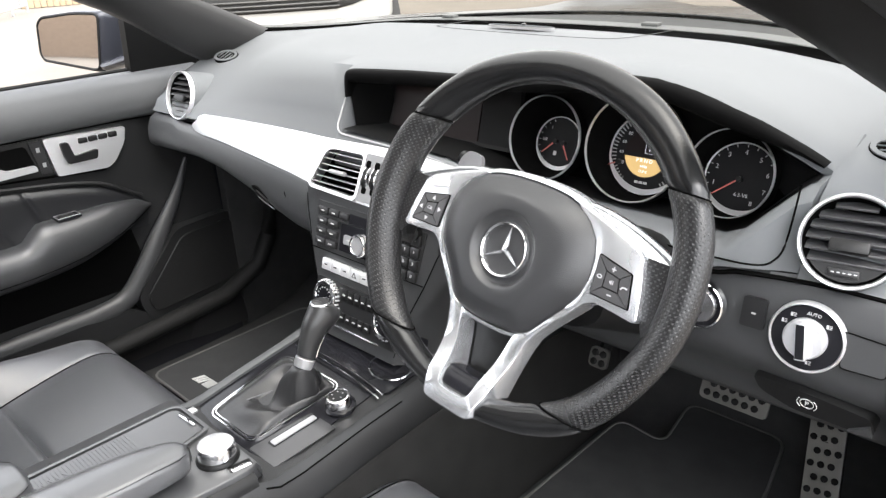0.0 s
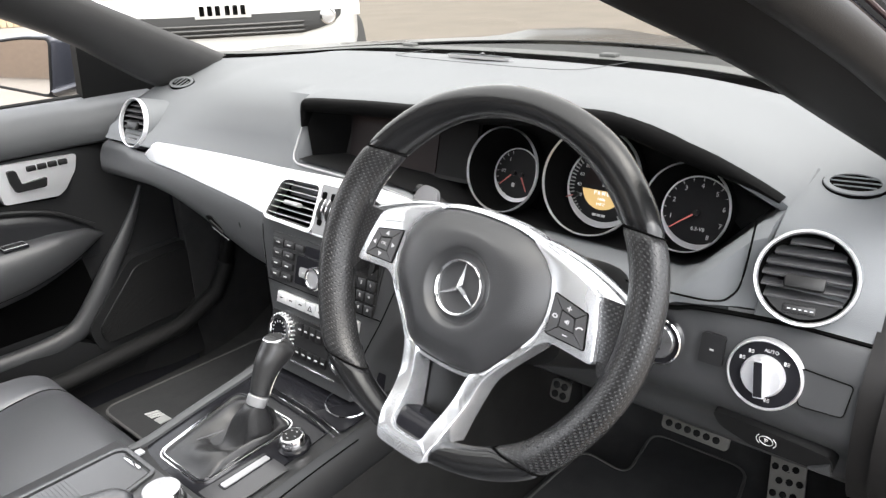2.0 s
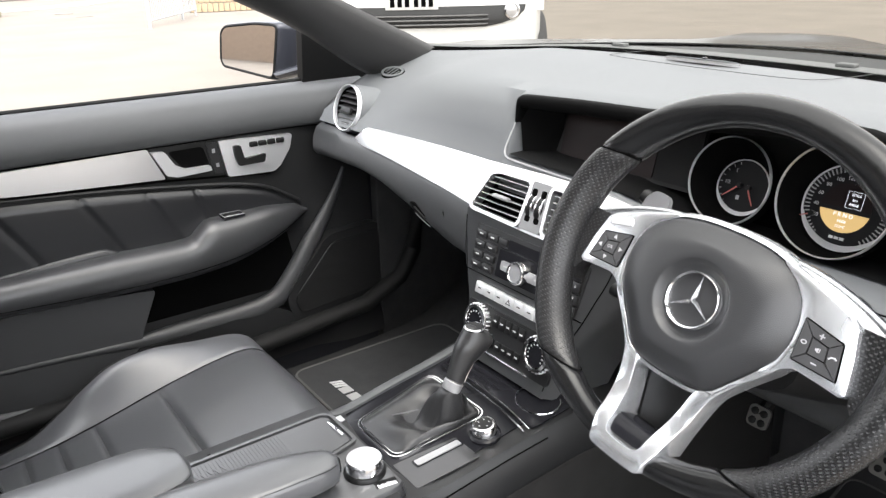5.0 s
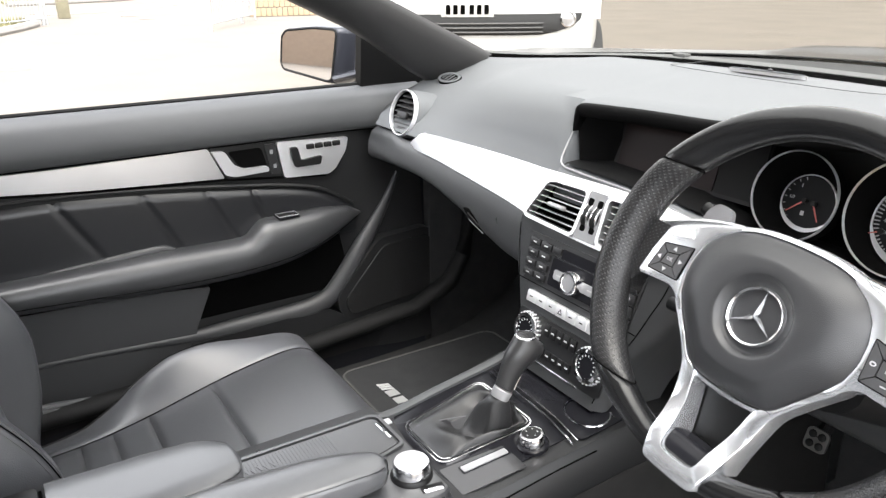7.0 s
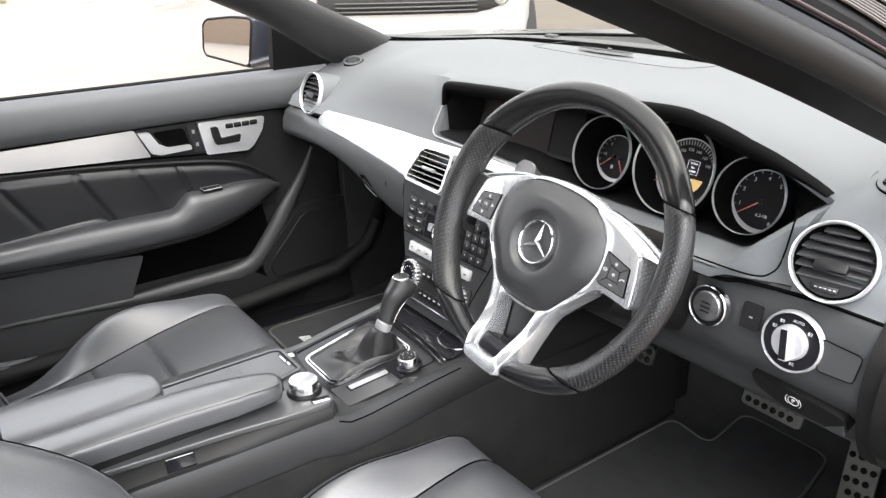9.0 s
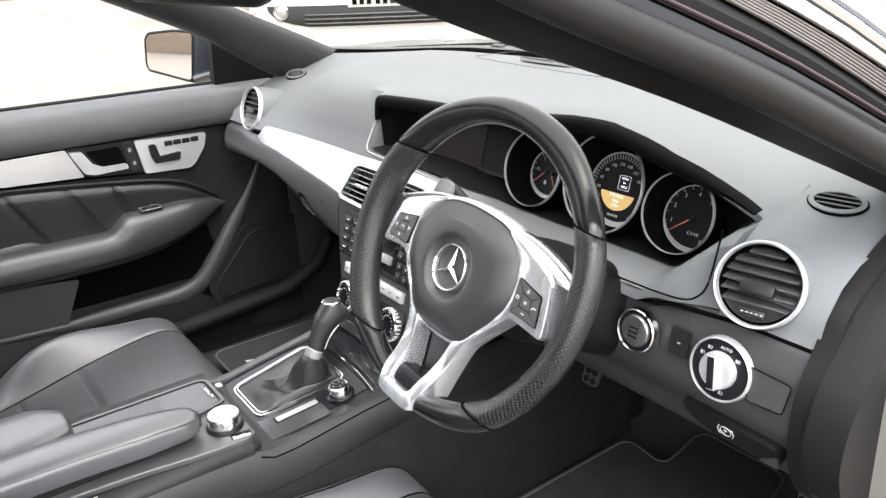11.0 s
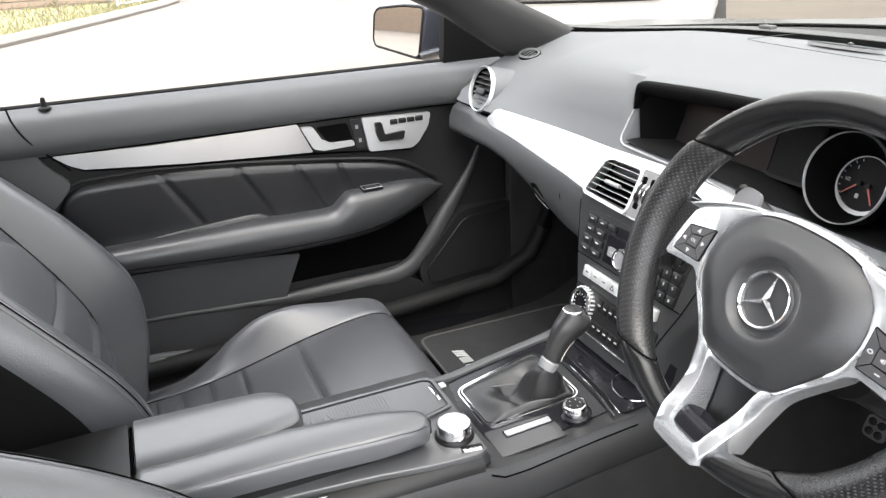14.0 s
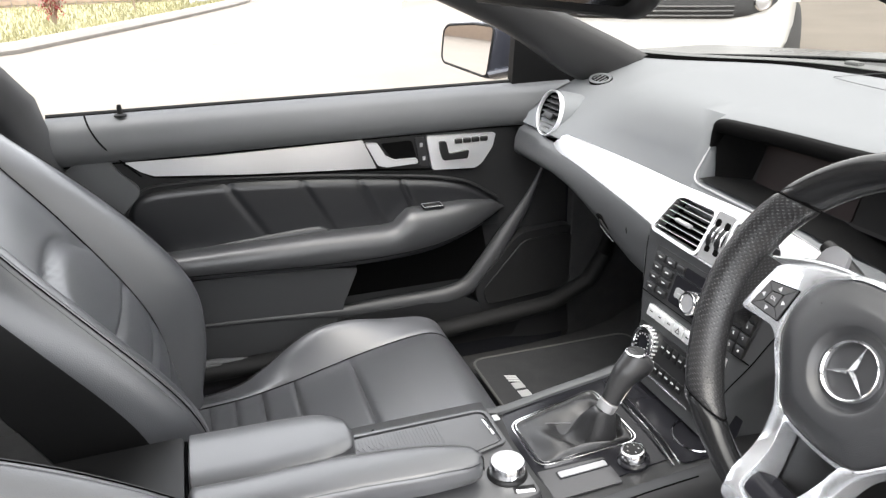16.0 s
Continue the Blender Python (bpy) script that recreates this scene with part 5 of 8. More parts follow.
for s in (-1, 1):
    p = SM @ Matrix.Translation((s * 0.062, -0.146, 0))
    k = part("knob", lathe([(0.0235, 0), (0.0235, 0.008), (0.022, 0.012), (0.0175, 0.0125), (0.0165, 0.0095), (0, 0.0095)], p, 40), CHROME, clim, "ridged chrome knob")
    part("knob_face", lathe([(0.0163, 0.0096), (0.016, 0.0105), (0, 0.0105)], p, 32), GLOSS, k)
    for i in range(24):
        a = 2 * math.pi * i / 24
        part("rib", moved(block(-0.0011, 0.0011, -0.0011, 0.0011, 0.001, 0.009, 0.0004, 1), p @ Matrix.Translation((0.0238 * math.cos(a), 0.0238 * math.sin(a), 0))), SILVER, k)
    for i in range(11):
        a = radians(210 - 24 * i)
        part("print_bar", moved(block(-0.0008, 0.0008, -0.0012, 0.0012, 0, 0.0003, 0), p @ Matrix.Translation((0.0132 * math.cos(a), 0.0132 * math.sin(a), 0.0106)) @ Matrix.Rotation(a - math.pi / 2, 4, "Z")), PRINT, k)
for r in range(2):
    for k in range(5):
        p = SM @ Matrix.Translation((-0.026 + 0.013 * k, -0.134 - 0.032 * r, 0.003))
        b = part("key", moved(block(-0.006, 0.006, -0.0085 + 0.002 * r, 0.0085 - 0.002 * r, 0, 0.003, 0.001), p), PLASTIC, clim)
        part("print_bar", moved(block(-0.0028, 0.0028, -0.001, 0.001, 0, 0.0003, 0), p @ Matrix.Translation((0, 0, 0.003))), PRINT, b)

# ---- centre console ----
console = thing("centre_console", "dark plastic centre console between the seats", "console", (0, -0.2, 0.34))


def deck(y):
    return line([(-0.8, 0.566), (-0.14, 0.572), (-0.125, 0.56), (-0.09, 0.561), (0.03, 0.58), (0.12, 0.594)], y)


def console_half(y):
    """Half the console's width at the foot of its deck."""
    return line([(-0.8, 0.085), (-0.39, 0.0956), (-0.32, 0.101), (-0.236, 0.1047), (-0.145, 0.109), (0.0, 0.117), (0.15, 0.131)], y)


def deck_edge(y):
    """Driver's edge of the raised rear deck, closing in towards the back."""
    return line([(-0.5, 0.06), (-0.396, 0.0715), (-0.348, 0.077), (-0.276, 0.0845), (-0.208, 0.096), (-0.16, 0.1015), (-0.142, 0.1005), (-0.128, 0.093)], y)


rows = []
for i in range(34):
    y = -0.8 + 1.4 * i / 33
    z = deck(y)
    w = console_half(y)
    rows.append([(-w - 0.01, y, 0.32), (-w - 0.004, y, z - 0.05), (-w, y, z - 0.008), (-w + 0.007, y, z), (-w + 0.03, y, z - 0.001), (0, y, z - 0.002), (w - 0.03, y, z - 0.001), (w - 0.007, y, z), (w, y, z - 0.008), (w + 0.004, y, z - 0.05), (w + 0.01, y, 0.32)])
part("console_body", loft(rows), CONSOLE_DARK, console, "", 50)
# carpeted flank strip and seam along the driver's side
part("side_seam", tube([(console_half(y) + 0.0004, y, deck(y) - 0.009) for y in spread(-0.135, 0.06, 12)], 0.0011, 6), DEEP, console)
rows = []
for y in spread(-0.8, 0.55, 30):
    w = console_half(y) + 0.006
    rows.append([(w, y, deck(y) - 0.055), (w + 0.004, y, deck(y) - 0.06), (w + 0.01, y, 0.42), (w + 0.016, y, 0.305)])
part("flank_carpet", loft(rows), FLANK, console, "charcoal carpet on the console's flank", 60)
# raised rear deck with the controller
rows = []
for y in spread(-0.5, -0.15, 12) + [-0.142, -0.138, -0.134, -0.131, -0.128]:
    lift = 0.018 - 0.016 * smooth(-0.135, -0.128, y)
    rows.append([(-0.1, y, 0.566), (-0.098, y, 0.57 + lift - 0.004), (-0.092, y, 0.571 + lift), (0, y, 0.571 + lift), (deck_edge(y) - 0.002, y, 0.571 + lift), (deck_edge(y) - 0.0005, y, 0.5705 + lift), (deck_edge(y), y, 0.5695 + lift), (deck_edge(y) - 0.0003, y, 0.5635 + lift), (deck_edge(y) - 0.003, y, 0.563 + lift), (deck_edge(y) - 0.004, y, 0.556)])
part("rear_deck", loft(rows), DECK, console, "", 50)
band = [[(deck_edge(y) - 0.001, y, 0.581), (lerp(deck_edge(y), console_half(y), 0.5), y, 0.5775), (console_half(y) - 0.002, y, 0.5715), (console_half(y) - 0.001, y, 0.566)] for y in spread(-0.6, -0.142, 20)]
part("side_band", loft(band), PLASTIC, console, "black band below the deck's edge")
fm = axes((0.0895, -0.341, 0.5772), (0.12, 1, 0), (-0.021, 0, 0.009))
ash = part("ashtray_flap", moved(block(-0.0175, 0.0175, -0.009, 0.009, -0.001, 0.0018, 0.0008), fm), GLOSS, console, "small flap on the console's side")
part("flap_edge", moved(block(-0.016, 0.016, 0.0068, 0.0078, 0.0018, 0.0024, 0.0002), fm), HANDLE, ash)
part("deck_front", loft([[(x, -0.1282, z) for z in (0.558, 0.574)] for x in (-0.099, 0.093)]), LOWER, console)
opening = rounded([(-0.067, -0.37), (0.014, -0.37), (0.014, -0.19), (0.002, -0.1415), (-0.06, -0.1415), (-0.067, -0.15)], 0.006)
tray = part("tray_shutter", prism(grown(opening, -0.0015), 0.587, 0.5898, None, 0.0006), PLASTIC, console, "finely ribbed sliding shutter")
part("shutter_rim", frame_of(grown(opening, 0.0045), opening, 0.586, 0.593, None, 0.0015), DECK, tray)
part("shutter_plate", prism(grown(opening, -0.003), 0.5895, 0.5915, None, 0.0008), DECK, tray)
for i in range(36):
    part("rib", moved(block(-0.0615, 0.0085, -0.0012, 0.0012, 0, 0.0006, 0.0003, 1), Matrix.Translation((0, -0.358 + 0.0042 * i, 0.5914))), DECK, tray)
for i in range(5):
    part("shutter_mark", moved(block(-0.006, 0.006, -0.0016, 0.0016, 0, 0.0012, 0.0005, 1), Matrix.Translation((-0.042 + 0.003 * (i % 2), -0.315 + 0.0075 * i, 0.5913)) @ Matrix.Rotation(radians(20), 4, "Z")), DECK, tray)
part("shutter_handle", moved(block(-0.018, 0.018, -0.0022, 0.0022, 0, 0.0035, 0.0014), Matrix.Translation((-0.03, -0.1485, 0.5914)) @ Matrix.Rotation(radians(2), 4, "Z")), CHROME, tray, "chrome handle")
part("deck_badge", moved(block(-0.011, 0.011, -0.0035, 0.0035, 0, 0.0015, 0.0005), Matrix.Translation((0.0915, -0.1505, 0.5885)) @ Matrix.Rotation(radians(80), 4, "Z")), CHROME, console, "small chrome key")
part("key_recess", moved(block(-0.013, 0.013, -0.006, 0.006, 0, 0.0008, 0.0004), Matrix.Translation((0.0885, -0.1505, 0.5885)) @ Matrix.Rotation(radians(80), 4, "Z")), PLASTIC, console)

ctl = thing("control_knob", "silver rotary controller knob on the console", "knob", (0.07, -0.168, 0.589))
part("knob_base", lathe([(0.0215, 0), (0.0215, 0.0028), (0.0195, 0.0052), (0, 0.0052)], Matrix.Translation((0.0575, -0.159, 0.588)) @ Matrix.Scale(1.12, 4), 36), PLASTIC, ctl)
part("knob_cap", lathe([(0.0175, 0.005), (0.0187, 0.006), (0.0187, 0.0155), (0.0172, 0.018), (0, 0.0184)], Matrix.Translation((0.0575, -0.159, 0.588)) @ Matrix.Scale(1.12, 4), 40), KNOB, ctl, "polished silver cap")

# gear lever
FM = axes((-0.02, -0.03, 0.5705), (1, 0, 0), (0, 1, 0.15))
lever = thing("gear_lever", "leather gear lever with a pleated gaiter in a chrome frame", "gear lever", (-0.01, -0.02, 0.57))
part("shift_plate", prism(rounded([(-0.073, -0.083), (0.104, -0.083), (0.112, 0.135), (-0.085, 0.135)], 0.01), -0.006, 0.001, FM, 0.001), GLOSS, console, "piano black plate")
fo = rounded([(-0.043, -0.07), (0.047, -0.07), (0.061, 0.056), (-0.055, 0.056)], 0.013, 5)
part("gaiter_frame", frame_of(grown(fo, 0.0044), grown(fo, 0.0028), 0.0, 0.0034, FM, 0.0005), CHROME, lever, "chrome frame")
part("inner_frame", frame_of(grown(fo, 0.0028), grown(fo, -0.0002), 0.0, 0.0026, FM, 0.0004), GLOSS, lever, "black inner frame")
part("frame_lip", frame_of(grown(fo, -0.0002), grown(fo, -0.0014), 0.0, 0.0044, FM, 0.0005), CHROME, lever)
tip = Vector((0.036, 0.03, 0.044))
base_ring = []
for i, p in enumerate(fo):
    for k in range(4):
        base_ring.append(Vector(p).lerp(Vector(fo[(i + 1) % len(fo)]), k / 4))
rows = []
for i in range(37):
    t = i / 36
    k = (1 - t) ** 1.25
    sw_ = math.sin(math.pi * t)
    row = []
    for p in base_ring:
        a = math.atan2(p.y, p.x)
        f = 1 + sw_ * (0.16 * math.sin(4 * a + 2.5 * t + 0.6) + 0.09 * math.sin(7 * a - 3 * t + 1.1) + 0.04 * math.sin(13 * a))
        lift = 0.0055 * sw_ * math.sin(9 * t + 1.3 * math.sin(2 * a + 0.7)) + 0.004 * sw_ * math.sin(5 * a + 8 * t)
        z = 0.002 + 0.007 * math.sin(math.pi * min(1, t * 2.2)) * (t < 0.455) + tip.z * (0.13 * t + 0.87 * smooth(0.5, 1, t) ** 1.2) + lift * (1 - smooth(0.75, 1, t))
        c = tip.to_2d() * t ** 0.8
        row.append(FM @ Vector((c.x + p.x * k * f + 0.0115 * math.cos(a) * (1 - k), c.y + p.y * k * f + 0.0115 * math.sin(a) * (1 - k), max(0.001, z))))
    rows.append(row)
part("gaiter", loft(rows, closed=True, caps=True), GAITER, lever, "pleated leather gaiter", 70)
part("gaiter_seam", tube([FM @ Vector(p) for p in ((-0.03, -0.06, 0.0055), (-0.012, -0.03, 0.0105), (0.006, -0.006, 0.014))], 0.0009, 5), STITCH, lever)
base = FM @ tip
ln = Vector((-0.002, 0.044, 0.072)).normalized()
SH = axes(base, (1, 0, 0), ln.cross(Vector((1, 0, 0)))) @ Matrix.Diagonal((1.0, 1.0, 0.83, 1))
part("collar", lathe([(0.0115, -0.003), (0.0122, 0.0), (0.0128, 0.011), (0.0118, 0.0125), (0, 0.0125)], SH, 28), CONSOLE_SILVER, lever, "ribbed silver collar")
hp = [(0, 0.0125, 0.014), (0.002, 0.0135, 0.03), (0.0025, 0.0155, 0.048), (0.001, 0.0185, 0.064), (-0.003, 0.021, 0.078), (-0.0045, 0.0215, 0.089), (-0.003, 0.0185, 0.0975), (-0.002, 0.011, 0.1015), (-0.002, 0.002, 0.1025)]
rows = [[SH @ Vector((0.9 * r * math.cos(a), oy * -1 + 1.02 * r * math.sin(a), z)) for a in [2 * math.pi * k / 24 for k in range(24)]] for oy, r, z in spline(hp, 3)]
part("grip", loft(rows, closed=True, caps=True), GRIP, lever, "smooth leather grip", 60)
part("grip_strip", tube([SH @ Vector((0.004, -oy + 1.02 * r + 0.0002, z)) for oy, r, z in spline(hp[:7], 4)][1:], 0.0016, 8), CHROME, lever, "chrome strip down the grip")
part("grip_badge", lathe([(0.0125, 0), (0.0125, 0.0022), (0.011, 0.003), (0, 0.003)], SH @ Matrix.Translation((0, -0.0055, 0.0985)) @ Matrix.Rotation(radians(36), 4, "X") @ Matrix.Scale(1.12, 4), 28), CHROME, lever, "round chrome badge")
part("badge_face", lathe([(0.0098, 0.003), (0.0098, 0.0034), (0, 0.0034)], SH @ Matrix.Translation((0, -0.0055, 0.0985)) @ Matrix.Rotation(radians(36), 4, "X") @ Matrix.Scale(1.12, 4), 24), BUTTON, lever)

mode = thing("mode_knob", "small ribbed chrome drive mode knob", "knob", (0.078, 0.0, 0.575))
MK = FM @ Matrix.Translation((0.0925, 0.033, 0.0))
part("knob_base", lathe([(0.02, -0.002), (0.02, 0.004), (0.0175, 0.006), (0, 0.006)], MK, 32), GLOSS, mode)
part("knob_cap", lathe([(0.0155, 0.005), (0.0155, 0.016), (0.014, 0.0185), (0.0115, 0.019), (0, 0.019)], MK, 36), CHROME, mode, "ribbed chrome knob")
part("knob_top", lathe([(0.0112, 0.019), (0.011, 0.0194), (0, 0.0194)], MK, 28), BUTTON, mode)
for i in range(5):
    part("print_bar", moved(block(-0.0012, 0.0012, -0.0006, 0.0006, 0, 0.0002, 0), MK @ Matrix.Translation((0.007 * math.cos(i * 1.2), 0.007 * math.sin(i * 1.2), 0.0195))), PRINT, mode)
sw = thing("console_switches", "slim silver switch strip beside the gear lever", "switches", (0.08, -0.06, 0.565))
part("strip_rim", prism(rounded([(0.0665, -0.061), (0.0805, -0.061), (0.088, 0.004), (0.0745, 0.004)], 0.003), 0.0016, 0.0024, FM, 0.0005), GLOSS, sw)
part("silver_strip", prism(rounded([(0.055, -0.08), (0.108, -0.08), (0.118, 0.004), (0.07, 0.004)], 0.003), 0.0003, 0.0018, FM, 0.0005), PLATE_GREY, sw)
part("switch", prism(rounded([(0.0685, -0.0585), (0.079, -0.0585), (0.086, 0.0015), (0.0765, 0.0015)], 0.002), 0.002, 0.0034, FM, 0.0006), CONSOLE_SILVER, sw, "pale grey rocker")
# front tray with its chrome-edged lid
part("tray_back", loft([[(x, 0.105, 0.59), (x, 0.12, 0.61), (x, 0.125, 0.63)] for x in (-0.1, 0.0, 0.11)]), GLOSS, console)
for d in (0.0, 0.008):
    part("lid_edge", tube(spline([FM @ Vector((-0.062, 0.08 + d, 0.004)), FM @ Vector((0.0, 0.0785 + d, 0.006)), FM @ Vector((0.069, 0.0755 + d, 0.006)), FM @ Vector((0.126, 0.068 + d, 0.004))], 8), 0.0012 - 0.04 * d, 6), CHROME, console, "chrome edge of the front tray")
part("front_tray", prism(rounded([(-0.064, 0.088), (0.127, 0.08), (0.132, 0.15), (-0.07, 0.15)], 0.008), 0.0012, 0.003, FM, 0.001), GLOSS, console, "glossy black front tray")
part("cup_ring", tube([FM @ Vector((0.092 + 0.032 * math.cos(a), 0.122 + 0.026 * math.sin(a), 0.0035)) for a in [2 * math.pi * i / 32 for i in range(32)]], 0.0012, 6, True), CHROME, console, "chrome ring")
rows = []
for y in spread(-0.13, 0.13, 14):  # flat rail along the passenger's edge
    x = line([(-0.13, -0.098), (-0.03, -0.101), (0.06, -0.1), (0.13, -0.106)], y)
    z = deck(y) + 0.006
    rows.append([(x - 0.007, y, z - 0.012), (x - 0.0065, y, z - 0.001), (x - 0.005, y, z), (x + 0.005, y, z), (x + 0.0065, y, z - 0.001), (x + 0.007, y, z - 0.012)])
part("side_rail", loft(rows, closed=True, caps=True), DOORV, console, "grey rail along the console", 35)
part("rail_clip", moved(block(-0.006, 0.006, -0.0045, 0.0045, 0, 0.003, 0.001), Matrix.Translation((-0.078, -0.118, 0.5665))), HANDLE, console)

# armrest in two leather halves
def cushion(name, left, right, z0, z1, mat, parent, label=""):
    """A padded bar along y between two edge lines of (y, x), with a crisp rolled edge and a nearly flat top."""
    rows = []
    a, b = left[0][0], left[-1][0]
    for t in [0, 0.004, 0.012] + spread(0.03, 0.94, 24) + [0.955, 0.97, 0.982, 0.992, 1.0]:
        y = lerp(a, b, t)
        xl, xr = line(left, y), line(right, y)
        e = 0.006 * (1 - smooth(0, 0.012, t)) + 0.011 * smooth(0.965, 1.0, t) ** 2  # rounded ends
        xl, xr = xl + e, xr - e
        zt, zb = z1 - e * 0.5 - 0.004 * smooth(0.8, 1.0, t), z0 + e * 0.4
        h = zt - zb
        prof = [(xl + 0.008, zb), (xl + 0.002, zb + 0.003), (xl, zb + 0.4 * h), (xl + 0.0006, zt - 0.006), (xl + 0.002, zt - 0.002), (xl + 0.006, zt), (lerp(xl, xr, 0.3), zt + 0.0016), (lerp(xl, xr, 0.7), zt + 0.0016), (xr - 0.007, zt - 0.0005), (xr - 0.0025, zt - 0.0028), (xr - 0.0006, zt - 0.008), (xr, zb + 0.4 * h), (xr - 0.002, zb + 0.003), (xr - 0.008, zb)]
        rows.append([(x, y, z) for x, z in prof])
    pad = part(name, loft(rows, closed=True, caps=True), mat, parent, label, 50)
    for k in (4, 9):
        part("edge_seam", tube([Vector(r[k]) for r in rows[2:-3]], 0.0007, 5), LEATHER, pad)
    return pad


arm = thing("armrest", "black leather armrest in two halves on the console", "armrest", (0, -0.5, 0.58))
cushion("armrest_half", [(-0.512, -0.104), (-0.4, -0.1), (-0.36, -0.096), (-0.335, -0.086), (-0.32, -0.07)], [(-0.512, 0.0), (-0.45, 0.004), (-0.36, 0.001), (-0.335, -0.008), (-0.32, -0.024)], 0.585, 0.622, LEATHER_LIT, arm, "shorter leather half")
cushion("armrest_half", [(-0.512, 0.004), (-0.45, 0.0075), (-0.36, 0.005), (-0.27, 0.016), (-0.21, 0.029), (-0.188, 0.04)], [(-0.512, 0.066), (-0.42, 0.066), (-0.33, 0.07), (-0.26, 0.077), (-0.21, 0.076), (-0.188, 0.068)], 0.598, 0.629, LEATHER_LIT, arm, "longer leather half")
part("armrest_rear", prism(rounded([(-0.1, -0.8), (0.07, -0.8), (0.07, -0.517), (-0.104, -0.517)], 0.008), 0.56, 0.618, None, 0.006, 3), PLASTIC, arm, "black plastic rear block")
part("edge_bead", tube([(-0.1, -0.5145, 0.613), (0.0, -0.5145, 0.614), (0.064, -0.5145, 0.613)], 0.0016, 6), DEEP, arm)
part("armrest_base", prism(rounded([(-0.1, -0.512), (0.06, -0.512), (0.062, -0.36), (0.062, -0.25), (0.03, -0.24), (-0.01, -0.34), (-0.09, -0.35)], 0.02), 0.575, 0.6, None, 0.006), PLASTIC, arm)


# ---- seats ----
def seat_z(u, y):
    """Height of the cushion's skin at u from its middle."""
    z = curve([(-0.58, 0.385), (-0.45, 0.392), (-0.35, 0.408), (-0.2, 0.445), (-0.1, 0.462), (-0.06, 0.458), (-0.035, 0.436), (-0.018, 0.39), (-0.012, 0.34)], y)
    rise = curve([(-0.58, -0.02), (-0.45, -0.012), (-0.39, 0.012), (-0.34, 0.04), (-0.29, 0.054), (-0.227, 0.046), (-0.144, 0.018), (-0.07, 0.003), (-0.01, 0.0)], y)
    s = abs(u)
    z += rise * smooth(0.145, 0.21, s) - 0.012 * smooth(0.215, 0.236, s) - 0.03 * smooth(0.232, 0.244, s)
    z -= 0.004 * math.exp(-((s - 0.152) / 0.004) ** 2)
    if s < 0.152:
        for g in (-0.235, -0.345, -0.405, -0.455, -0.5):
            z -= 0.008 * math.exp(-((y - g) / 0.0042) ** 2)
        z += 0.004 * (1 - (s / 0.152) ** 2)
    return z


def back_line(z):
    return curve([(0.4, -0.54), (0.5, -0.555), (0.6, -0.58), (0.77, -0.672), (0.9, -0.748), (1.02, -0.81), (1.1, -0.845)], z)


def back_width(z):
    return curve([(0.4, 0.215), (0.55, 0.24), (0.68, 0.25), (0.8, 0.235), (0.92, 0.19), (1.02, 0.15), (1.1, 0.125)], z)


def back_y(u, z):
    w, p = back_width(z), curve([(0.4, 0.03), (0.5, 0.065), (0.62, 0.085), (0.72, 0.075), (0.84, 0.045), (0.95, 0.015), (1.1, 0.0)], z)
    s = abs(u) / w
    y = back_line(z) + p * smooth(0.5, 0.82, s) - 0.02 * smooth(0.9, 1.0, s) - 0.03 * smooth(0.96, 1.0, s)
    y -= 0.004 * math.exp(-((s - 0.57) / 0.02) ** 2)
    if s < 0.57:
        for g in (0.47, 0.53, 0.59, 0.66):
            y -= 0.008 * math.exp(-((z - g) / 0.0042) ** 2)
        y += 0.01 * (1 - (s / 0.57) ** 2)
        top = 0.775 - 0.05 * (s / 0.57) ** 2
        y += 0.008 * (1 - smooth(top - 0.012, top + 0.004, z)) - 0.007 * math.exp(-((z - top - 0.006) / 0.008) ** 2)
    return y


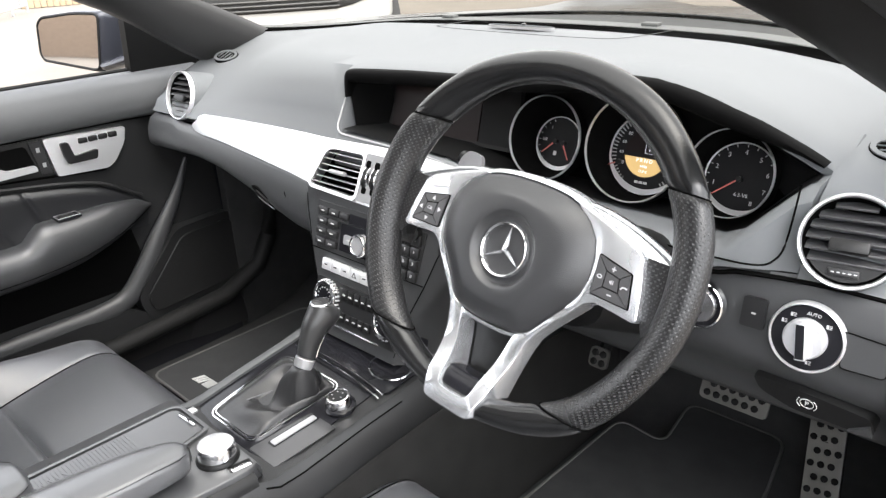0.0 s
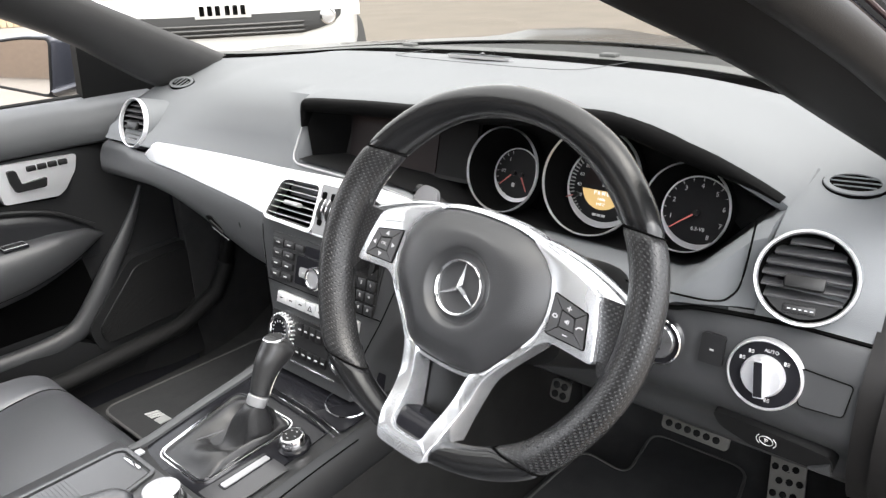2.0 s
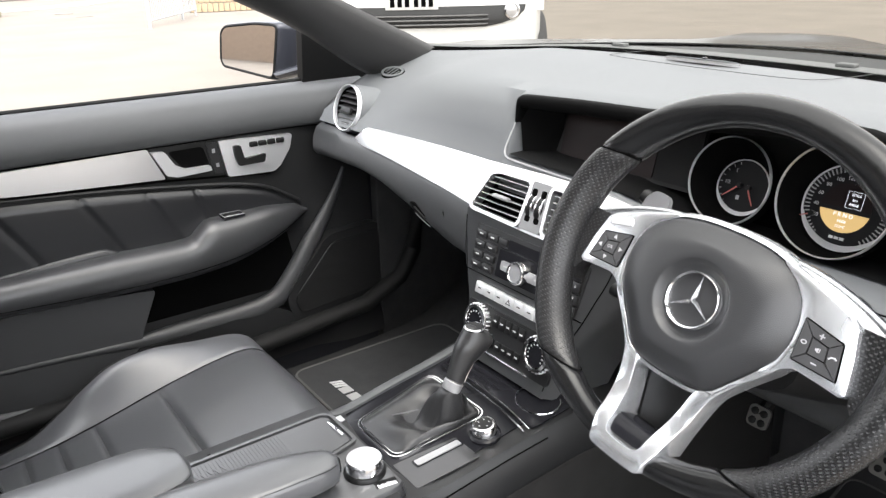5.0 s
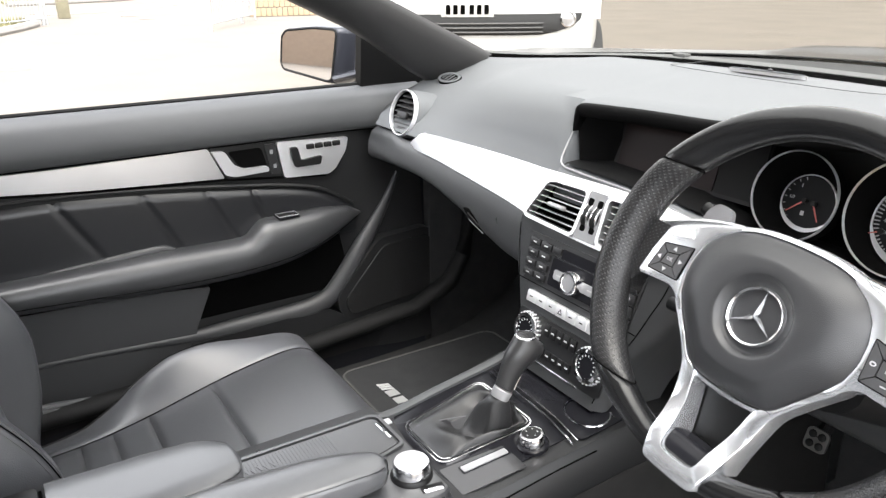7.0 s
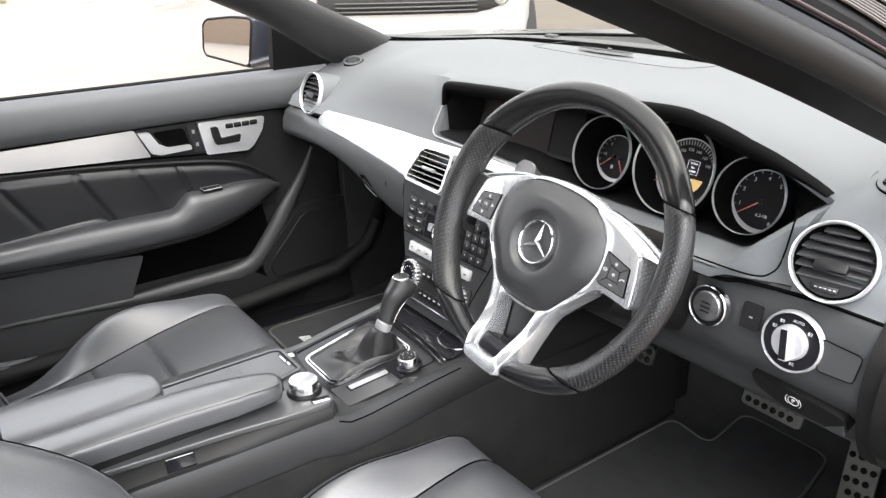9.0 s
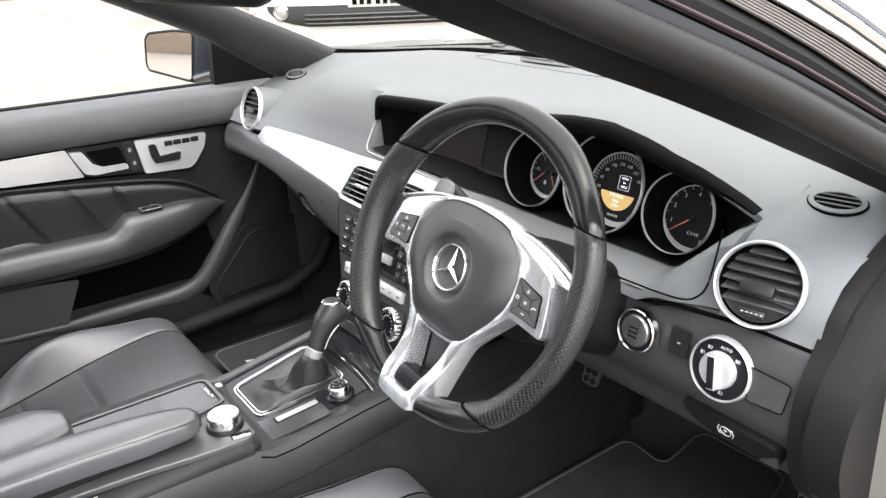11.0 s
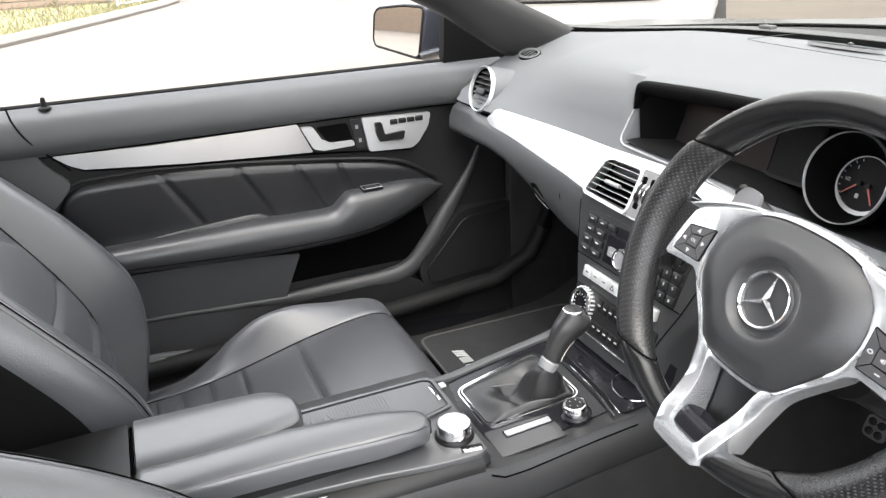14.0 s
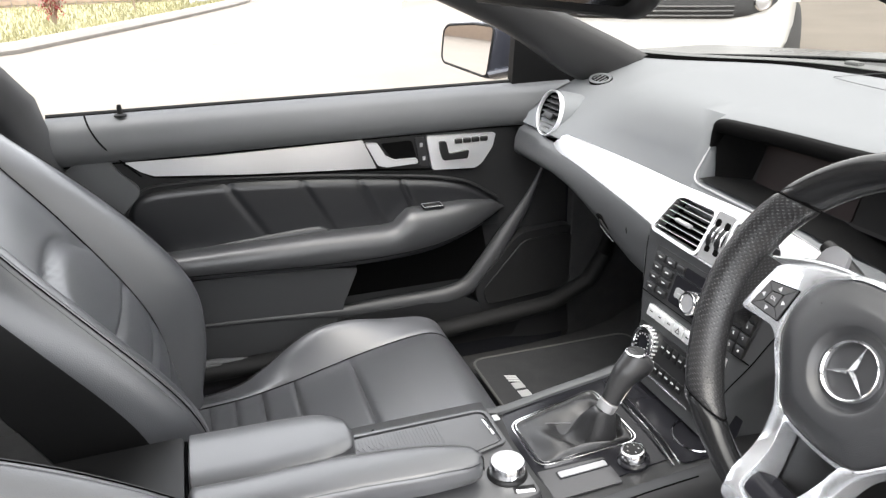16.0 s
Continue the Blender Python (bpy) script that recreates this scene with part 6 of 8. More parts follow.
def build_seat(x, y):
    s = thing("front_seat", "black leather sports seat with stitched side bolsters", "seat", (x, y - 0.28, 0.31), "front seats")
    ys = spread(-0.6, -0.1, 100) + spread(-0.097, -0.012, 24)
    part("cushion_insert", loft([[(x + u, y + v, seat_z(u, v)) for u in spread(-0.152, 0.152, 16)] for v in ys]), SEAT_LIT, s, "black leather middle with cross pleats", 60)
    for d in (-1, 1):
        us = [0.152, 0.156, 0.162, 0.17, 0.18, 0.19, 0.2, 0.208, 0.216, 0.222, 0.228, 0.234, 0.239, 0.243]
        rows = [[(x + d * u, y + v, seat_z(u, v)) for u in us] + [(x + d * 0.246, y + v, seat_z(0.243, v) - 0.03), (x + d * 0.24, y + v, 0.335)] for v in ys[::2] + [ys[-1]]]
        part("cushion_bolster", loft(rows), BOLSTER_LIT, s, "black leather bolster in a lit grey tone", 60)
        part("bolster_seam", tube([(x + d * 0.2135, y + v, seat_z(0.2135, v) + 0.0003) for v in ys[6::3]], 0.0011, 5), DEEP, s)
        part("bolster_stitch", tube([(x + d * 0.2105, y + v, seat_z(0.2105, v) + 0.0002) for v in ys[6::3]], 0.0006, 5), STITCH, s)
        part("insert_seam", tube([(x + d * 0.152, y + v, seat_z(0.152, v) + 0.0006) for v in ys[6::3]], 0.0013, 5), DEEP, s)
    part("cushion_base", block(x - 0.225, x + 0.225, y - 0.56, y - 0.03, 0.31, 0.35, 0.01), PLASTIC, s)
    zs = spread(0.385, 1.08, 116)
    part("back_insert", loft([[(x + q * back_width(z) * 0.57, y + back_y(q * back_width(z) * 0.57, z), z) for q in spread(-1, 1, 16)] for z in zs]), SEAT_LIT, s, "black leather backrest with cross pleats", 60)
    for d in (-1, 1):
        qs = [0.57, 0.59, 0.62, 0.66, 0.7, 0.74, 0.78, 0.82, 0.86, 0.9, 0.93, 0.96, 0.98, 1.0]
        rows, side = [], []
        for z in zs[::2]:
            w = back_width(z)
            row = [(x + d * q * w, y + back_y(q * w, z), z) for q in qs]
            rows.append(row + [(x + d * w * 1.005, y + back_y(w, z) - 0.012, z)])
            side.append([(x + d * w * 1.004, y + back_y(w, z) - 0.011, z), (x + d * w * 1.0, y + lerp(back_y(w, z), back_line(z) - 0.09, 0.6), z), (x + d * w * 0.985, y + back_line(z) - 0.09, z)])
        part("back_side", loft(side), PLASTIC, s, "black side of the backrest", 60)
        part("back_bolster", loft(rows), SEAT_LIT, s, "black leather bolster", 60)
        part("bolster_seam", tube([(x + d * back_width(z) * 0.91, y + back_y(0.91 * back_width(z), z) + 0.0002, z) for z in zs[10::3]], 0.0008, 5), DEEP, s)
        for q in (0.885, 0.935):
            part("bolster_stitch", tube([(x + d * back_width(z) * q, y + back_y(q * back_width(z), z) + 0.0004, z) for z in zs[10::3]], 0.0006, 5), STITCH, s)
        part("insert_seam", tube([(x + d * back_width(z) * 0.57, y + back_y(0.57 * back_width(z), z) + 0.0006, z) for z in zs[10::3]], 0.0013, 5), DEEP, s)
    rows = [[(x + q * back_width(z) * 0.99, y + back_line(z) - 0.09 - 0.02 * (1 - q * q), z) for q in spread(-1, 1, 10)] for z in zs[::6]]
    part("back_shell", loft(rows), PLASTIC, s)
    top = zs[-1]
    part("back_top", loft([[(x + q * back_width(top), y + lerp(back_y(q * back_width(top), top), back_line(top) - 0.09, t), top + 0.02 * math.sin(math.pi * t)) for t in spread(0, 1, 6)] for q in spread(-1, 1, 10)]), SEAT_LIT, s, "", 60)
    return s


seat = build_seat(-0.375, 0.0)
driver_seat = copy_thing(seat, Matrix.Translation((0.351, -0.18, 0.322)))
for piece in driver_seat.children:
    if max(v.co.y for v in piece.data.vertices) < -0.35:  # the backrest leans further back
        hinge = Matrix.Translation((-0.375, -0.52, 0.7))
        piece.matrix_basis = Matrix.Translation((0.002, -0.05, 0.0)) @ hinge @ Matrix.Rotation(radians(14), 4, "X") @ hinge.inverted()

buckle = thing("belt_anchor", "grey seat belt anchor with a red release tag", "seat belt", (-0.635, -0.46, 0.36))
part("anchor", moved(block(-0.012, 0.012, -0.06, 0.05, -0.012, 0.012, 0.005), Matrix.Translation((-0.65, -0.485, 0.395)) @ Matrix.Rotation(radians(-8), 4, "X")), ANCHOR, buckle)
part("anchor_arm", tube([(-0.645, -0.56, 0.413), (-0.65, -0.48, 0.408), (-0.65, -0.42, 0.4)], 0.006, 8), ANCHOR, buckle)
part("release_tag", block(-0.662, -0.65, -0.414, -0.4, 0.378, 0.39, 0.003), RED, buckle, "red tag")

# ---- floor, mats, pedals ----
rows = []
for i in range(12):
    x = -0.66 + 0.12 * i
    rows.append([(x, y, lerp(curve([(-1.2, 0.33), (-0.1, 0.31), (0.3, 0.315), (0.45, 0.35), (0.62, 0.5), (0.7, 0.75)], y), curve([(-1.2, 0.33), (-0.1, 0.315), (0.3, 0.307), (0.6, 0.3), (0.68, 0.36), (0.76, 0.7)], y), smooth(-0.05, 0.1, x))) for y in spread(-1.2, 0.76, 34)])
solo("floor", loft(rows), CARPET, "charcoal carpeted car floor", "floor", kind="structure", angle=60)
part("firewall", loft([[(x, 0.765, z) for z in (0.28, 0.9)] for x in (-0.68, 0.68)]), PLASTIC, None, kind="structure")


def floor_mat(name, outline, z, label):
    t = thing(name, label, "floor mat", (outline[0][0], outline[0][1], z), "floor mats")
    o = rounded(outline, 0.03, 5)
    part("mat_body", prism(o, z, z + 0.008, None, 0.002), MAT, t)
    part("mat_binding", tube([(p[0], p[1], z + 0.007) for p in o], 0.003, 6, True), BINDING, t, "grey bound edge")
    return t


pm = floor_mat("floor_mat", [(-0.575, 0.03), (-0.13, 0.03), (-0.15, 0.4), (-0.57, 0.4)], 0.34, "charcoal passenger floor mat with a pale woven mark")
pmk = axes((-0.435, 0.085, 0.3488), (1, 0.04, 0), (-0.04, 1, 0))
for k in range(3):
    part("woven_mark", prism([(-0.06 + 0.009 * k, -0.011), (-0.054 + 0.009 * k, -0.011), (-0.045 + 0.009 * k, 0.011), (-0.051 + 0.009 * k, 0.011)], 0, 0.0012, pmk), PRINT, pm, "pale woven bar")
for k in range(3):
    part("woven_mark", prism([(-0.028 + 0.03 * k, -0.011), (-0.006 + 0.03 * k, -0.011), (-0.004 + 0.03 * k, 0.011), (-0.026 + 0.03 * k, 0.011)], 0, 0.0012, pmk), GREY_SCALE, pm, "pale woven bar")
floor_mat("floor_mat", [(0.165, 0.04), (0.455, 0.04), (0.437, 0.49), (0.41, 0.64), (0.243, 0.64), (0.262, 0.505), (0.172, 0.52)], 0.309, "charcoal driver floor mat with a notch in its front edge")


def pedal(name, m, w, h, cols, rws, label, taper=0.0):
    t = thing(name, label, "pedal", m.translation, "pedals")
    o = rounded([(-w / 2 + taper, -h / 2), (w / 2 - taper, -h / 2), (w / 2, h / 2), (-w / 2, h / 2)], 0.008)
    part("pedal_plate", prism(o, 0, 0.005, m, 0.0015), STEEL, t, "brushed steel plate")
    for i in range(cols):
        for j in range(rws):
            k = (j % 2) * 0.5 if cols > 2 else 0
            px = (i - (cols - 1) / 2 + (k - 0.25 if cols > 2 else 0)) * w * 0.85 / cols
            part("rubber_stud", lathe([(0.0052, 0.004), (0.0052, 0.0065), (0.004, 0.0075), (0, 0.0078)], m @ Matrix.Translation((px, (j - (rws - 1) / 2) * h * 0.88 / rws, 0)), 10), RUBBER, t)
    part("pedal_arm", tube([m @ Vector((0, 0, -0.002)), m @ Vector((0, 0.05, -0.03)), m @ Vector((0, 0.12, -0.06))], 0.009, 8), PLASTIC, t)


pedal("accelerator_pedal", axes((0.484, 0.587, 0.375), (0.042, 0.0, 0.008), (0.034, 0.056, 0.105)), 0.052, 0.18, 3, 8, "tall brushed steel accelerator with rubber studs")
pedal("brake_pedal", facing(0.376, 0.488, 0.478, 22, 0), 0.1, 0.052, 6, 3, "wide brushed steel brake pedal with rubber studs")
pedal("park_brake_pedal", facing(0.228, 0.352, 0.542, 20, 0), 0.03, 0.03, 2, 2, "small square steel foot brake pedal")

# ---- passenger's door ----
door = thing("passenger_door", "closed car door with black leather insert and aluminium strip", "car door", (-0.72, -0.3, 0.36))
ys = spread(-0.7, 0.3, 40)
rows = []
for y in ys:
    k = smooth(0.12, 0.26, y)
    e = 0.02 * k
    rows.append([(-0.735, y, 0.885), (-0.729, y, 0.897), (-0.72, y, 0.8985), (-0.708 + e, y, 0.893), (-0.694 + e, y, 0.878), (-0.686 + e, y, 0.858), (-0.684 + e, y, 0.838), (-0.688 + e, y, 0.822), (-0.698 + e, y, 0.8145), (-0.71, y, 0.812)])
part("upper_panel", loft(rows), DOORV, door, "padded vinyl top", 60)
part("window_seal", tube([(-0.728, y, 0.9) for y in ys], 0.004, 6), RUBBER, door, "black window seal")
part("upper_seam", tube([(-0.6985 + 0.02 * smooth(0.12, 0.26, y), y, 0.8155) for y in ys], 0.003, 6), DEEP, door)
rows = []
for y in spread(-0.75, 0.3, 42):
    rows.append([(x + 0.03 * smooth(0.1, 0.24, y) * smooth(0.8, 0.5, z), y, z) for x, z in ((-0.70, 0.816), (-0.703, 0.78), (-0.706, 0.74), (-0.71, 0.68), (-0.714, 0.6), (-0.716, 0.5), (-0.708, 0.42), (-0.69, 0.36), (-0.685, 0.33))])
part("door_board", loft(rows), DOOR_SHADED, door, "", 60)
# leather insert with slanting seams
GROOVES = [((-0.417, 0.752), (-0.355, 0.645)), ((-0.276, 0.742), (-0.216, 0.629)), ((-0.163, 0.732), (-0.112, 0.632)), ((-0.075, 0.725), (-0.05, 0.66))]


def groove(y, z):
    d = 0.0
    for (a, b), (c, e) in GROOVES:
        t = (z - b) / (e - b)
        d = max(d, math.exp(-((y - lerp(a, c, t)) / 0.0042) ** 2))
    return d


rows = []
for i in range(241):
    y = -0.6 + 0.74 * i / 240
    zt = curve([(-0.6, 0.71), (-0.575, 0.745), (-0.54, 0.758), (-0.36, 0.7555), (-0.08, 0.727), (0.06, 0.701), (0.14, 0.655)], y)
    zb = 0.6
    row = []
    for j in range(15):
        z = lerp(zt, zb, j / 14)
        edge = smooth(0, 0.012, zt - z) * smooth(-0.6, -0.585, y)
        row.append((-0.7105 + 0.012 * edge - 0.006 * groove(y, z) * edge, y, z))
    rows.append(row)
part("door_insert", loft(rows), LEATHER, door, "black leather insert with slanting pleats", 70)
part("insert_edge", tube([(-0.702, y, curve([(-0.6, 0.713), (-0.575, 0.749), (-0.54, 0.762), (-0.36, 0.76), (-0.08, 0.732), (0.06, 0.706), (0.14, 0.66)], y)) for y in spread(-0.6, 0.14, 50)], 0.0035, 6), DOOR_SHADED, door)
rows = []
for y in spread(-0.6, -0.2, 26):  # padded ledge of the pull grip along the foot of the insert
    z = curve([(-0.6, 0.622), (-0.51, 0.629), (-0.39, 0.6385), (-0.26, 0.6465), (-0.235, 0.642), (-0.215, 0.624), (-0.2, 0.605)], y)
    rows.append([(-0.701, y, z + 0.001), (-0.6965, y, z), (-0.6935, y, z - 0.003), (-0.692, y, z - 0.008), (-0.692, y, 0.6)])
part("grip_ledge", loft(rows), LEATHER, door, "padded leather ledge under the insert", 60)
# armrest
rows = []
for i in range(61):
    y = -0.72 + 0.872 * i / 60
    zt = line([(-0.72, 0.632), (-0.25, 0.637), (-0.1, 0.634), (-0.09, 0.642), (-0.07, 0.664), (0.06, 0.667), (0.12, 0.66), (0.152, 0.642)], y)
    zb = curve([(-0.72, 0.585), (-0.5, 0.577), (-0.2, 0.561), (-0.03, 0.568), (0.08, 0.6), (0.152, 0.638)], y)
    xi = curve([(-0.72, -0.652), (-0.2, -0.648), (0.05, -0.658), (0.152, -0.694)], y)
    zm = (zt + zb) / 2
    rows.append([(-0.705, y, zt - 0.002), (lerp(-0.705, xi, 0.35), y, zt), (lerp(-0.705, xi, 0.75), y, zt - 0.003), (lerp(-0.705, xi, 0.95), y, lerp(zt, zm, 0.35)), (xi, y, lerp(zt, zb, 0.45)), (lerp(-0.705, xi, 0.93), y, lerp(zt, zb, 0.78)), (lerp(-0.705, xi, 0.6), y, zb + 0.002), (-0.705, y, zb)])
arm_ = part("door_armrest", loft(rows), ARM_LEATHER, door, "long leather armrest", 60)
part("armrest_seam", tube([(curve([(-0.72, -0.6515), (-0.2, -0.6478), (0.05, -0.658), (0.152, -0.694)], y) - 0.001, y, curve([(-0.72, 0.604), (-0.5, 0.596), (-0.2, 0.581), (-0.03, 0.588), (0.08, 0.614), (0.152, 0.638)], y)) for y in spread(-0.7, 0.14, 50)], 0.0009, 5), DEEP, arm_)
wsw = part("window_switch", block(-0.692, -0.664, -0.038, 0.006, 0.664, 0.6685, 0.002), GLOSS, arm_, "black window switch")
part("switch_rocker", block(-0.686, -0.67, -0.03, -0.004, 0.668, 0.671, 0.0015), BUTTON, wsw)
part("switch_edge", tube([(-0.69, -0.036, 0.6695), (-0.666, -0.036, 0.6695), (-0.666, 0.004, 0.6695), (-0.69, 0.004, 0.6695)], 0.0007, 5, True), CONSOLE_SILVER, wsw)
# aluminium strip, release handle, seat switches
strip = rounded([(-0.585, 0.8145), (-0.42, 0.811), (-0.15, 0.8135), (-0.124, 0.754), (-0.359, 0.768), (-0.538, 0.784), (-0.56, 0.794)], 0.004, 3)
part("door_trim", prism(strip, -0.712, -0.695, rot, 0.003), ALUDOOR, door, "satin aluminium strip")
hb = part("handle_recess", prism(rounded([(-0.147, 0.813), (-0.022, 0.8125), (-0.012, 0.742), (-0.12, 0.752)], 0.006), -0.712, -0.6965, rot, 0.002), PLASTIC, door, "black handle surround")
# flat near-black patch for the shade in the handle's hollow
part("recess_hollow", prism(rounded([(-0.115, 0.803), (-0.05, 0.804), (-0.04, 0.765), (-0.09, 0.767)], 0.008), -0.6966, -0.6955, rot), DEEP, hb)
part("release_handle", prism(rounded([(-0.146, 0.808), (-0.122, 0.806), (-0.106, 0.778), (-0.088, 0.7685), (-0.042, 0.768), (-0.04, 0.758), (-0.105, 0.756), (-0.124, 0.762)], 0.004), -0.7, -0.686, rot, 0.003), HANDLE, hb, "satin silver release handle")
part("lock_keys", prism(rounded([(-0.044, 0.809), (-0.024, 0.8085), (-0.014, 0.748), (-0.033, 0.749)], 0.003), -0.698, -0.6935, rot, 0.001), BUTTON, hb, "lock and unlock keys")
for yy, zz in ((-0.031, 0.793), (-0.026, 0.765)):
    part("print_bar", block(-0.6936, -0.6932, yy - 0.003, yy + 0.003, zz - 0.004, zz + 0.004, 0), CONSOLE_SILVER, hb)
ss = part("seat_switch_plate", prism(rounded([(-0.02, 0.8095), (0.131, 0.803), (0.124, 0.775), (0.1, 0.742), (0.085, 0.733), (-0.008, 0.738)], 0.006), -0.712, -0.694, rot, 0.002), ALU, door, "satin silver seat switch plate")
part("seat_switch", prism(rounded([(0.006, 0.797), (0.02, 0.797), (0.026, 0.77), (0.07, 0.774), (0.066, 0.757), (0.014, 0.757), (0.008, 0.775)], 0.004), -0.695, -0.687, rot, 0.002), PLASTIC, ss, "seat-shaped black switch")
for k in range(4):
    part("memory_key", block(-0.696, -0.689, 0.04 + 0.0185 * k, 0.056 + 0.0185 * k, 0.789, 0.799, 0.0018), PLASTIC, ss)
# near-black bead drawn as the shadow under the strip
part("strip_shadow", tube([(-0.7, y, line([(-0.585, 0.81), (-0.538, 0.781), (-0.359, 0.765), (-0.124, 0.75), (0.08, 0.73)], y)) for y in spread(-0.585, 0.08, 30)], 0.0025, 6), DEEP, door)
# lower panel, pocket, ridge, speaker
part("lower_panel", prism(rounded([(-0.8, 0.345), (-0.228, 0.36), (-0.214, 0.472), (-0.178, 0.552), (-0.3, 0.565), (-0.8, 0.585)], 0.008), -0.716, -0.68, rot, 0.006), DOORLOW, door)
# flat near-black sheet; the shade inside the pocket is only its colour
part("door_pocket", prism([(-0.215, 0.475), (-0.185, 0.553), (0.0, 0.56), (0.16, 0.62), (0.16, 0.58), (0.07, 0.47)], -0.72, -0.7135, rot), DEEP, door, "flat near-black sheet for the shaded door pocket")
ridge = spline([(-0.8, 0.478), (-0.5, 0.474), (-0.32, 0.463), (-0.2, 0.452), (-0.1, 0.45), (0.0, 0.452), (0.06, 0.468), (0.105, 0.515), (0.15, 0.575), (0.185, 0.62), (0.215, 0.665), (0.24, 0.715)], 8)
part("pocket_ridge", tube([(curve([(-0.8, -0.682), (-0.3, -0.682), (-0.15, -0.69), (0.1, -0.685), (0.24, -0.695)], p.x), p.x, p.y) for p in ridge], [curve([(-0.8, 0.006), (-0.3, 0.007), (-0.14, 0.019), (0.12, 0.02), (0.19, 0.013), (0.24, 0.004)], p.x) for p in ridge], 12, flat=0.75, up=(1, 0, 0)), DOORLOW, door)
part("kick_board", prism(rounded([(-0.24, 0.335), (0.32, 0.335), (0.34, 0.42), (0.1, 0.42), (0.05, 0.452), (-0.23, 0.445)], 0.01), -0.716, -0.672, rot, 0.008), DOOR_SHADED, door)
spk = rounded([(0.104, 0.426), (0.092, 0.462), (0.186, 0.566), (0.295, 0.572), (0.33, 0.5), (0.322, 0.47), (0.282, 0.438)], 0.014)
part("speaker_mount", prism(grown(spk, 0.018), -0.72, -0.667, rot, 0.006), DOOR_SHADED, door)
sg = part("speaker_grille", prism(spk, -0.668, -0.664, rot, 0.002), material("speaker_mesh", (0.0035, 0.0035, 0.0038), 0.65, grain=1.0, scale=420, kind="dots"), door, "fine black speaker mesh")
part("grille_rim", tube([(-0.664, p[0], p[1]) for p in spk], 0.0018, 5, True), PLASTIC, sg)
part("lock_pin", lathe([(0.011, 0), (0.011, 0.002), (0.008, 0.004), (0.0045, 0.0045), (0.0045, 0.014), (0.0032, 0.02), (0, 0.021)], Matrix.Translation((-0.713, -0.578, 0.8945)), 20), RUBBER, door, "black lock pin")
part("door_skin", prism([(-0.98, 0.2), (0.34, 0.2), (0.38, 0.6), (0.36, 0.83), (-1.0, 0.83)], -0.86, -0.735, rot, 0.02), PAINT, door, "dark painted outer skin")
part("rear_cap", prism(rounded([(-0.705, 0.79), (-0.62, 0.855), (-0.6, 0.8), (-0.56, 0.76), (-0.62, 0.7), (-0.64, 0.56), (-0.8, 0.56), (-0.8, 0.8)], 0.02), -0.72, -0.692, rot, 0.004), DOORV, door)
part("rear_seam", tube(spline([(-0.716, -0.637, 0.8985), (-0.695, -0.63, 0.88), (-0.685, -0.615, 0.852), (-0.69, -0.59, 0.82), (-0.694, -0.56, 0.786)], 6), 0.0016, 6), DEEP, door)
part("sill_trim", tube([(-0.645, -0.8, 0.385), (-0.648, 0.0, 0.392), (-0.65, 0.25, 0.41), (-0.645, 0.34, 0.455), (-0.64, 0.375, 0.52), (-0.635, 0.39, 0.62), (-0.635, 0.395, 0.72)], 0.022, 12, flat=0.8), RUBBER, None, kind="structure")

# ---- mirror corner and wing mirror ----
part("mirror_corner", prism(rounded([(0.172, 0.893), (0.245, 0.86), (0.46, 0.83), (0.44, 0.885), (0.34, 0.915), (0.3, 0.94), (0.245, 0.985), (0.18, 1.03)], 0.008), -0.735, -0.712, rot, 0.004), CORNER, door, "black triangular mirror mount")
wing = thing("wing_mirror", "dark wing mirror reflecting the brown yard", "wing mirror", (-0.95, 0.2, 0.9))
mw = axes((-0.962, 0.156, 0.943), (0.9, 0.26, -0.02), (0.03, 0.081, 1))
o = [(-0.078 + (x + 0.078) * 1.22, y) for x, y in rounded([(-0.078, -0.03), (-0.07, -0.044), (0.07, -0.056), (0.083, 0.058), (0.02, 0.057), (-0.062, 0.045), (-0.075, 0.03)], 0.015, 5)]
rows = []
for s, z in ((1.0, 0.004), (1.06, 0.0), (1.1, -0.02), (1.08, -0.05), (0.95, -0.075), (0.6, -0.09), (0.1, -0.094)):
    rows.append([mw @ Vector((p[0] * s, p[1] * s, z)) for p in o])
part("mirror_shell", loft(rows, closed=True, caps=True), PAINT, wing, "dark painted shell", 60)
part("mirror_glass", prism(grown(o, -0.004), 0.0042, 0.005, mw), MIRROR, wing, "mirror glass")
part("mirror_rim", tube([mw @ Vector((p[0], p[1], 0.004)) for p in grown(o, -0.001)], 0.003, 6, True), RUBBER, wing)
part("mirror_arm", tube([mw @ Vector((0.06, -0.04, -0.03)), mw @ Vector((0.12, -0.045, -0.01)), (-0.8, 0.22, 0.91), (-0.735, 0.24, 0.91)], [0.022, 0.02, 0.02, 0.025], 10, flat=0.6), PAINT, wing)

# ---- rear-view mirror ----
rv = thing("rear_view_mirror", "black rear-view mirror under the roof", "mirror", (0, -0.1, 1.14))
mrv = axes((0.0, -0.1, 1.142), (0.985, 0.165, 0), (0, 0.1, 1))
o = rounded([(-0.145, -0.03), (-0.13, -0.038), (0.13, -0.038), (0.15, -0.02), (0.145, 0.03), (0.12, 0.036), (-0.12, 0.036), (-0.15, 0.02)], 0.018, 5)
rows = [[mrv @ Vector((p[0] * s, p[1] * s, z)) for p in o] for s, z in ((0.97, 0.006), (1.0, 0.002), (1.0, -0.012), (0.9, -0.03), (0.5, -0.042))]
part("mirror_shell", loft(rows, closed=True, caps=True), PLASTIC, rv, "", 60)
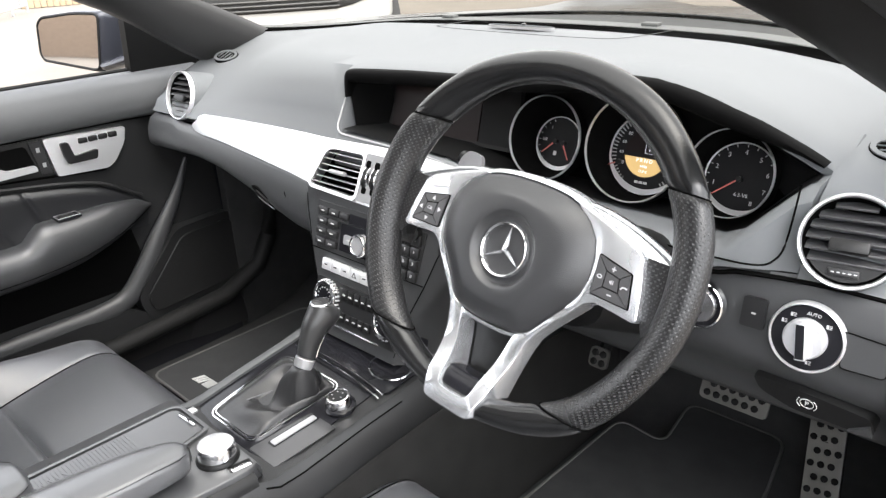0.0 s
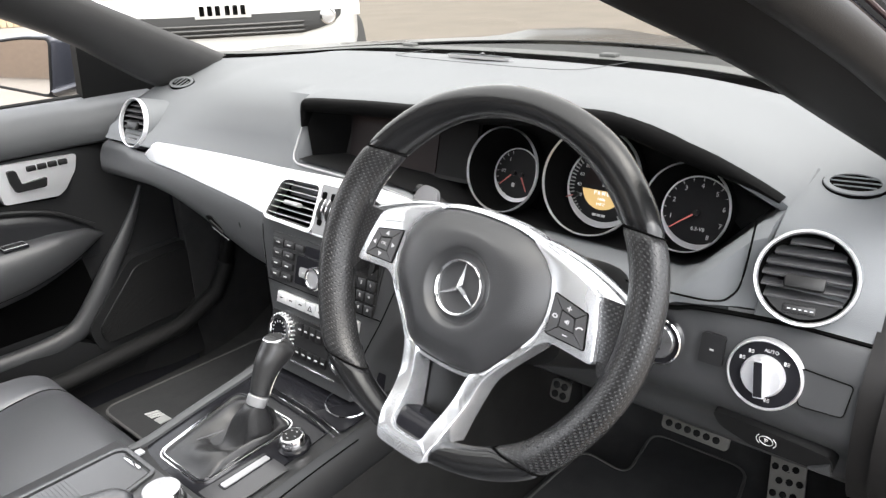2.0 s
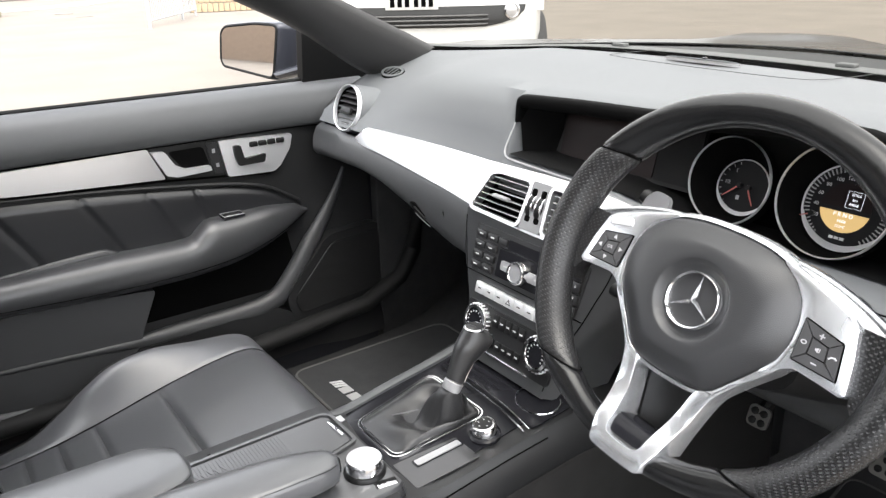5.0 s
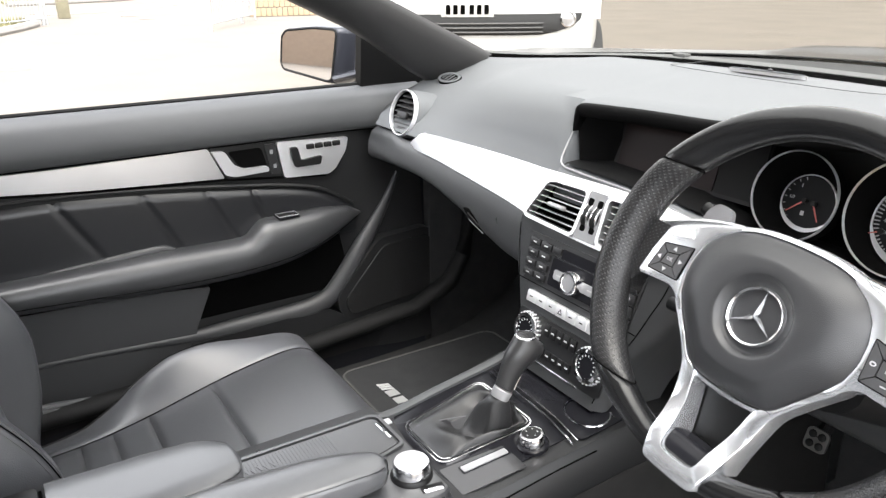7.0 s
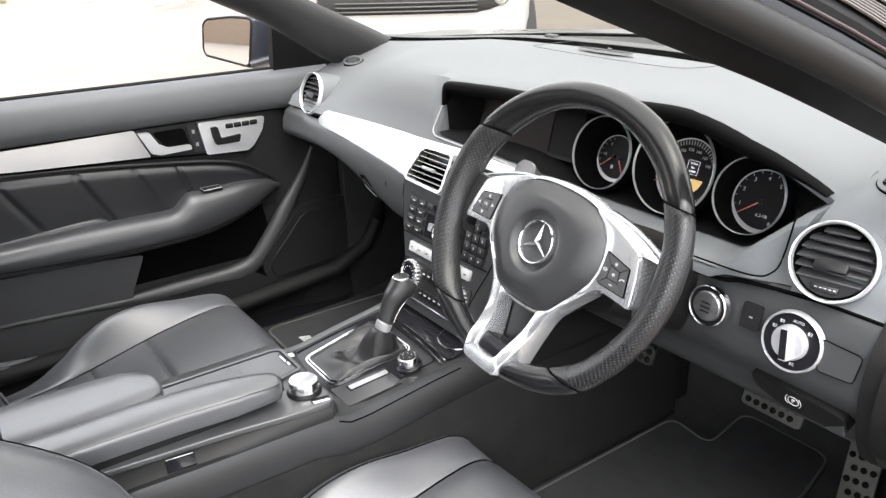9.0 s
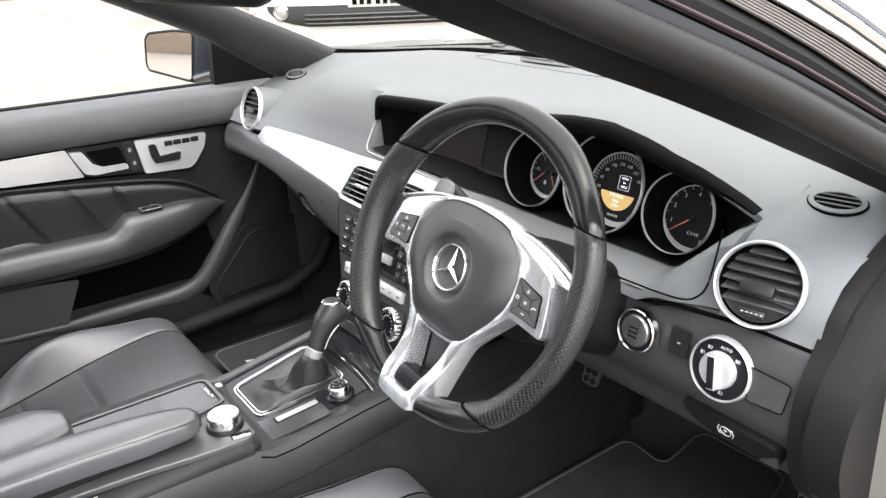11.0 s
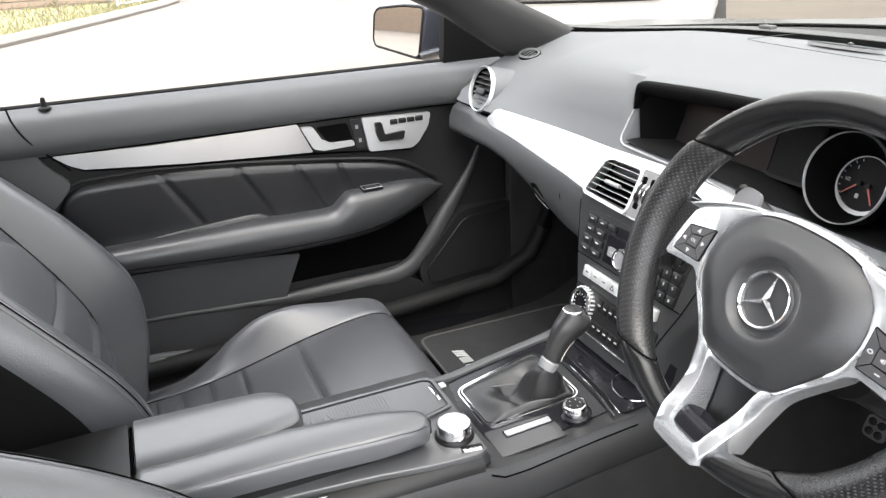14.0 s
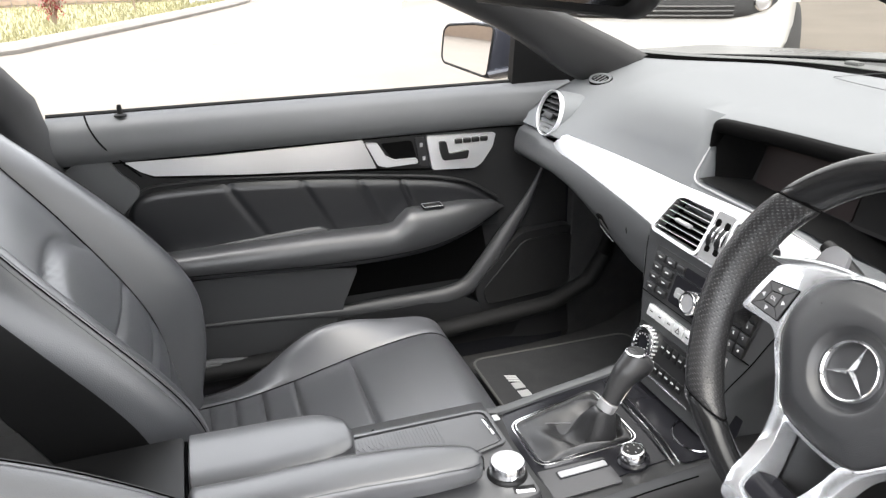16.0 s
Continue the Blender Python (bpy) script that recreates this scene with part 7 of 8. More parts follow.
part("mirror_glass", prism(grown(o, -0.01), 0.006, 0.0068, mrv), DARK_REFLECTION, rv, "mirror glass in the dark tone of its reflection")
part("mirror_stem", tube([mrv @ Vector((0, 0.01, -0.03)), (0.0, -0.02, 1.2), (0.0, 0.0, 1.26)], 0.014, 10), PLASTIC, rv)


# ---- body shell ----
def pillar_row(t, s, c):
    """A ring round the front pillar at t, from foot (0) to roof (1)."""
    y = lerp(0.40, -0.38, t)
    x = glide([(-0.6, 0.45), (-0.4, 0.47), (-0.28, 0.488), (-0.09, 0.535), (0.1, 0.585), (0.36, 0.625), (0.5, 0.645)], y)
    z = glide([(-0.5, 1.27), (-0.28, 1.205), (-0.09, 1.136), (0.1, 1.056), (0.36, 0.943), (0.5, 0.87)], y)
    up = Vector((0, 0.4, 0.917))
    w = lerp(0.056, 0.045, t)
    pts = [(-0.012, -1.0), (-0.03, -0.7), (-0.036, 0.0), (-0.03, 0.6), (-0.014, 1.0), (0.02, 1.05), (0.035, 0.3), (0.03, -0.8), (0.01, -1.05)]
    low, high = lerp(1.08, 0.62, smooth(0.1, 0.38, t)), lerp(0.62, 0.78, smooth(0.1, 0.6, t))
    pts = [(d, q * (low if q < 0 else high)) for d, q in pts]
    return [Vector((s * (x + d - 0.03 * q), y, z)) + up * w * q for d, q in pts]


# the same lining in the paler tone of the lit passenger's side
LINING = material("pillar_lining", (0.04, 0.0396, 0.04), 0.5, grain=0.3, scale=700, kind="cells", spec=0.3)
rows = [pillar_row(t, -1, 0) for t in spread(-0.12, 1.0, 16)]
solo("windscreen_pillar", loft(rows, closed=True, caps=True), LINING, "grey-lined windscreen pillar", "pillar", "windscreen pillars", "structure", 60)


def near_edge(y):
    """Lower edge of the driver's pillar."""
    return Vector((glide([(-0.5, 0.43), (-0.28, 0.472), (-0.1, 0.515), (0.05, 0.549), (0.2, 0.579), (0.3, 0.601), (0.45, 0.635)], y), y, glide([(-0.5, 1.245), (-0.28, 1.178), (-0.1, 1.104), (0.05, 1.047), (0.2, 0.982), (0.3, 0.937), (0.45, 0.868)], y)))


ACROSS = Vector((0.0, 0.1, 0.031))
ALONG = Vector((0.22, 1, -0.44)).normalized()
OUT = ALONG.cross(ACROSS).normalized()
if OUT.x < 0:
    OUT = -OUT
rows = []
for y in spread(-0.5, 0.42, 30):
    e = near_edge(y)
    rows.append([e + ACROSS * a + OUT * b for a, b in ((0.02, -0.006), (0.0, 0.0), (-0.01, 0.012), (-0.012, 0.03), (0.005, 0.044), (0.04, 0.05), (0.3, 0.046), (0.5, 0.044), (0.55, 0.02), (0.4, -0.015), (0.12, -0.018))])
solo("windscreen_pillar", loft(rows, closed=True, caps=True), SHADED_LINING, "windscreen pillar lined in a shaded brown-black tone beside the open door", "pillar", "windscreen pillars", "structure", 60)
# soft seal, painted frame, ribbed rubber and bright edge outside the driver's pillar
RED_REFLECTION = material("red_reflection_line", (0.0242, 0.0099, 0.0121), 0.4)
STRIP = material("grey_seal_rubber", (0.0748, 0.066, 0.0594), 0.5, grain=0.2, scale=500)
PILLAR_Y = spread(-0.55, 0.4, 20)


def beside(y, a0, a1, b):
    """A place outside the pillar: a0 + a1 * y tenths of a metre across it, b proud of it."""
    return near_edge(y) + ACROSS * (a0 + a1 * y) + OUT * b


def sash(*edge):
    """A band along the pillar through the given profile of (a0, a1, b)."""
    return loft([[beside(y, *e) for e in edge] for y in PILLAR_Y], closed=True, caps=True)


part("door_seal", tube([beside(y, 0.13, -0.45, 0.054) for y in PILLAR_Y], 0.0138, 14), ROLL, None, kind="structure")
part("pillar_skin", sash((0.2, -0.5, 0.04), (0.22, -0.5, 0.052), (0.3, -0.52, 0.056), (0.46, -0.54, 0.056), (0.49, -0.545, 0.052), (0.49, -0.545, 0.035), (0.2, -0.5, 0.03)), GLOSS, None, kind="structure")
# dark red line: a reflection in the pillar's paint, put into colour
part("pillar_edge", tube([beside(y, 0.508, -0.545, 0.059) for y in PILLAR_Y], 0.0017, 8), RED_REFLECTION, None, kind="structure")
part("outer_seal", sash((0.5, -0.545, 0.03), (0.515, -0.545, 0.053), (0.64, -0.7, 0.058), (0.745, -0.9, 0.056), (0.745, -0.9, 0.03)), RUBBER, None, kind="structure")
for k in range(6):
    t = (k + 0.5) / 6
    part("seal_rib", tube([beside(y, lerp(0.755, 0.946, t), lerp(-0.9, -0.62, t), 0.059) for y in PILLAR_Y], 0.0013, 6), STRIP, None, kind="structure")
part("bright_strip", sash((0.965, -0.65, 0.03), (0.968, -0.65, 0.058), (0.98, -0.68, 0.0625), (1.06, -0.8, 0.064), (1.13, -0.92, 0.062), (1.14, -0.92, 0.03)), CHROME, None, kind="structure")
part("outer_seal", tube([beside(y, 1.16, -0.95, 0.058) for y in PILLAR_Y], 0.0035, 8), RUBBER, None, kind="structure")
part("bright_strip", tube([beside(y, 1.25, -1.04, 0.058) for y in PILLAR_Y], 0.005, 8), CHROME, None, kind="structure")
part("outer_frame", tube([beside(y, 1.34, -1.1, 0.056) for y in PILLAR_Y], 0.005, 8), PAINT, None, kind="structure")
part("pillar_outer", sash((0.26, -0.5, 0.046), (1.3, -1.08, 0.056), (1.3, -1.08, 0.02), (0.26, -0.5, 0.02)), RUBBER, None, kind="structure")

rows = []
for i in range(25):
    x = -0.64 + 1.28 * i / 24
    rows.append([(x * lerp(1.03, 0.8, t), lerp(ws_base(x) + 0.035, -0.33 - 0.1 * x * x, t), lerp(0.945, 1.29, t) + 0.04 * math.sin(math.pi * t) - 0.06 * t * x * x) for t in spread(0, 1, 12)])
ws = solo("windscreen", loft(rows), WINDSCREEN, "curved tinted windscreen", "windscreen", kind="structure", angle=80)
ws.visible_shadow = False
if ws.data.polygons[100].normal.z > 0:
    ws.data.flip_normals()  # the front of the pane looks into the cabin
rows = [[(x, y, 1.30 - 0.05 * (x / 0.5) ** 2 - 0.04 * smooth(-0.7, -1.5, y) - 0.02 * smooth(-0.6, -0.3, y)) for x in spread(-0.5, 0.5, 12)] for y in spread(-1.4, -0.33, 12)]
solo("headliner", loft(rows), HEADLINER, "fabric headliner out of view, pale to bounce light", "ceiling", kind="structure", angle=80)
rows = [[(x, y, 1.33 - 0.05 * (x / 0.5) ** 2 - 0.04 * smooth(-0.7, -1.5, y) - 0.02 * smooth(-0.6, -0.3, y)) for x in spread(-0.53, 0.53, 12)] for y in spread(-1.43, -0.31, 12)]
solo("roof", loft(rows), PAINT, "dark painted car roof", "roof", kind="structure", angle=80)
for s in (-1, 1):
    part("roof_rail", tube([(s * 0.49, y, 1.255 - 0.04 * smooth(-0.7, -1.5, y)) for y in spread(-1.4, -0.33, 10)], 0.03, 10), HEADLINER, None, kind="structure")
# rear pillar beside the passenger, rear side panels
solo("middle_pillar", tube([(-0.7, -0.74, 0.3), (-0.7, -0.735, 0.8), (-0.695, -0.75, 0.92), (-0.6, -0.86, 1.12), (-0.5, -0.96, 1.25)], [0.06, 0.055, 0.05, 0.045, 0.045], 12, flat=0.6, up=(1, 0, 0)), LOWER, "dark lined pillar behind the passenger's door", "pillar", kind="structure")
part("rear_side_panel", prism(rounded([(-1.6, 0.3), (-0.8, 0.3), (-0.8, 0.87), (-1.6, 0.87)], 0.02), -0.74, -0.68, rot, 0.01), DOORV, None, kind="structure")
part("rear_side_panel", prism(rounded([(-1.6, 0.3), (-0.9, 0.3), (-0.9, 0.87), (-1.6, 0.87)], 0.02), 0.68, 0.74, rot, 0.01), DOORV, None, kind="structure")
part("rear_bulkhead", block(-0.72, 0.72, -1.65, -1.55, 0.3, 0.92, 0.03), DOORV, None, kind="structure")
# hinge pillar and sill of the open driver's door
part("hinge_pillar", prism(rounded([(0.2, 0.3), (0.48, 0.3), (0.46, 0.93), (0.36, 0.935), (0.25, 0.885), (0.215, 0.8), (0.23, 0.66), (0.25, 0.6)], 0.015), 0.655, 0.72, rot, 0.008), material("painted_door_frame", (0.198, 0.187, 0.176), 0.45, vary=0.1), None, kind="structure")
part("end_pad", prism(rounded([(0.44, 0.95), (0.36, 0.936), (0.215, 0.86), (0.16, 0.79), (0.15, 0.74), (0.175, 0.68), (0.22, 0.66), (0.36, 0.74), (0.44, 0.85)], 0.03), 0.638, 0.672, rot, 0.012, 4), END_PAD, dash, "padded cover on the dashboard's end")
part("door_sill", tube([(0.7, -1.0, 0.33), (0.7, 0.3, 0.33)], 0.05, 10, flat=0.7), PAINT, None, kind="structure")

for sx in (-1, 1):
    part("kick_panel", block(sx * 0.662, sx * 0.69, 0.3, 0.74, 0.29, 0.86, 0.004), CARPET, None, kind="structure")

# ---- bonnet, cowl, wipers ----
def bonnet_z(x, y):
    z = curve([(0.66, 0.964), (0.84, 0.964), (1.0, 0.958), (1.3, 0.925), (1.7, 0.84), (1.95, 0.7)], y)
    b = smooth(0.12, 0.17, abs(x)) * (1 - smooth(0.3, 0.36, abs(x)))
    return z + 0.016 * b * smooth(0.9, 1.05, y) * (1 - smooth(1.5, 1.8, y)) - lerp(0.035, 0.1, smooth(0.7, 1.2, y)) * (x / 0.85) ** 2


def bonnet_edge(x):
    return max(0.5, 0.83 - 0.72 * x * x)


rows = [[(x, lerp(bonnet_edge(x), 1.95, t), bonnet_z(x, lerp(bonnet_edge(x), 1.95, t))) for x in spread(-0.84, 0.84, 56)] for t in spread(0, 1, 34)]
solo("bonnet", loft(rows), BONNET, "dark metallic bonnet with two raised power bulges", "car bonnet", kind="structure", angle=60)
part("bonnet_lip", tube([(x, bonnet_edge(x) - 0.002, bonnet_z(x, bonnet_edge(x)) - 0.0005) for x in spread(-0.8, 0.8, 30)], 0.0018, 6), COWL, None, kind="structure")
part("cowl_strip", loft([[(x, ws_base(x) + d, glass_foot(x) + h) for d, h in ((0.045, -0.01), (0.046, 0.001), (0.07, 0.002), (0.09, 0.001), (0.091, -0.01))] for x in spread(-0.68, 0.68, 26)]), COWL_PALE, None, "pale grey strip under the windscreen", kind="structure")
part("cowl", loft([[(x, lerp(ws_base(x) + 0.09, bonnet_edge(x) - 0.003, t), lerp(glass_foot(x) - 0.001, bonnet_z(x, bonnet_edge(x)) - 0.006, t)) for t in spread(0, 1, 4)] for x in spread(-0.8, 0.8, 30)]), COWL, None, "grey cowl", kind="structure")
for x in (-0.27, 0.13):
    part("washer_jet", moved(block(-0.014, 0.014, -0.008, 0.008, 0, 0.006, 0.002), Matrix.Translation((x, ws_base(x) + 0.068, glass_foot(x) + 0.001))), COWL_PALE, None, kind="structure")
part("front_wing", loft([[(-0.84, y, bonnet_z(-0.84, y)), (-0.88, y, bonnet_z(-0.84, y) - 0.06), (-0.9, y, 0.5), (-0.88, y, 0.25)] for y in spread(0.36, 1.9, 12)]), PAINT, None, kind="structure")
part("front_wing", loft([[(0.84, y, bonnet_z(0.84, y)), (0.88, y, bonnet_z(0.84, y) - 0.06), (0.9, y, 0.5), (0.88, y, 0.25)] for y in spread(0.5, 1.9, 12)]), PAINT, None, kind="structure")
part("nose", loft([[(x, 1.95 - 0.1 * (x / 0.85) ** 2, z) for z in (0.2, 0.45, bonnet_z(x, 1.95))] for x in spread(-0.88, 0.88, 12)]), PAINT, None, kind="structure")
# ---- the rest of the car's plain outer shell ----
def flank(y):
    """(half width, height of the shoulder) of the body at y."""
    return curve([(-2.6, 0.74), (-2.3, 0.84), (-1.6, 0.885), (0.4, 0.885), (1.9, 0.87)], y), curve([(-2.6, 0.9), (-2.3, 0.95), (-1.5, 0.93), (-0.8, 0.885), (0.4, 0.86)], y)


def wheel_gap(y, c):
    return 0.33 + math.sqrt(max(0.0, 0.36 ** 2 - (y - c) ** 2)) if abs(y - c) < 0.36 else 0.2


for d in (-1, 1):
    rows = []
    for y in spread(-2.6, -0.62 if d > 0 else -0.98, 30):
        w, z = flank(y)
        low = max(0.2, wheel_gap(y, -1.55))
        rows.append([(d * (w - 0.13), y, z + 0.01), (d * (w - 0.05), y, z), (d * w, y, z - 0.08), (d * (w + 0.005), y, lerp(low, z, 0.5)), (d * w, y, low)])
    part("rear_quarter", loft(rows), PAINT, None, kind="structure", angle=60)
rows = []
for y in spread(-2.62, -1.55, 14):
    w, z = flank(y)
    rows.append([(x * (w - 0.13), y, z + 0.01 + 0.03 * (1 - x * x)) for x in spread(-1, 1, 10)])
part("boot_lid", loft(rows), PAINT, None, kind="structure", angle=60)
part("tail", loft([[(x * 0.74, -2.62 - 0.06 * (1 - x * x), z) for x in spread(-1, 1, 10)] for z in (0.25, 0.55, 0.8, 0.93)]), PAINT, None, kind="structure", angle=60)
rows = [[(x * lerp(0.62, 0.52, t), lerp(-1.95, -1.4, t), lerp(0.965, 1.275, t) + 0.03 * math.sin(math.pi * t) - 0.04 * x * x) for x in spread(-1, 1, 10)] for t in spread(0, 1, 8)]
part("rear_window", loft(rows), WINDSCREEN, None, kind="structure", angle=80)
for d in (-1, 1):
    part("rear_pillar", tube([(d * 0.54, -1.3, 1.25), (d * 0.6, -1.6, 1.14), (d * 0.68, -2.0, 0.96)], [0.035, 0.05, 0.06], 10, flat=0.6), PAINT, None, kind="structure")
    for y in (1.22, -1.55):
        m = Matrix.Translation((d * 0.79, y, 0.32)) @ Vector((d, 0, 0)).to_track_quat("Z", "Y").to_matrix().to_4x4()
        part("road_tyre", lathe([(0.22, -0.11), (0.3, -0.11), (0.32, -0.07), (0.32, 0.07), (0.3, 0.11), (0.22, 0.11)], m, 36), TYRE, None, kind="structure")
        part("road_rim", lathe([(0.225, 0.09), (0.21, 0.07), (0.06, 0.085), (0, 0.09)], m, 30), SILVER, None, kind="structure")

# ---- yard and street ----
ASPHALT = material("pale_worn_concrete", (0.176, 0.1573, 0.1353), 0.9, grain=0.6, scale=60, vary=0.22, blotch=0.9, spec=0.1)
GRASS = material("dry_grass", (0.1936, 0.1804, 0.0924), 0.9, grain=0.8, scale=30, vary=0.4, blotch=1.5)
CONCRETE = material("grey_concrete", (0.22, 0.2068, 0.1892), 0.85, grain=0.5, scale=40, vary=0.15)
BRICKWALL = material("brown_brick", (0.22, 0.165, 0.121), 0.85, grain=0.4, scale=40, vary=0.3, blotch=8)
TAN = material("tan_wall_block", (0.36, 0.27, 0.17), 0.85, grain=0.4, scale=40, vary=0.25, blotch=8)
METAL = material("pale_fence_metal", (0.374, 0.374, 0.3696), 0.5, 0.2, vary=0.08)
bm = bmesh.new()
bmesh.ops.create_grid(bm, x_segments=60, y_segments=60, size=200)
solo("ground", bm, ASPHALT, "pale worn concrete yard and street", "ground", kind="structure")

kerb_line = [(-6.6, -6.4), (-9.8, -2.5), (-12.0, -1.4), (-13.9, -0.5), (-16.2, 0.5), (-17.4, 0.9)]
part("kerb", tube([(x, y, 0.05) for x, y in kerb_line], 0.1, 8, flat=0.9), CONCRETE, None, "grey concrete kerb", kind="structure")
solo("lawn", prism([(-9.8, -2.5), (-13.9, -0.5), (-17.4, 0.9), (-24, 0), (-22, -7), (-9, -8.5), (-6.6, -6.4)], -0.05, 0.09), GRASS, "dry yellow-green lawn behind the kerb", "grass", kind="structure")
rng = random.Random(4)
bm = bmesh.new()
for _ in range(5000):
    x = -9.5 - 9 * rng.random()
    y = line([(-17.4, 0.9), (-13.9, -0.5), (-9.8, -2.5)], x) - 0.15 - 5 * rng.random() ** 1.6
    h, a, w = rng.uniform(0.04, 0.12), rng.uniform(0, 6.28), 0.012
    v = [bm.verts.new(p) for p in ((x - w * math.cos(a), y - w * math.sin(a), 0.085), (x + w * math.cos(a), y + w * math.sin(a), 0.085), (x + rng.uniform(-0.04, 0.04), y + rng.uniform(-0.04, 0.04), 0.085 + h))]
    bm.faces.new(v)
solo("grass", bm, GRASS, "short dry grass blades", "grass", kind="stuff")


def fence(a, b, h, label):
    a, b = Vector((*a, 0)), Vector((*b, 0))
    t = thing("fence", label, "fence", a, "metal fences")
    d = (b - a).normalized()
    n = int((b - a).length / 0.11)
    for i in range(n + 1):
        p = a + d * (i * (b - a).length / n)
        post = i % 20 == 0 or i == n
        part("post" if post else "paling", tube([p + Vector((0, 0, 0 if post else 0.12)), p + Vector((0, 0, h + (0.05 if post else 0)))], 0.03 if post else 0.008, 6), METAL, t)
    for z in (0.14, h - 0.06):
        part("rail", tube([a + Vector((0, 0, z)), b + Vector((0, 0, z))], 0.022, 6), METAL, t)


fence((-13.8, 3.5), (-16.6, 5.3), 1.25, "pale slatted metal gate standing open on the yard")
fence((-15.9, -0.3), (-17.8, 1.15), 1.3, "pale slatted metal gate folded back beside the lawn")

# brown retaining walls of single bricks
def brick_wall(x0, y0, x1, y1, h, n, bw, bh, label):
    a, b = Vector((x0, y0, 0)), Vector((x1, y1, 0))
    d = (b - a).normalized()
    q = Vector((-d.y, d.x, 0))
    L = (b - a).length
    w = thing("retaining_wall", label, "wall", a, kind="structure")
    core = axes(a, d, q)
    part("wall_core", moved(block(0, L, -0.1, 0.1, 0, h, 0.01), core), CONCRETE, w)
    me = mesh_of("brick", block(-bw / 2 + 0.008, bw / 2 - 0.008, -0.125, 0.125, 0.008, bh - 0.008, 0.006, 1), TAN if h < 0.45 else BRICKWALL)
    k = 0
    for r in range(int(h / bh)):
        for i in range(int(L / bw)):
            if k >= n:
                return
            ob = new("brick", me)
            ob.matrix_basis = core @ Matrix.Translation(((i + 0.5 + 0.5 * (r % 2)) * bw, 0, r * bh))
            ob.parent, ob.matrix_parent_inverse = w, under(w).inverted()
            k += 1


brick_wall(-17.75, 5.55, -17.0, 9.6, 0.42, 64, 0.13, 0.21, "low tan wall of upright blocks at the street")
brick_wall(-16.85, -7.5, -17.45, -0.4, 0.48, 96, 0.3, 0.12, "low brown brick wall behind the lawn")
for x, y in ((-18.48, 3.35), (-19.9, 3.2)):
    part("iron_plate", lathe([(0.2, 0), (0.2, 0.006), (0, 0.006)], Matrix.Translation((x, y, 0)), 20), material("street_iron", (0.1, 0.09, 0.08), 0.7), None, kind="structure")
part("gutter", prism([(-21.5, 1.6), (-22.3, 3.2), (-23.2, 4.4), (-27.0, 6.7), (-27.6, 5.9), (-24.0, 3.6), (-23.2, 2.6), (-22.4, 1.2)], 0.0, 0.012), CONCRETE, None, "pale concrete gutter across the street", kind="structure")
part("far_kerb", tube([(-27.5, 1.0, 0.05), (-29.3, 4.3, 0.05), (-33.0, 8.0, 0.05), (-38.0, 12.0, 0.05)], 0.1, 8), CONCRETE, None, kind="structure")
solo("far_verge", prism([(-27.6, 1.0), (-29.4, 4.3), (-33.1, 8.0), (-38.1, 12.0), (-41.0, 12.0), (-41.0, 1.0)], -0.02, 0.08), GRASS, "dry grass verge across the street", "grass", kind="structure")
post = thing("timber_post", "weathered timber post at the street", "post", (-20.0, 1.75, 0))
part("shaft", moved(block(-0.13, 0.13, -0.13, 0.13, 0, 1.25, 0.02), Matrix.Translation((-20.0, 1.75, 0))), material("weathered_timber", (0.2, 0.18, 0.12), 0.8, grain=0.5, scale=60, vary=0.3), post)
part("cap", moved(block(-0.15, 0.15, -0.15, 0.15, 1.25, 1.3, 0.015), Matrix.Translation((-20.0, 1.75, 0))), CONCRETE, post)


def shrub(name, label, x, y, h, spread_, leaves, leaf_mat, seed):
    """A small bush: bent stems from the ground and many single leaves."""
    t = thing(name, label, "shrub", (x, y, 0.08))
    r = random.Random(seed)
    bm = bmesh.new()
    for i in range(9):
        a, q = r.uniform(0, 6.28), r.uniform(0.4, 1.0) * spread_
        path = [Vector((x, y, 0.06)), Vector((x + 0.35 * q * math.cos(a), y + 0.35 * q * math.sin(a), 0.08 + h * 0.5)), Vector((x + q * math.cos(a), y + q * math.sin(a), 0.08 + h * r.uniform(0.75, 1.0)))]
        part("stem", tube(spline(path, 4), [0.012 * (1 - 0.07 * k) for k in range(9)], 5), BRICKWALL, t)
        pts = spline(path, 8)
        for k in range(leaves // 9):
            p = pts[r.randrange(5, len(pts))] + Vector((r.gauss(0, 0.05), r.gauss(0, 0.05), r.gauss(0, 0.04)))
            d = Vector((r.gauss(0, 1), r.gauss(0, 1), r.gauss(0.4, 0.8))).normalized()
            w = d.cross(Vector((0, 0, 1))).normalized() * 0.014
            n = r.uniform(0.05, 0.09)
            bm.faces.new([bm.verts.new(v) for v in (p, p + d * n * 0.5 + w, p + d * n, p + d * n * 0.5 - w)])
    part("leaves", bm, leaf_mat, t)


shrub("shrub", "small red-leaved shrub at the kerb of the lawn", -12.4, -2.35, 0.6, 0.3, 450, material("red_leaf", (0.22, 0.035, 0.03), 0.5, vary=0.3), 3)
shrub("sapling", "thin green sapling on the lawn", -14.5, -1.3, 0.75, 0.14, 150, material("green_leaf", (0.08, 0.11, 0.03), 0.5, vary=0.3), 5)
# added out of view to darken the bonnet's reflection and shade the dashboard
yw = thing("yard_building", "tall brown brick block added out of view at the end of the yard", "building", (-14, 34, 0), kind="structure")
part("wall_face", moved(block(0, 60, -0.15, 4, 0, 8.5, 0.02), axes((-22, 32, 0), (0.95, 0.3, 0), (-0.3, 0.95, 0))), BRICKWALL, yw)
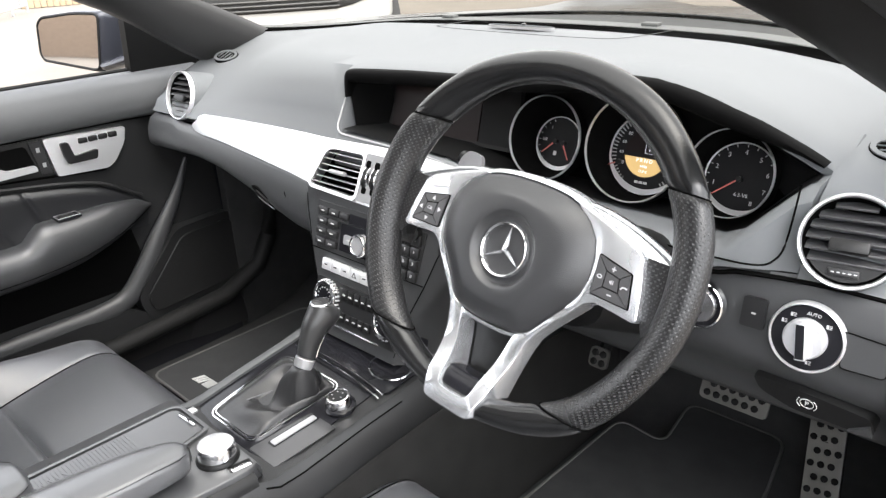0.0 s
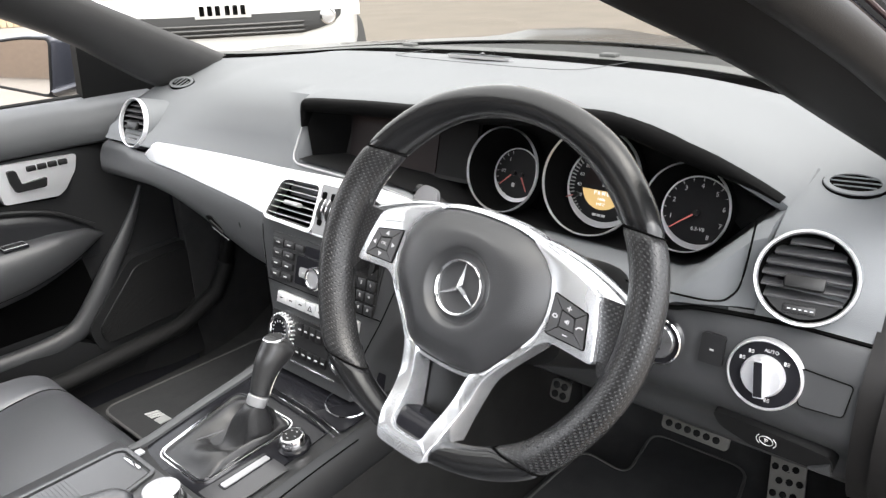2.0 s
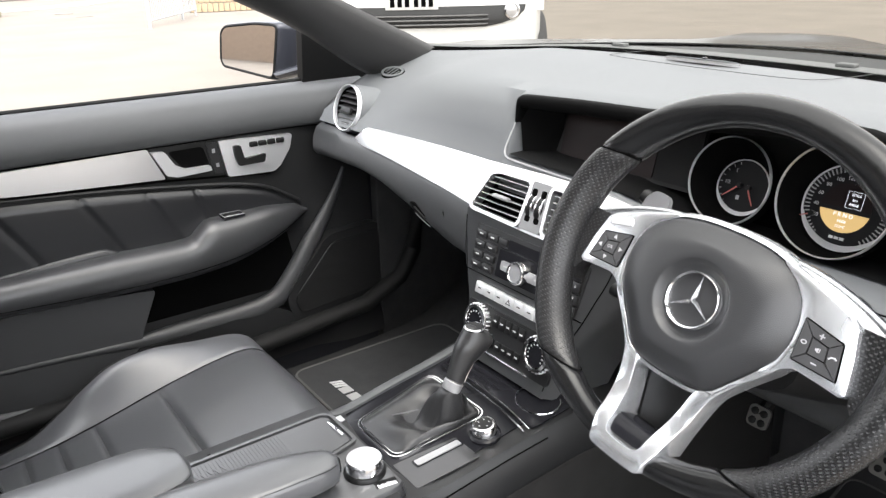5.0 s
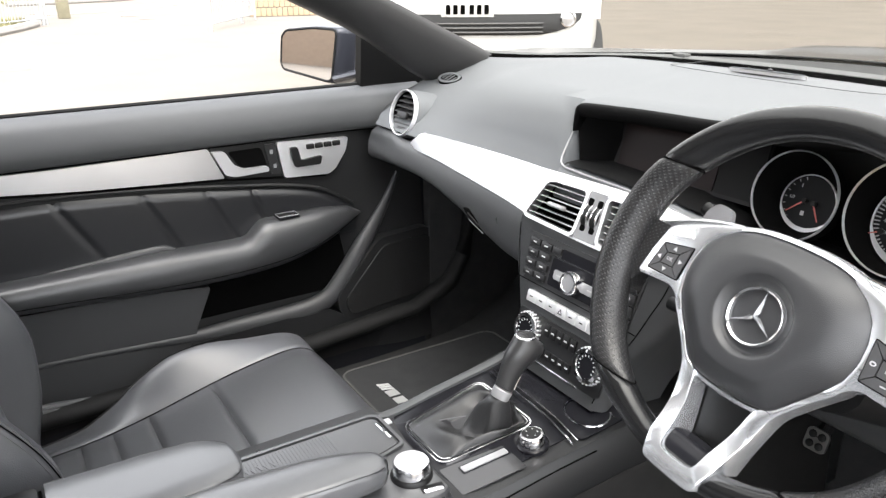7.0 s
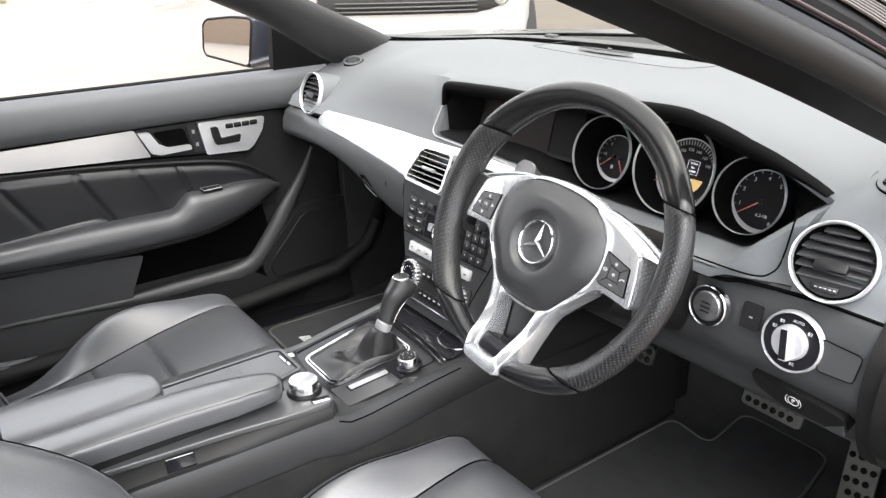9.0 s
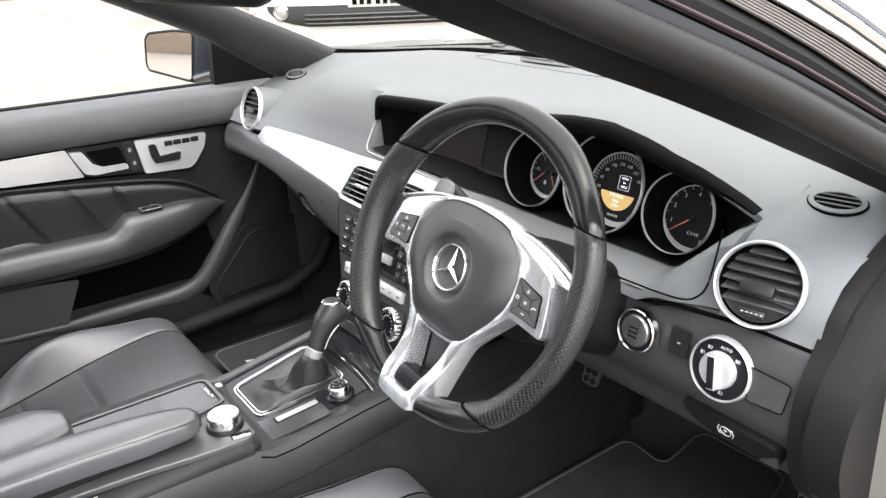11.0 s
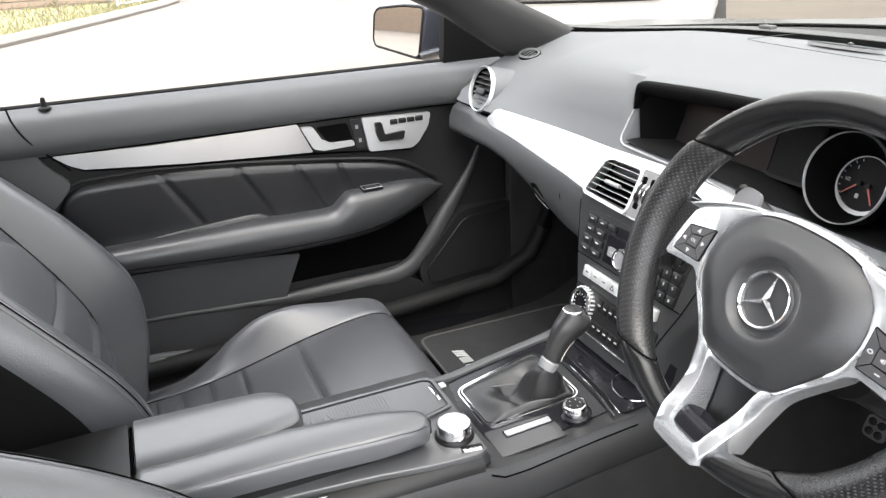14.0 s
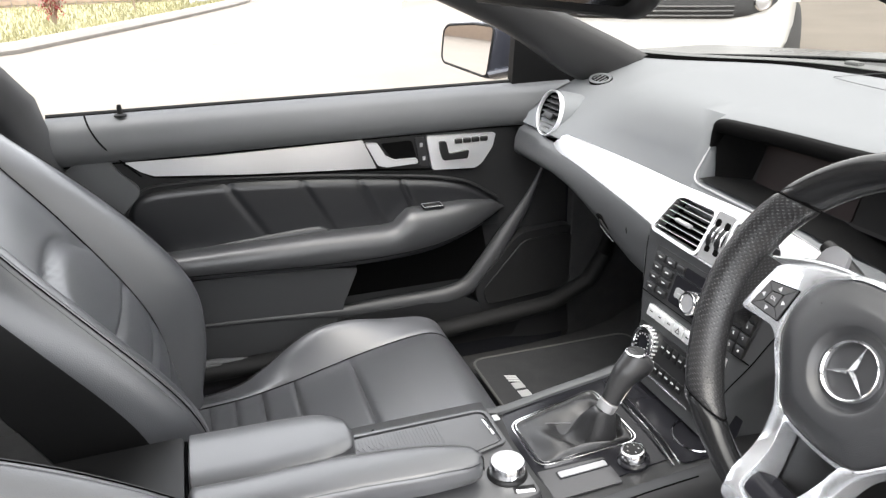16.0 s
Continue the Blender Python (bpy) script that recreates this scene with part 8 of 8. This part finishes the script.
part("wall_foot", moved(block(0, 60, -0.25, -0.15, 0, 0.25, 0.02), axes((-22, 32, 0), (0.95, 0.3, 0), (-0.3, 0.95, 0))), CONCRETE, yw)
# houses over the street and trees, far off, close the view
far = thing("far_terrace", "brown brick buildings across the street", "building", (-42, 5, 0))
part("wall", block(-48, -42, -30, 45, 0, 5.5, 0.05), BRICKWALL, far)
part("roof", prism([(-49, 5.4), (-41.5, 5.4), (-45, 7.6)], -31, 46, Matrix(((1, 0, 0, 0), (0, 0, 1, 0), (0, 1, 0, 0), (0, 0, 0, 1)))), CONCRETE, far)
back = thing("rear_building", "brown brick building behind the car", "building", (6, -12, 0))
part("wall", block(-46, -3, -30, -23, 0, 7, 0.05), BRICKWALL, back)

for x, y in ((-7.8, -0.88), (-9.65, 0.0)):
    c = thing("drain_cover", "dark iron drain cover in the yard", "drain cover", (x, y, 0), "drain covers")
    part("cover", lathe([(0.14, 0), (0.14, 0.006), (0.11, 0.007), (0, 0.007)], Matrix.Translation((x, y, 0)), 24), material("cast_iron", (0.121, 0.099, 0.088), 0.7, grain=0.5, scale=60), c)
    part("rim", lathe([(0.14, 0), (0.14, 0.007), (0.16, 0.005), (0.17, 0)], Matrix.Translation((x, y, 0)), 24), ASPHALT, c)

# ---- white pickup facing the yard ----
def car_wheel(parent, c, axis, r, w):
    m = Matrix.Translation(c) @ Vector(axis).to_track_quat("Z", "Y").to_matrix().to_4x4()
    t = part("wheel", lathe([(r * 0.6, -w / 2), (r * 0.93, -w / 2), (r, -w * 0.3), (r, w * 0.3), (r * 0.93, w / 2), (r * 0.6, w / 2)], m, 32), TYRE, parent, "black tyre")
    part("rim", lathe([(r * 0.62, w * 0.4), (r * 0.58, w * 0.3), (0.08, w * 0.36), (0, w * 0.38)], m, 24), SILVER, t)
    part("rim", lathe([(r * 0.62, -w * 0.4), (r * 0.58, -w * 0.3), (0.08, -w * 0.36), (0, -w * 0.38)], m, 24), SILVER, t)


ute = thing("pickup", "white pickup facing the car, with a black grille", "pickup", (-4.4, 3.3, 0))
# local x across the nose, y ahead out of the nose, z up
UM = Matrix.Translation((-3.93, 2.62, 0)) @ Matrix.Rotation(radians(-124), 4, "Z")


def nose(x, z):
    return -0.22 * (abs(x) / 0.95) ** 3 + line([(0.3, -0.04), (0.42, 0.0), (0.7, 0.02), (0.9, 0.0), (1.05, -0.05), (1.15, -0.14)], z)


def skirt(x, z):
    """Lifts and rounds the bumper's lower corners."""
    return max(z, 0.36 + 0.05 * smooth(0.55, 0.68, abs(x)) - 0.03 * smooth(0.68, 0.8, abs(x)) + 0.2 * max(0, (abs(x) - 0.8) / 0.15) ** 2.5)


rows = [[UM @ Vector((x, nose(x, z) - 0.12 * max(0, (abs(x) - 0.85) / 0.1) ** 2, skirt(x, z))) for x in spread(-0.95, 0.95, 48)] for z in (0.36, 0.4, 0.48, 0.56, 0.64, 0.7, 0.78, 0.86, 0.94, 1.02, 1.08, 1.13, 1.16)]
part("front_bumper", loft(rows), WHITE, ute, "white bumper", 60)
rows = [[UM @ Vector((x, y, z + 0.03 * (1 - (x / 0.95) ** 2))) for x in spread(-0.95, 0.95, 14)] for y, z in ((nose(0, 1.16) + 0.0, 1.16), (-0.5, 1.2), (-1.3, 1.24), (-1.9, 1.72), (-2.1, 1.8), (-3.3, 1.8), (-3.5, 1.2), (-5.2, 1.18), (-5.2, 0.5))]
part("cab", loft(rows), WHITE, ute, "white cab", 30)
for s in (-1, 1):
    part("body_side", moved(prism([(-5.2, 0.5), (-0.95, 0.45), (-0.9, 0.75), (-0.75, 0.9), (-0.45, 0.92), (-0.22, 0.75), (-0.22, 1.16), (-1.3, 1.24), (-3.4, 1.24), (-5.2, 1.18)], -0.03, 0.03, rot, 0.01), UM @ Matrix.Translation((s * 0.93, 0, 0))), WHITE, ute)
    car_wheel(ute, UM @ Vector((s * 0.89, -0.62, 0.37)), UM.to_3x3() @ Vector((1, 0, 0)), 0.37, 0.24)
    car_wheel(ute, UM @ Vector((s * 0.84, -3.7, 0.37)), UM.to_3x3() @ Vector((1, 0, 0)), 0.37, 0.24)
bm = bmesh.new()
vs = [[bm.verts.new(UM @ Vector((x, nose(x, z) + d, z))) for x, z in ((lerp(-w0, w0, i / 30), z0) for i in range(31))] for d, w0, z0 in ((0.006, 0.5, 0.655), (0.01, 0.62, 0.675), (0.01, 0.74, 0.71), (0.01, 0.8, 0.76), (0.006, 0.81, 0.8))]
for a, b in zip(vs, vs[1:]):
    for i in range(30):
        bm.faces.new((a[i], a[i + 1], b[i + 1], b[i]))
part("lower_grille", bm, LOWER_DARK, ute, "black lower grille", 60)
for z in (0.675, 0.705, 0.735):
    part("grille_slat", tube([UM @ Vector((x, nose(x, z) + 0.018, z)) for x in spread(-0.52, 0.52, 16)], 0.009, 6), LOWER, ute)
for s in (-1, 1):
    p = UM @ Vector((s * 0.7, nose(s * 0.7, 0.76) + 0.012, 0.762))
    fm = Matrix.Translation(p) @ (UM.to_3x3() @ Vector((s * 0.25, 1, 0))).to_track_quat("Z", "Y").to_matrix().to_4x4()
    fl = part("fog_lamp", lathe([(0.06, -0.01), (0.06, 0.012), (0.05, 0.014), (0.045, 0.004), (0, 0.0)], fm, 28), CHROME, ute, "round chrome-ringed fog lamp")
    part("lens", lathe([(0.045, 0.006), (0.03, 0.013), (0, 0.016)], fm, 24), HANDLE, fl)
    part("headlamp", loft([[UM @ Vector((s * x, nose(x, z) + 0.008, z)) for x in spread(0.5, 0.9, 8)] for z in (0.93, 1.0, 1.07)]), MIRROR, ute, "clear headlamp")
part("upper_grille", loft([[UM @ Vector((x, nose(x, z) + 0.008, z)) for x in spread(-0.48, 0.48, 16)] for z in (0.94, 1.0, 1.06)]), PLASTIC, ute, "black upper grille")
part("number_plate", moved(block(-0.187, 0.187, 0, 0.008, -0.054, 0.054, 0.003), UM @ Matrix.Translation((0.02, nose(0, 0.84) + 0.012, 0.835))), WHITE, ute, "white number plate with dark bars")
for k in range(6):
    part("plate_bar", moved(block(-0.016, 0.016, 0, 0.002, -0.032, 0.032, 0), UM @ Matrix.Translation((0.02 - 0.135 + 0.052 * k + (0.012 if k > 2 else 0), nose(0, 0.84) + 0.0205, 0.832))), DEEP, ute)
part("bumper_lip", tube([UM @ Vector((x, nose(x, 0.38) - 0.02, 0.36)) for x in spread(-0.85, 0.85, 20)], 0.035, 8), LOWER, ute, "dark lower lip")

# dark car parked over the street
pc = thing("parked_car", "dark car parked across the street", "car", (-36, 9, 0))
PM = Matrix.Translation((-36, 9.5, 0)) @ Matrix.Rotation(radians(8), 4, "Z")
prof = [(2.1, 0.35), (2.15, 0.65), (1.9, 0.78), (1.0, 0.88), (0.4, 1.35), (-0.9, 1.4), (-1.7, 1.0), (-2.15, 0.92), (-2.2, 0.35)]
part("body", moved(prism(prof, -0.82, 0.82, rot, 0.06, 2), PM), PAINT, pc)
for s in (-1, 1):
    for y in (-1.35, 1.35):
        car_wheel(pc, PM @ Vector((s * 0.78, y, 0.32)), PM.to_3x3() @ Vector((1, 0, 0)), 0.32, 0.2)
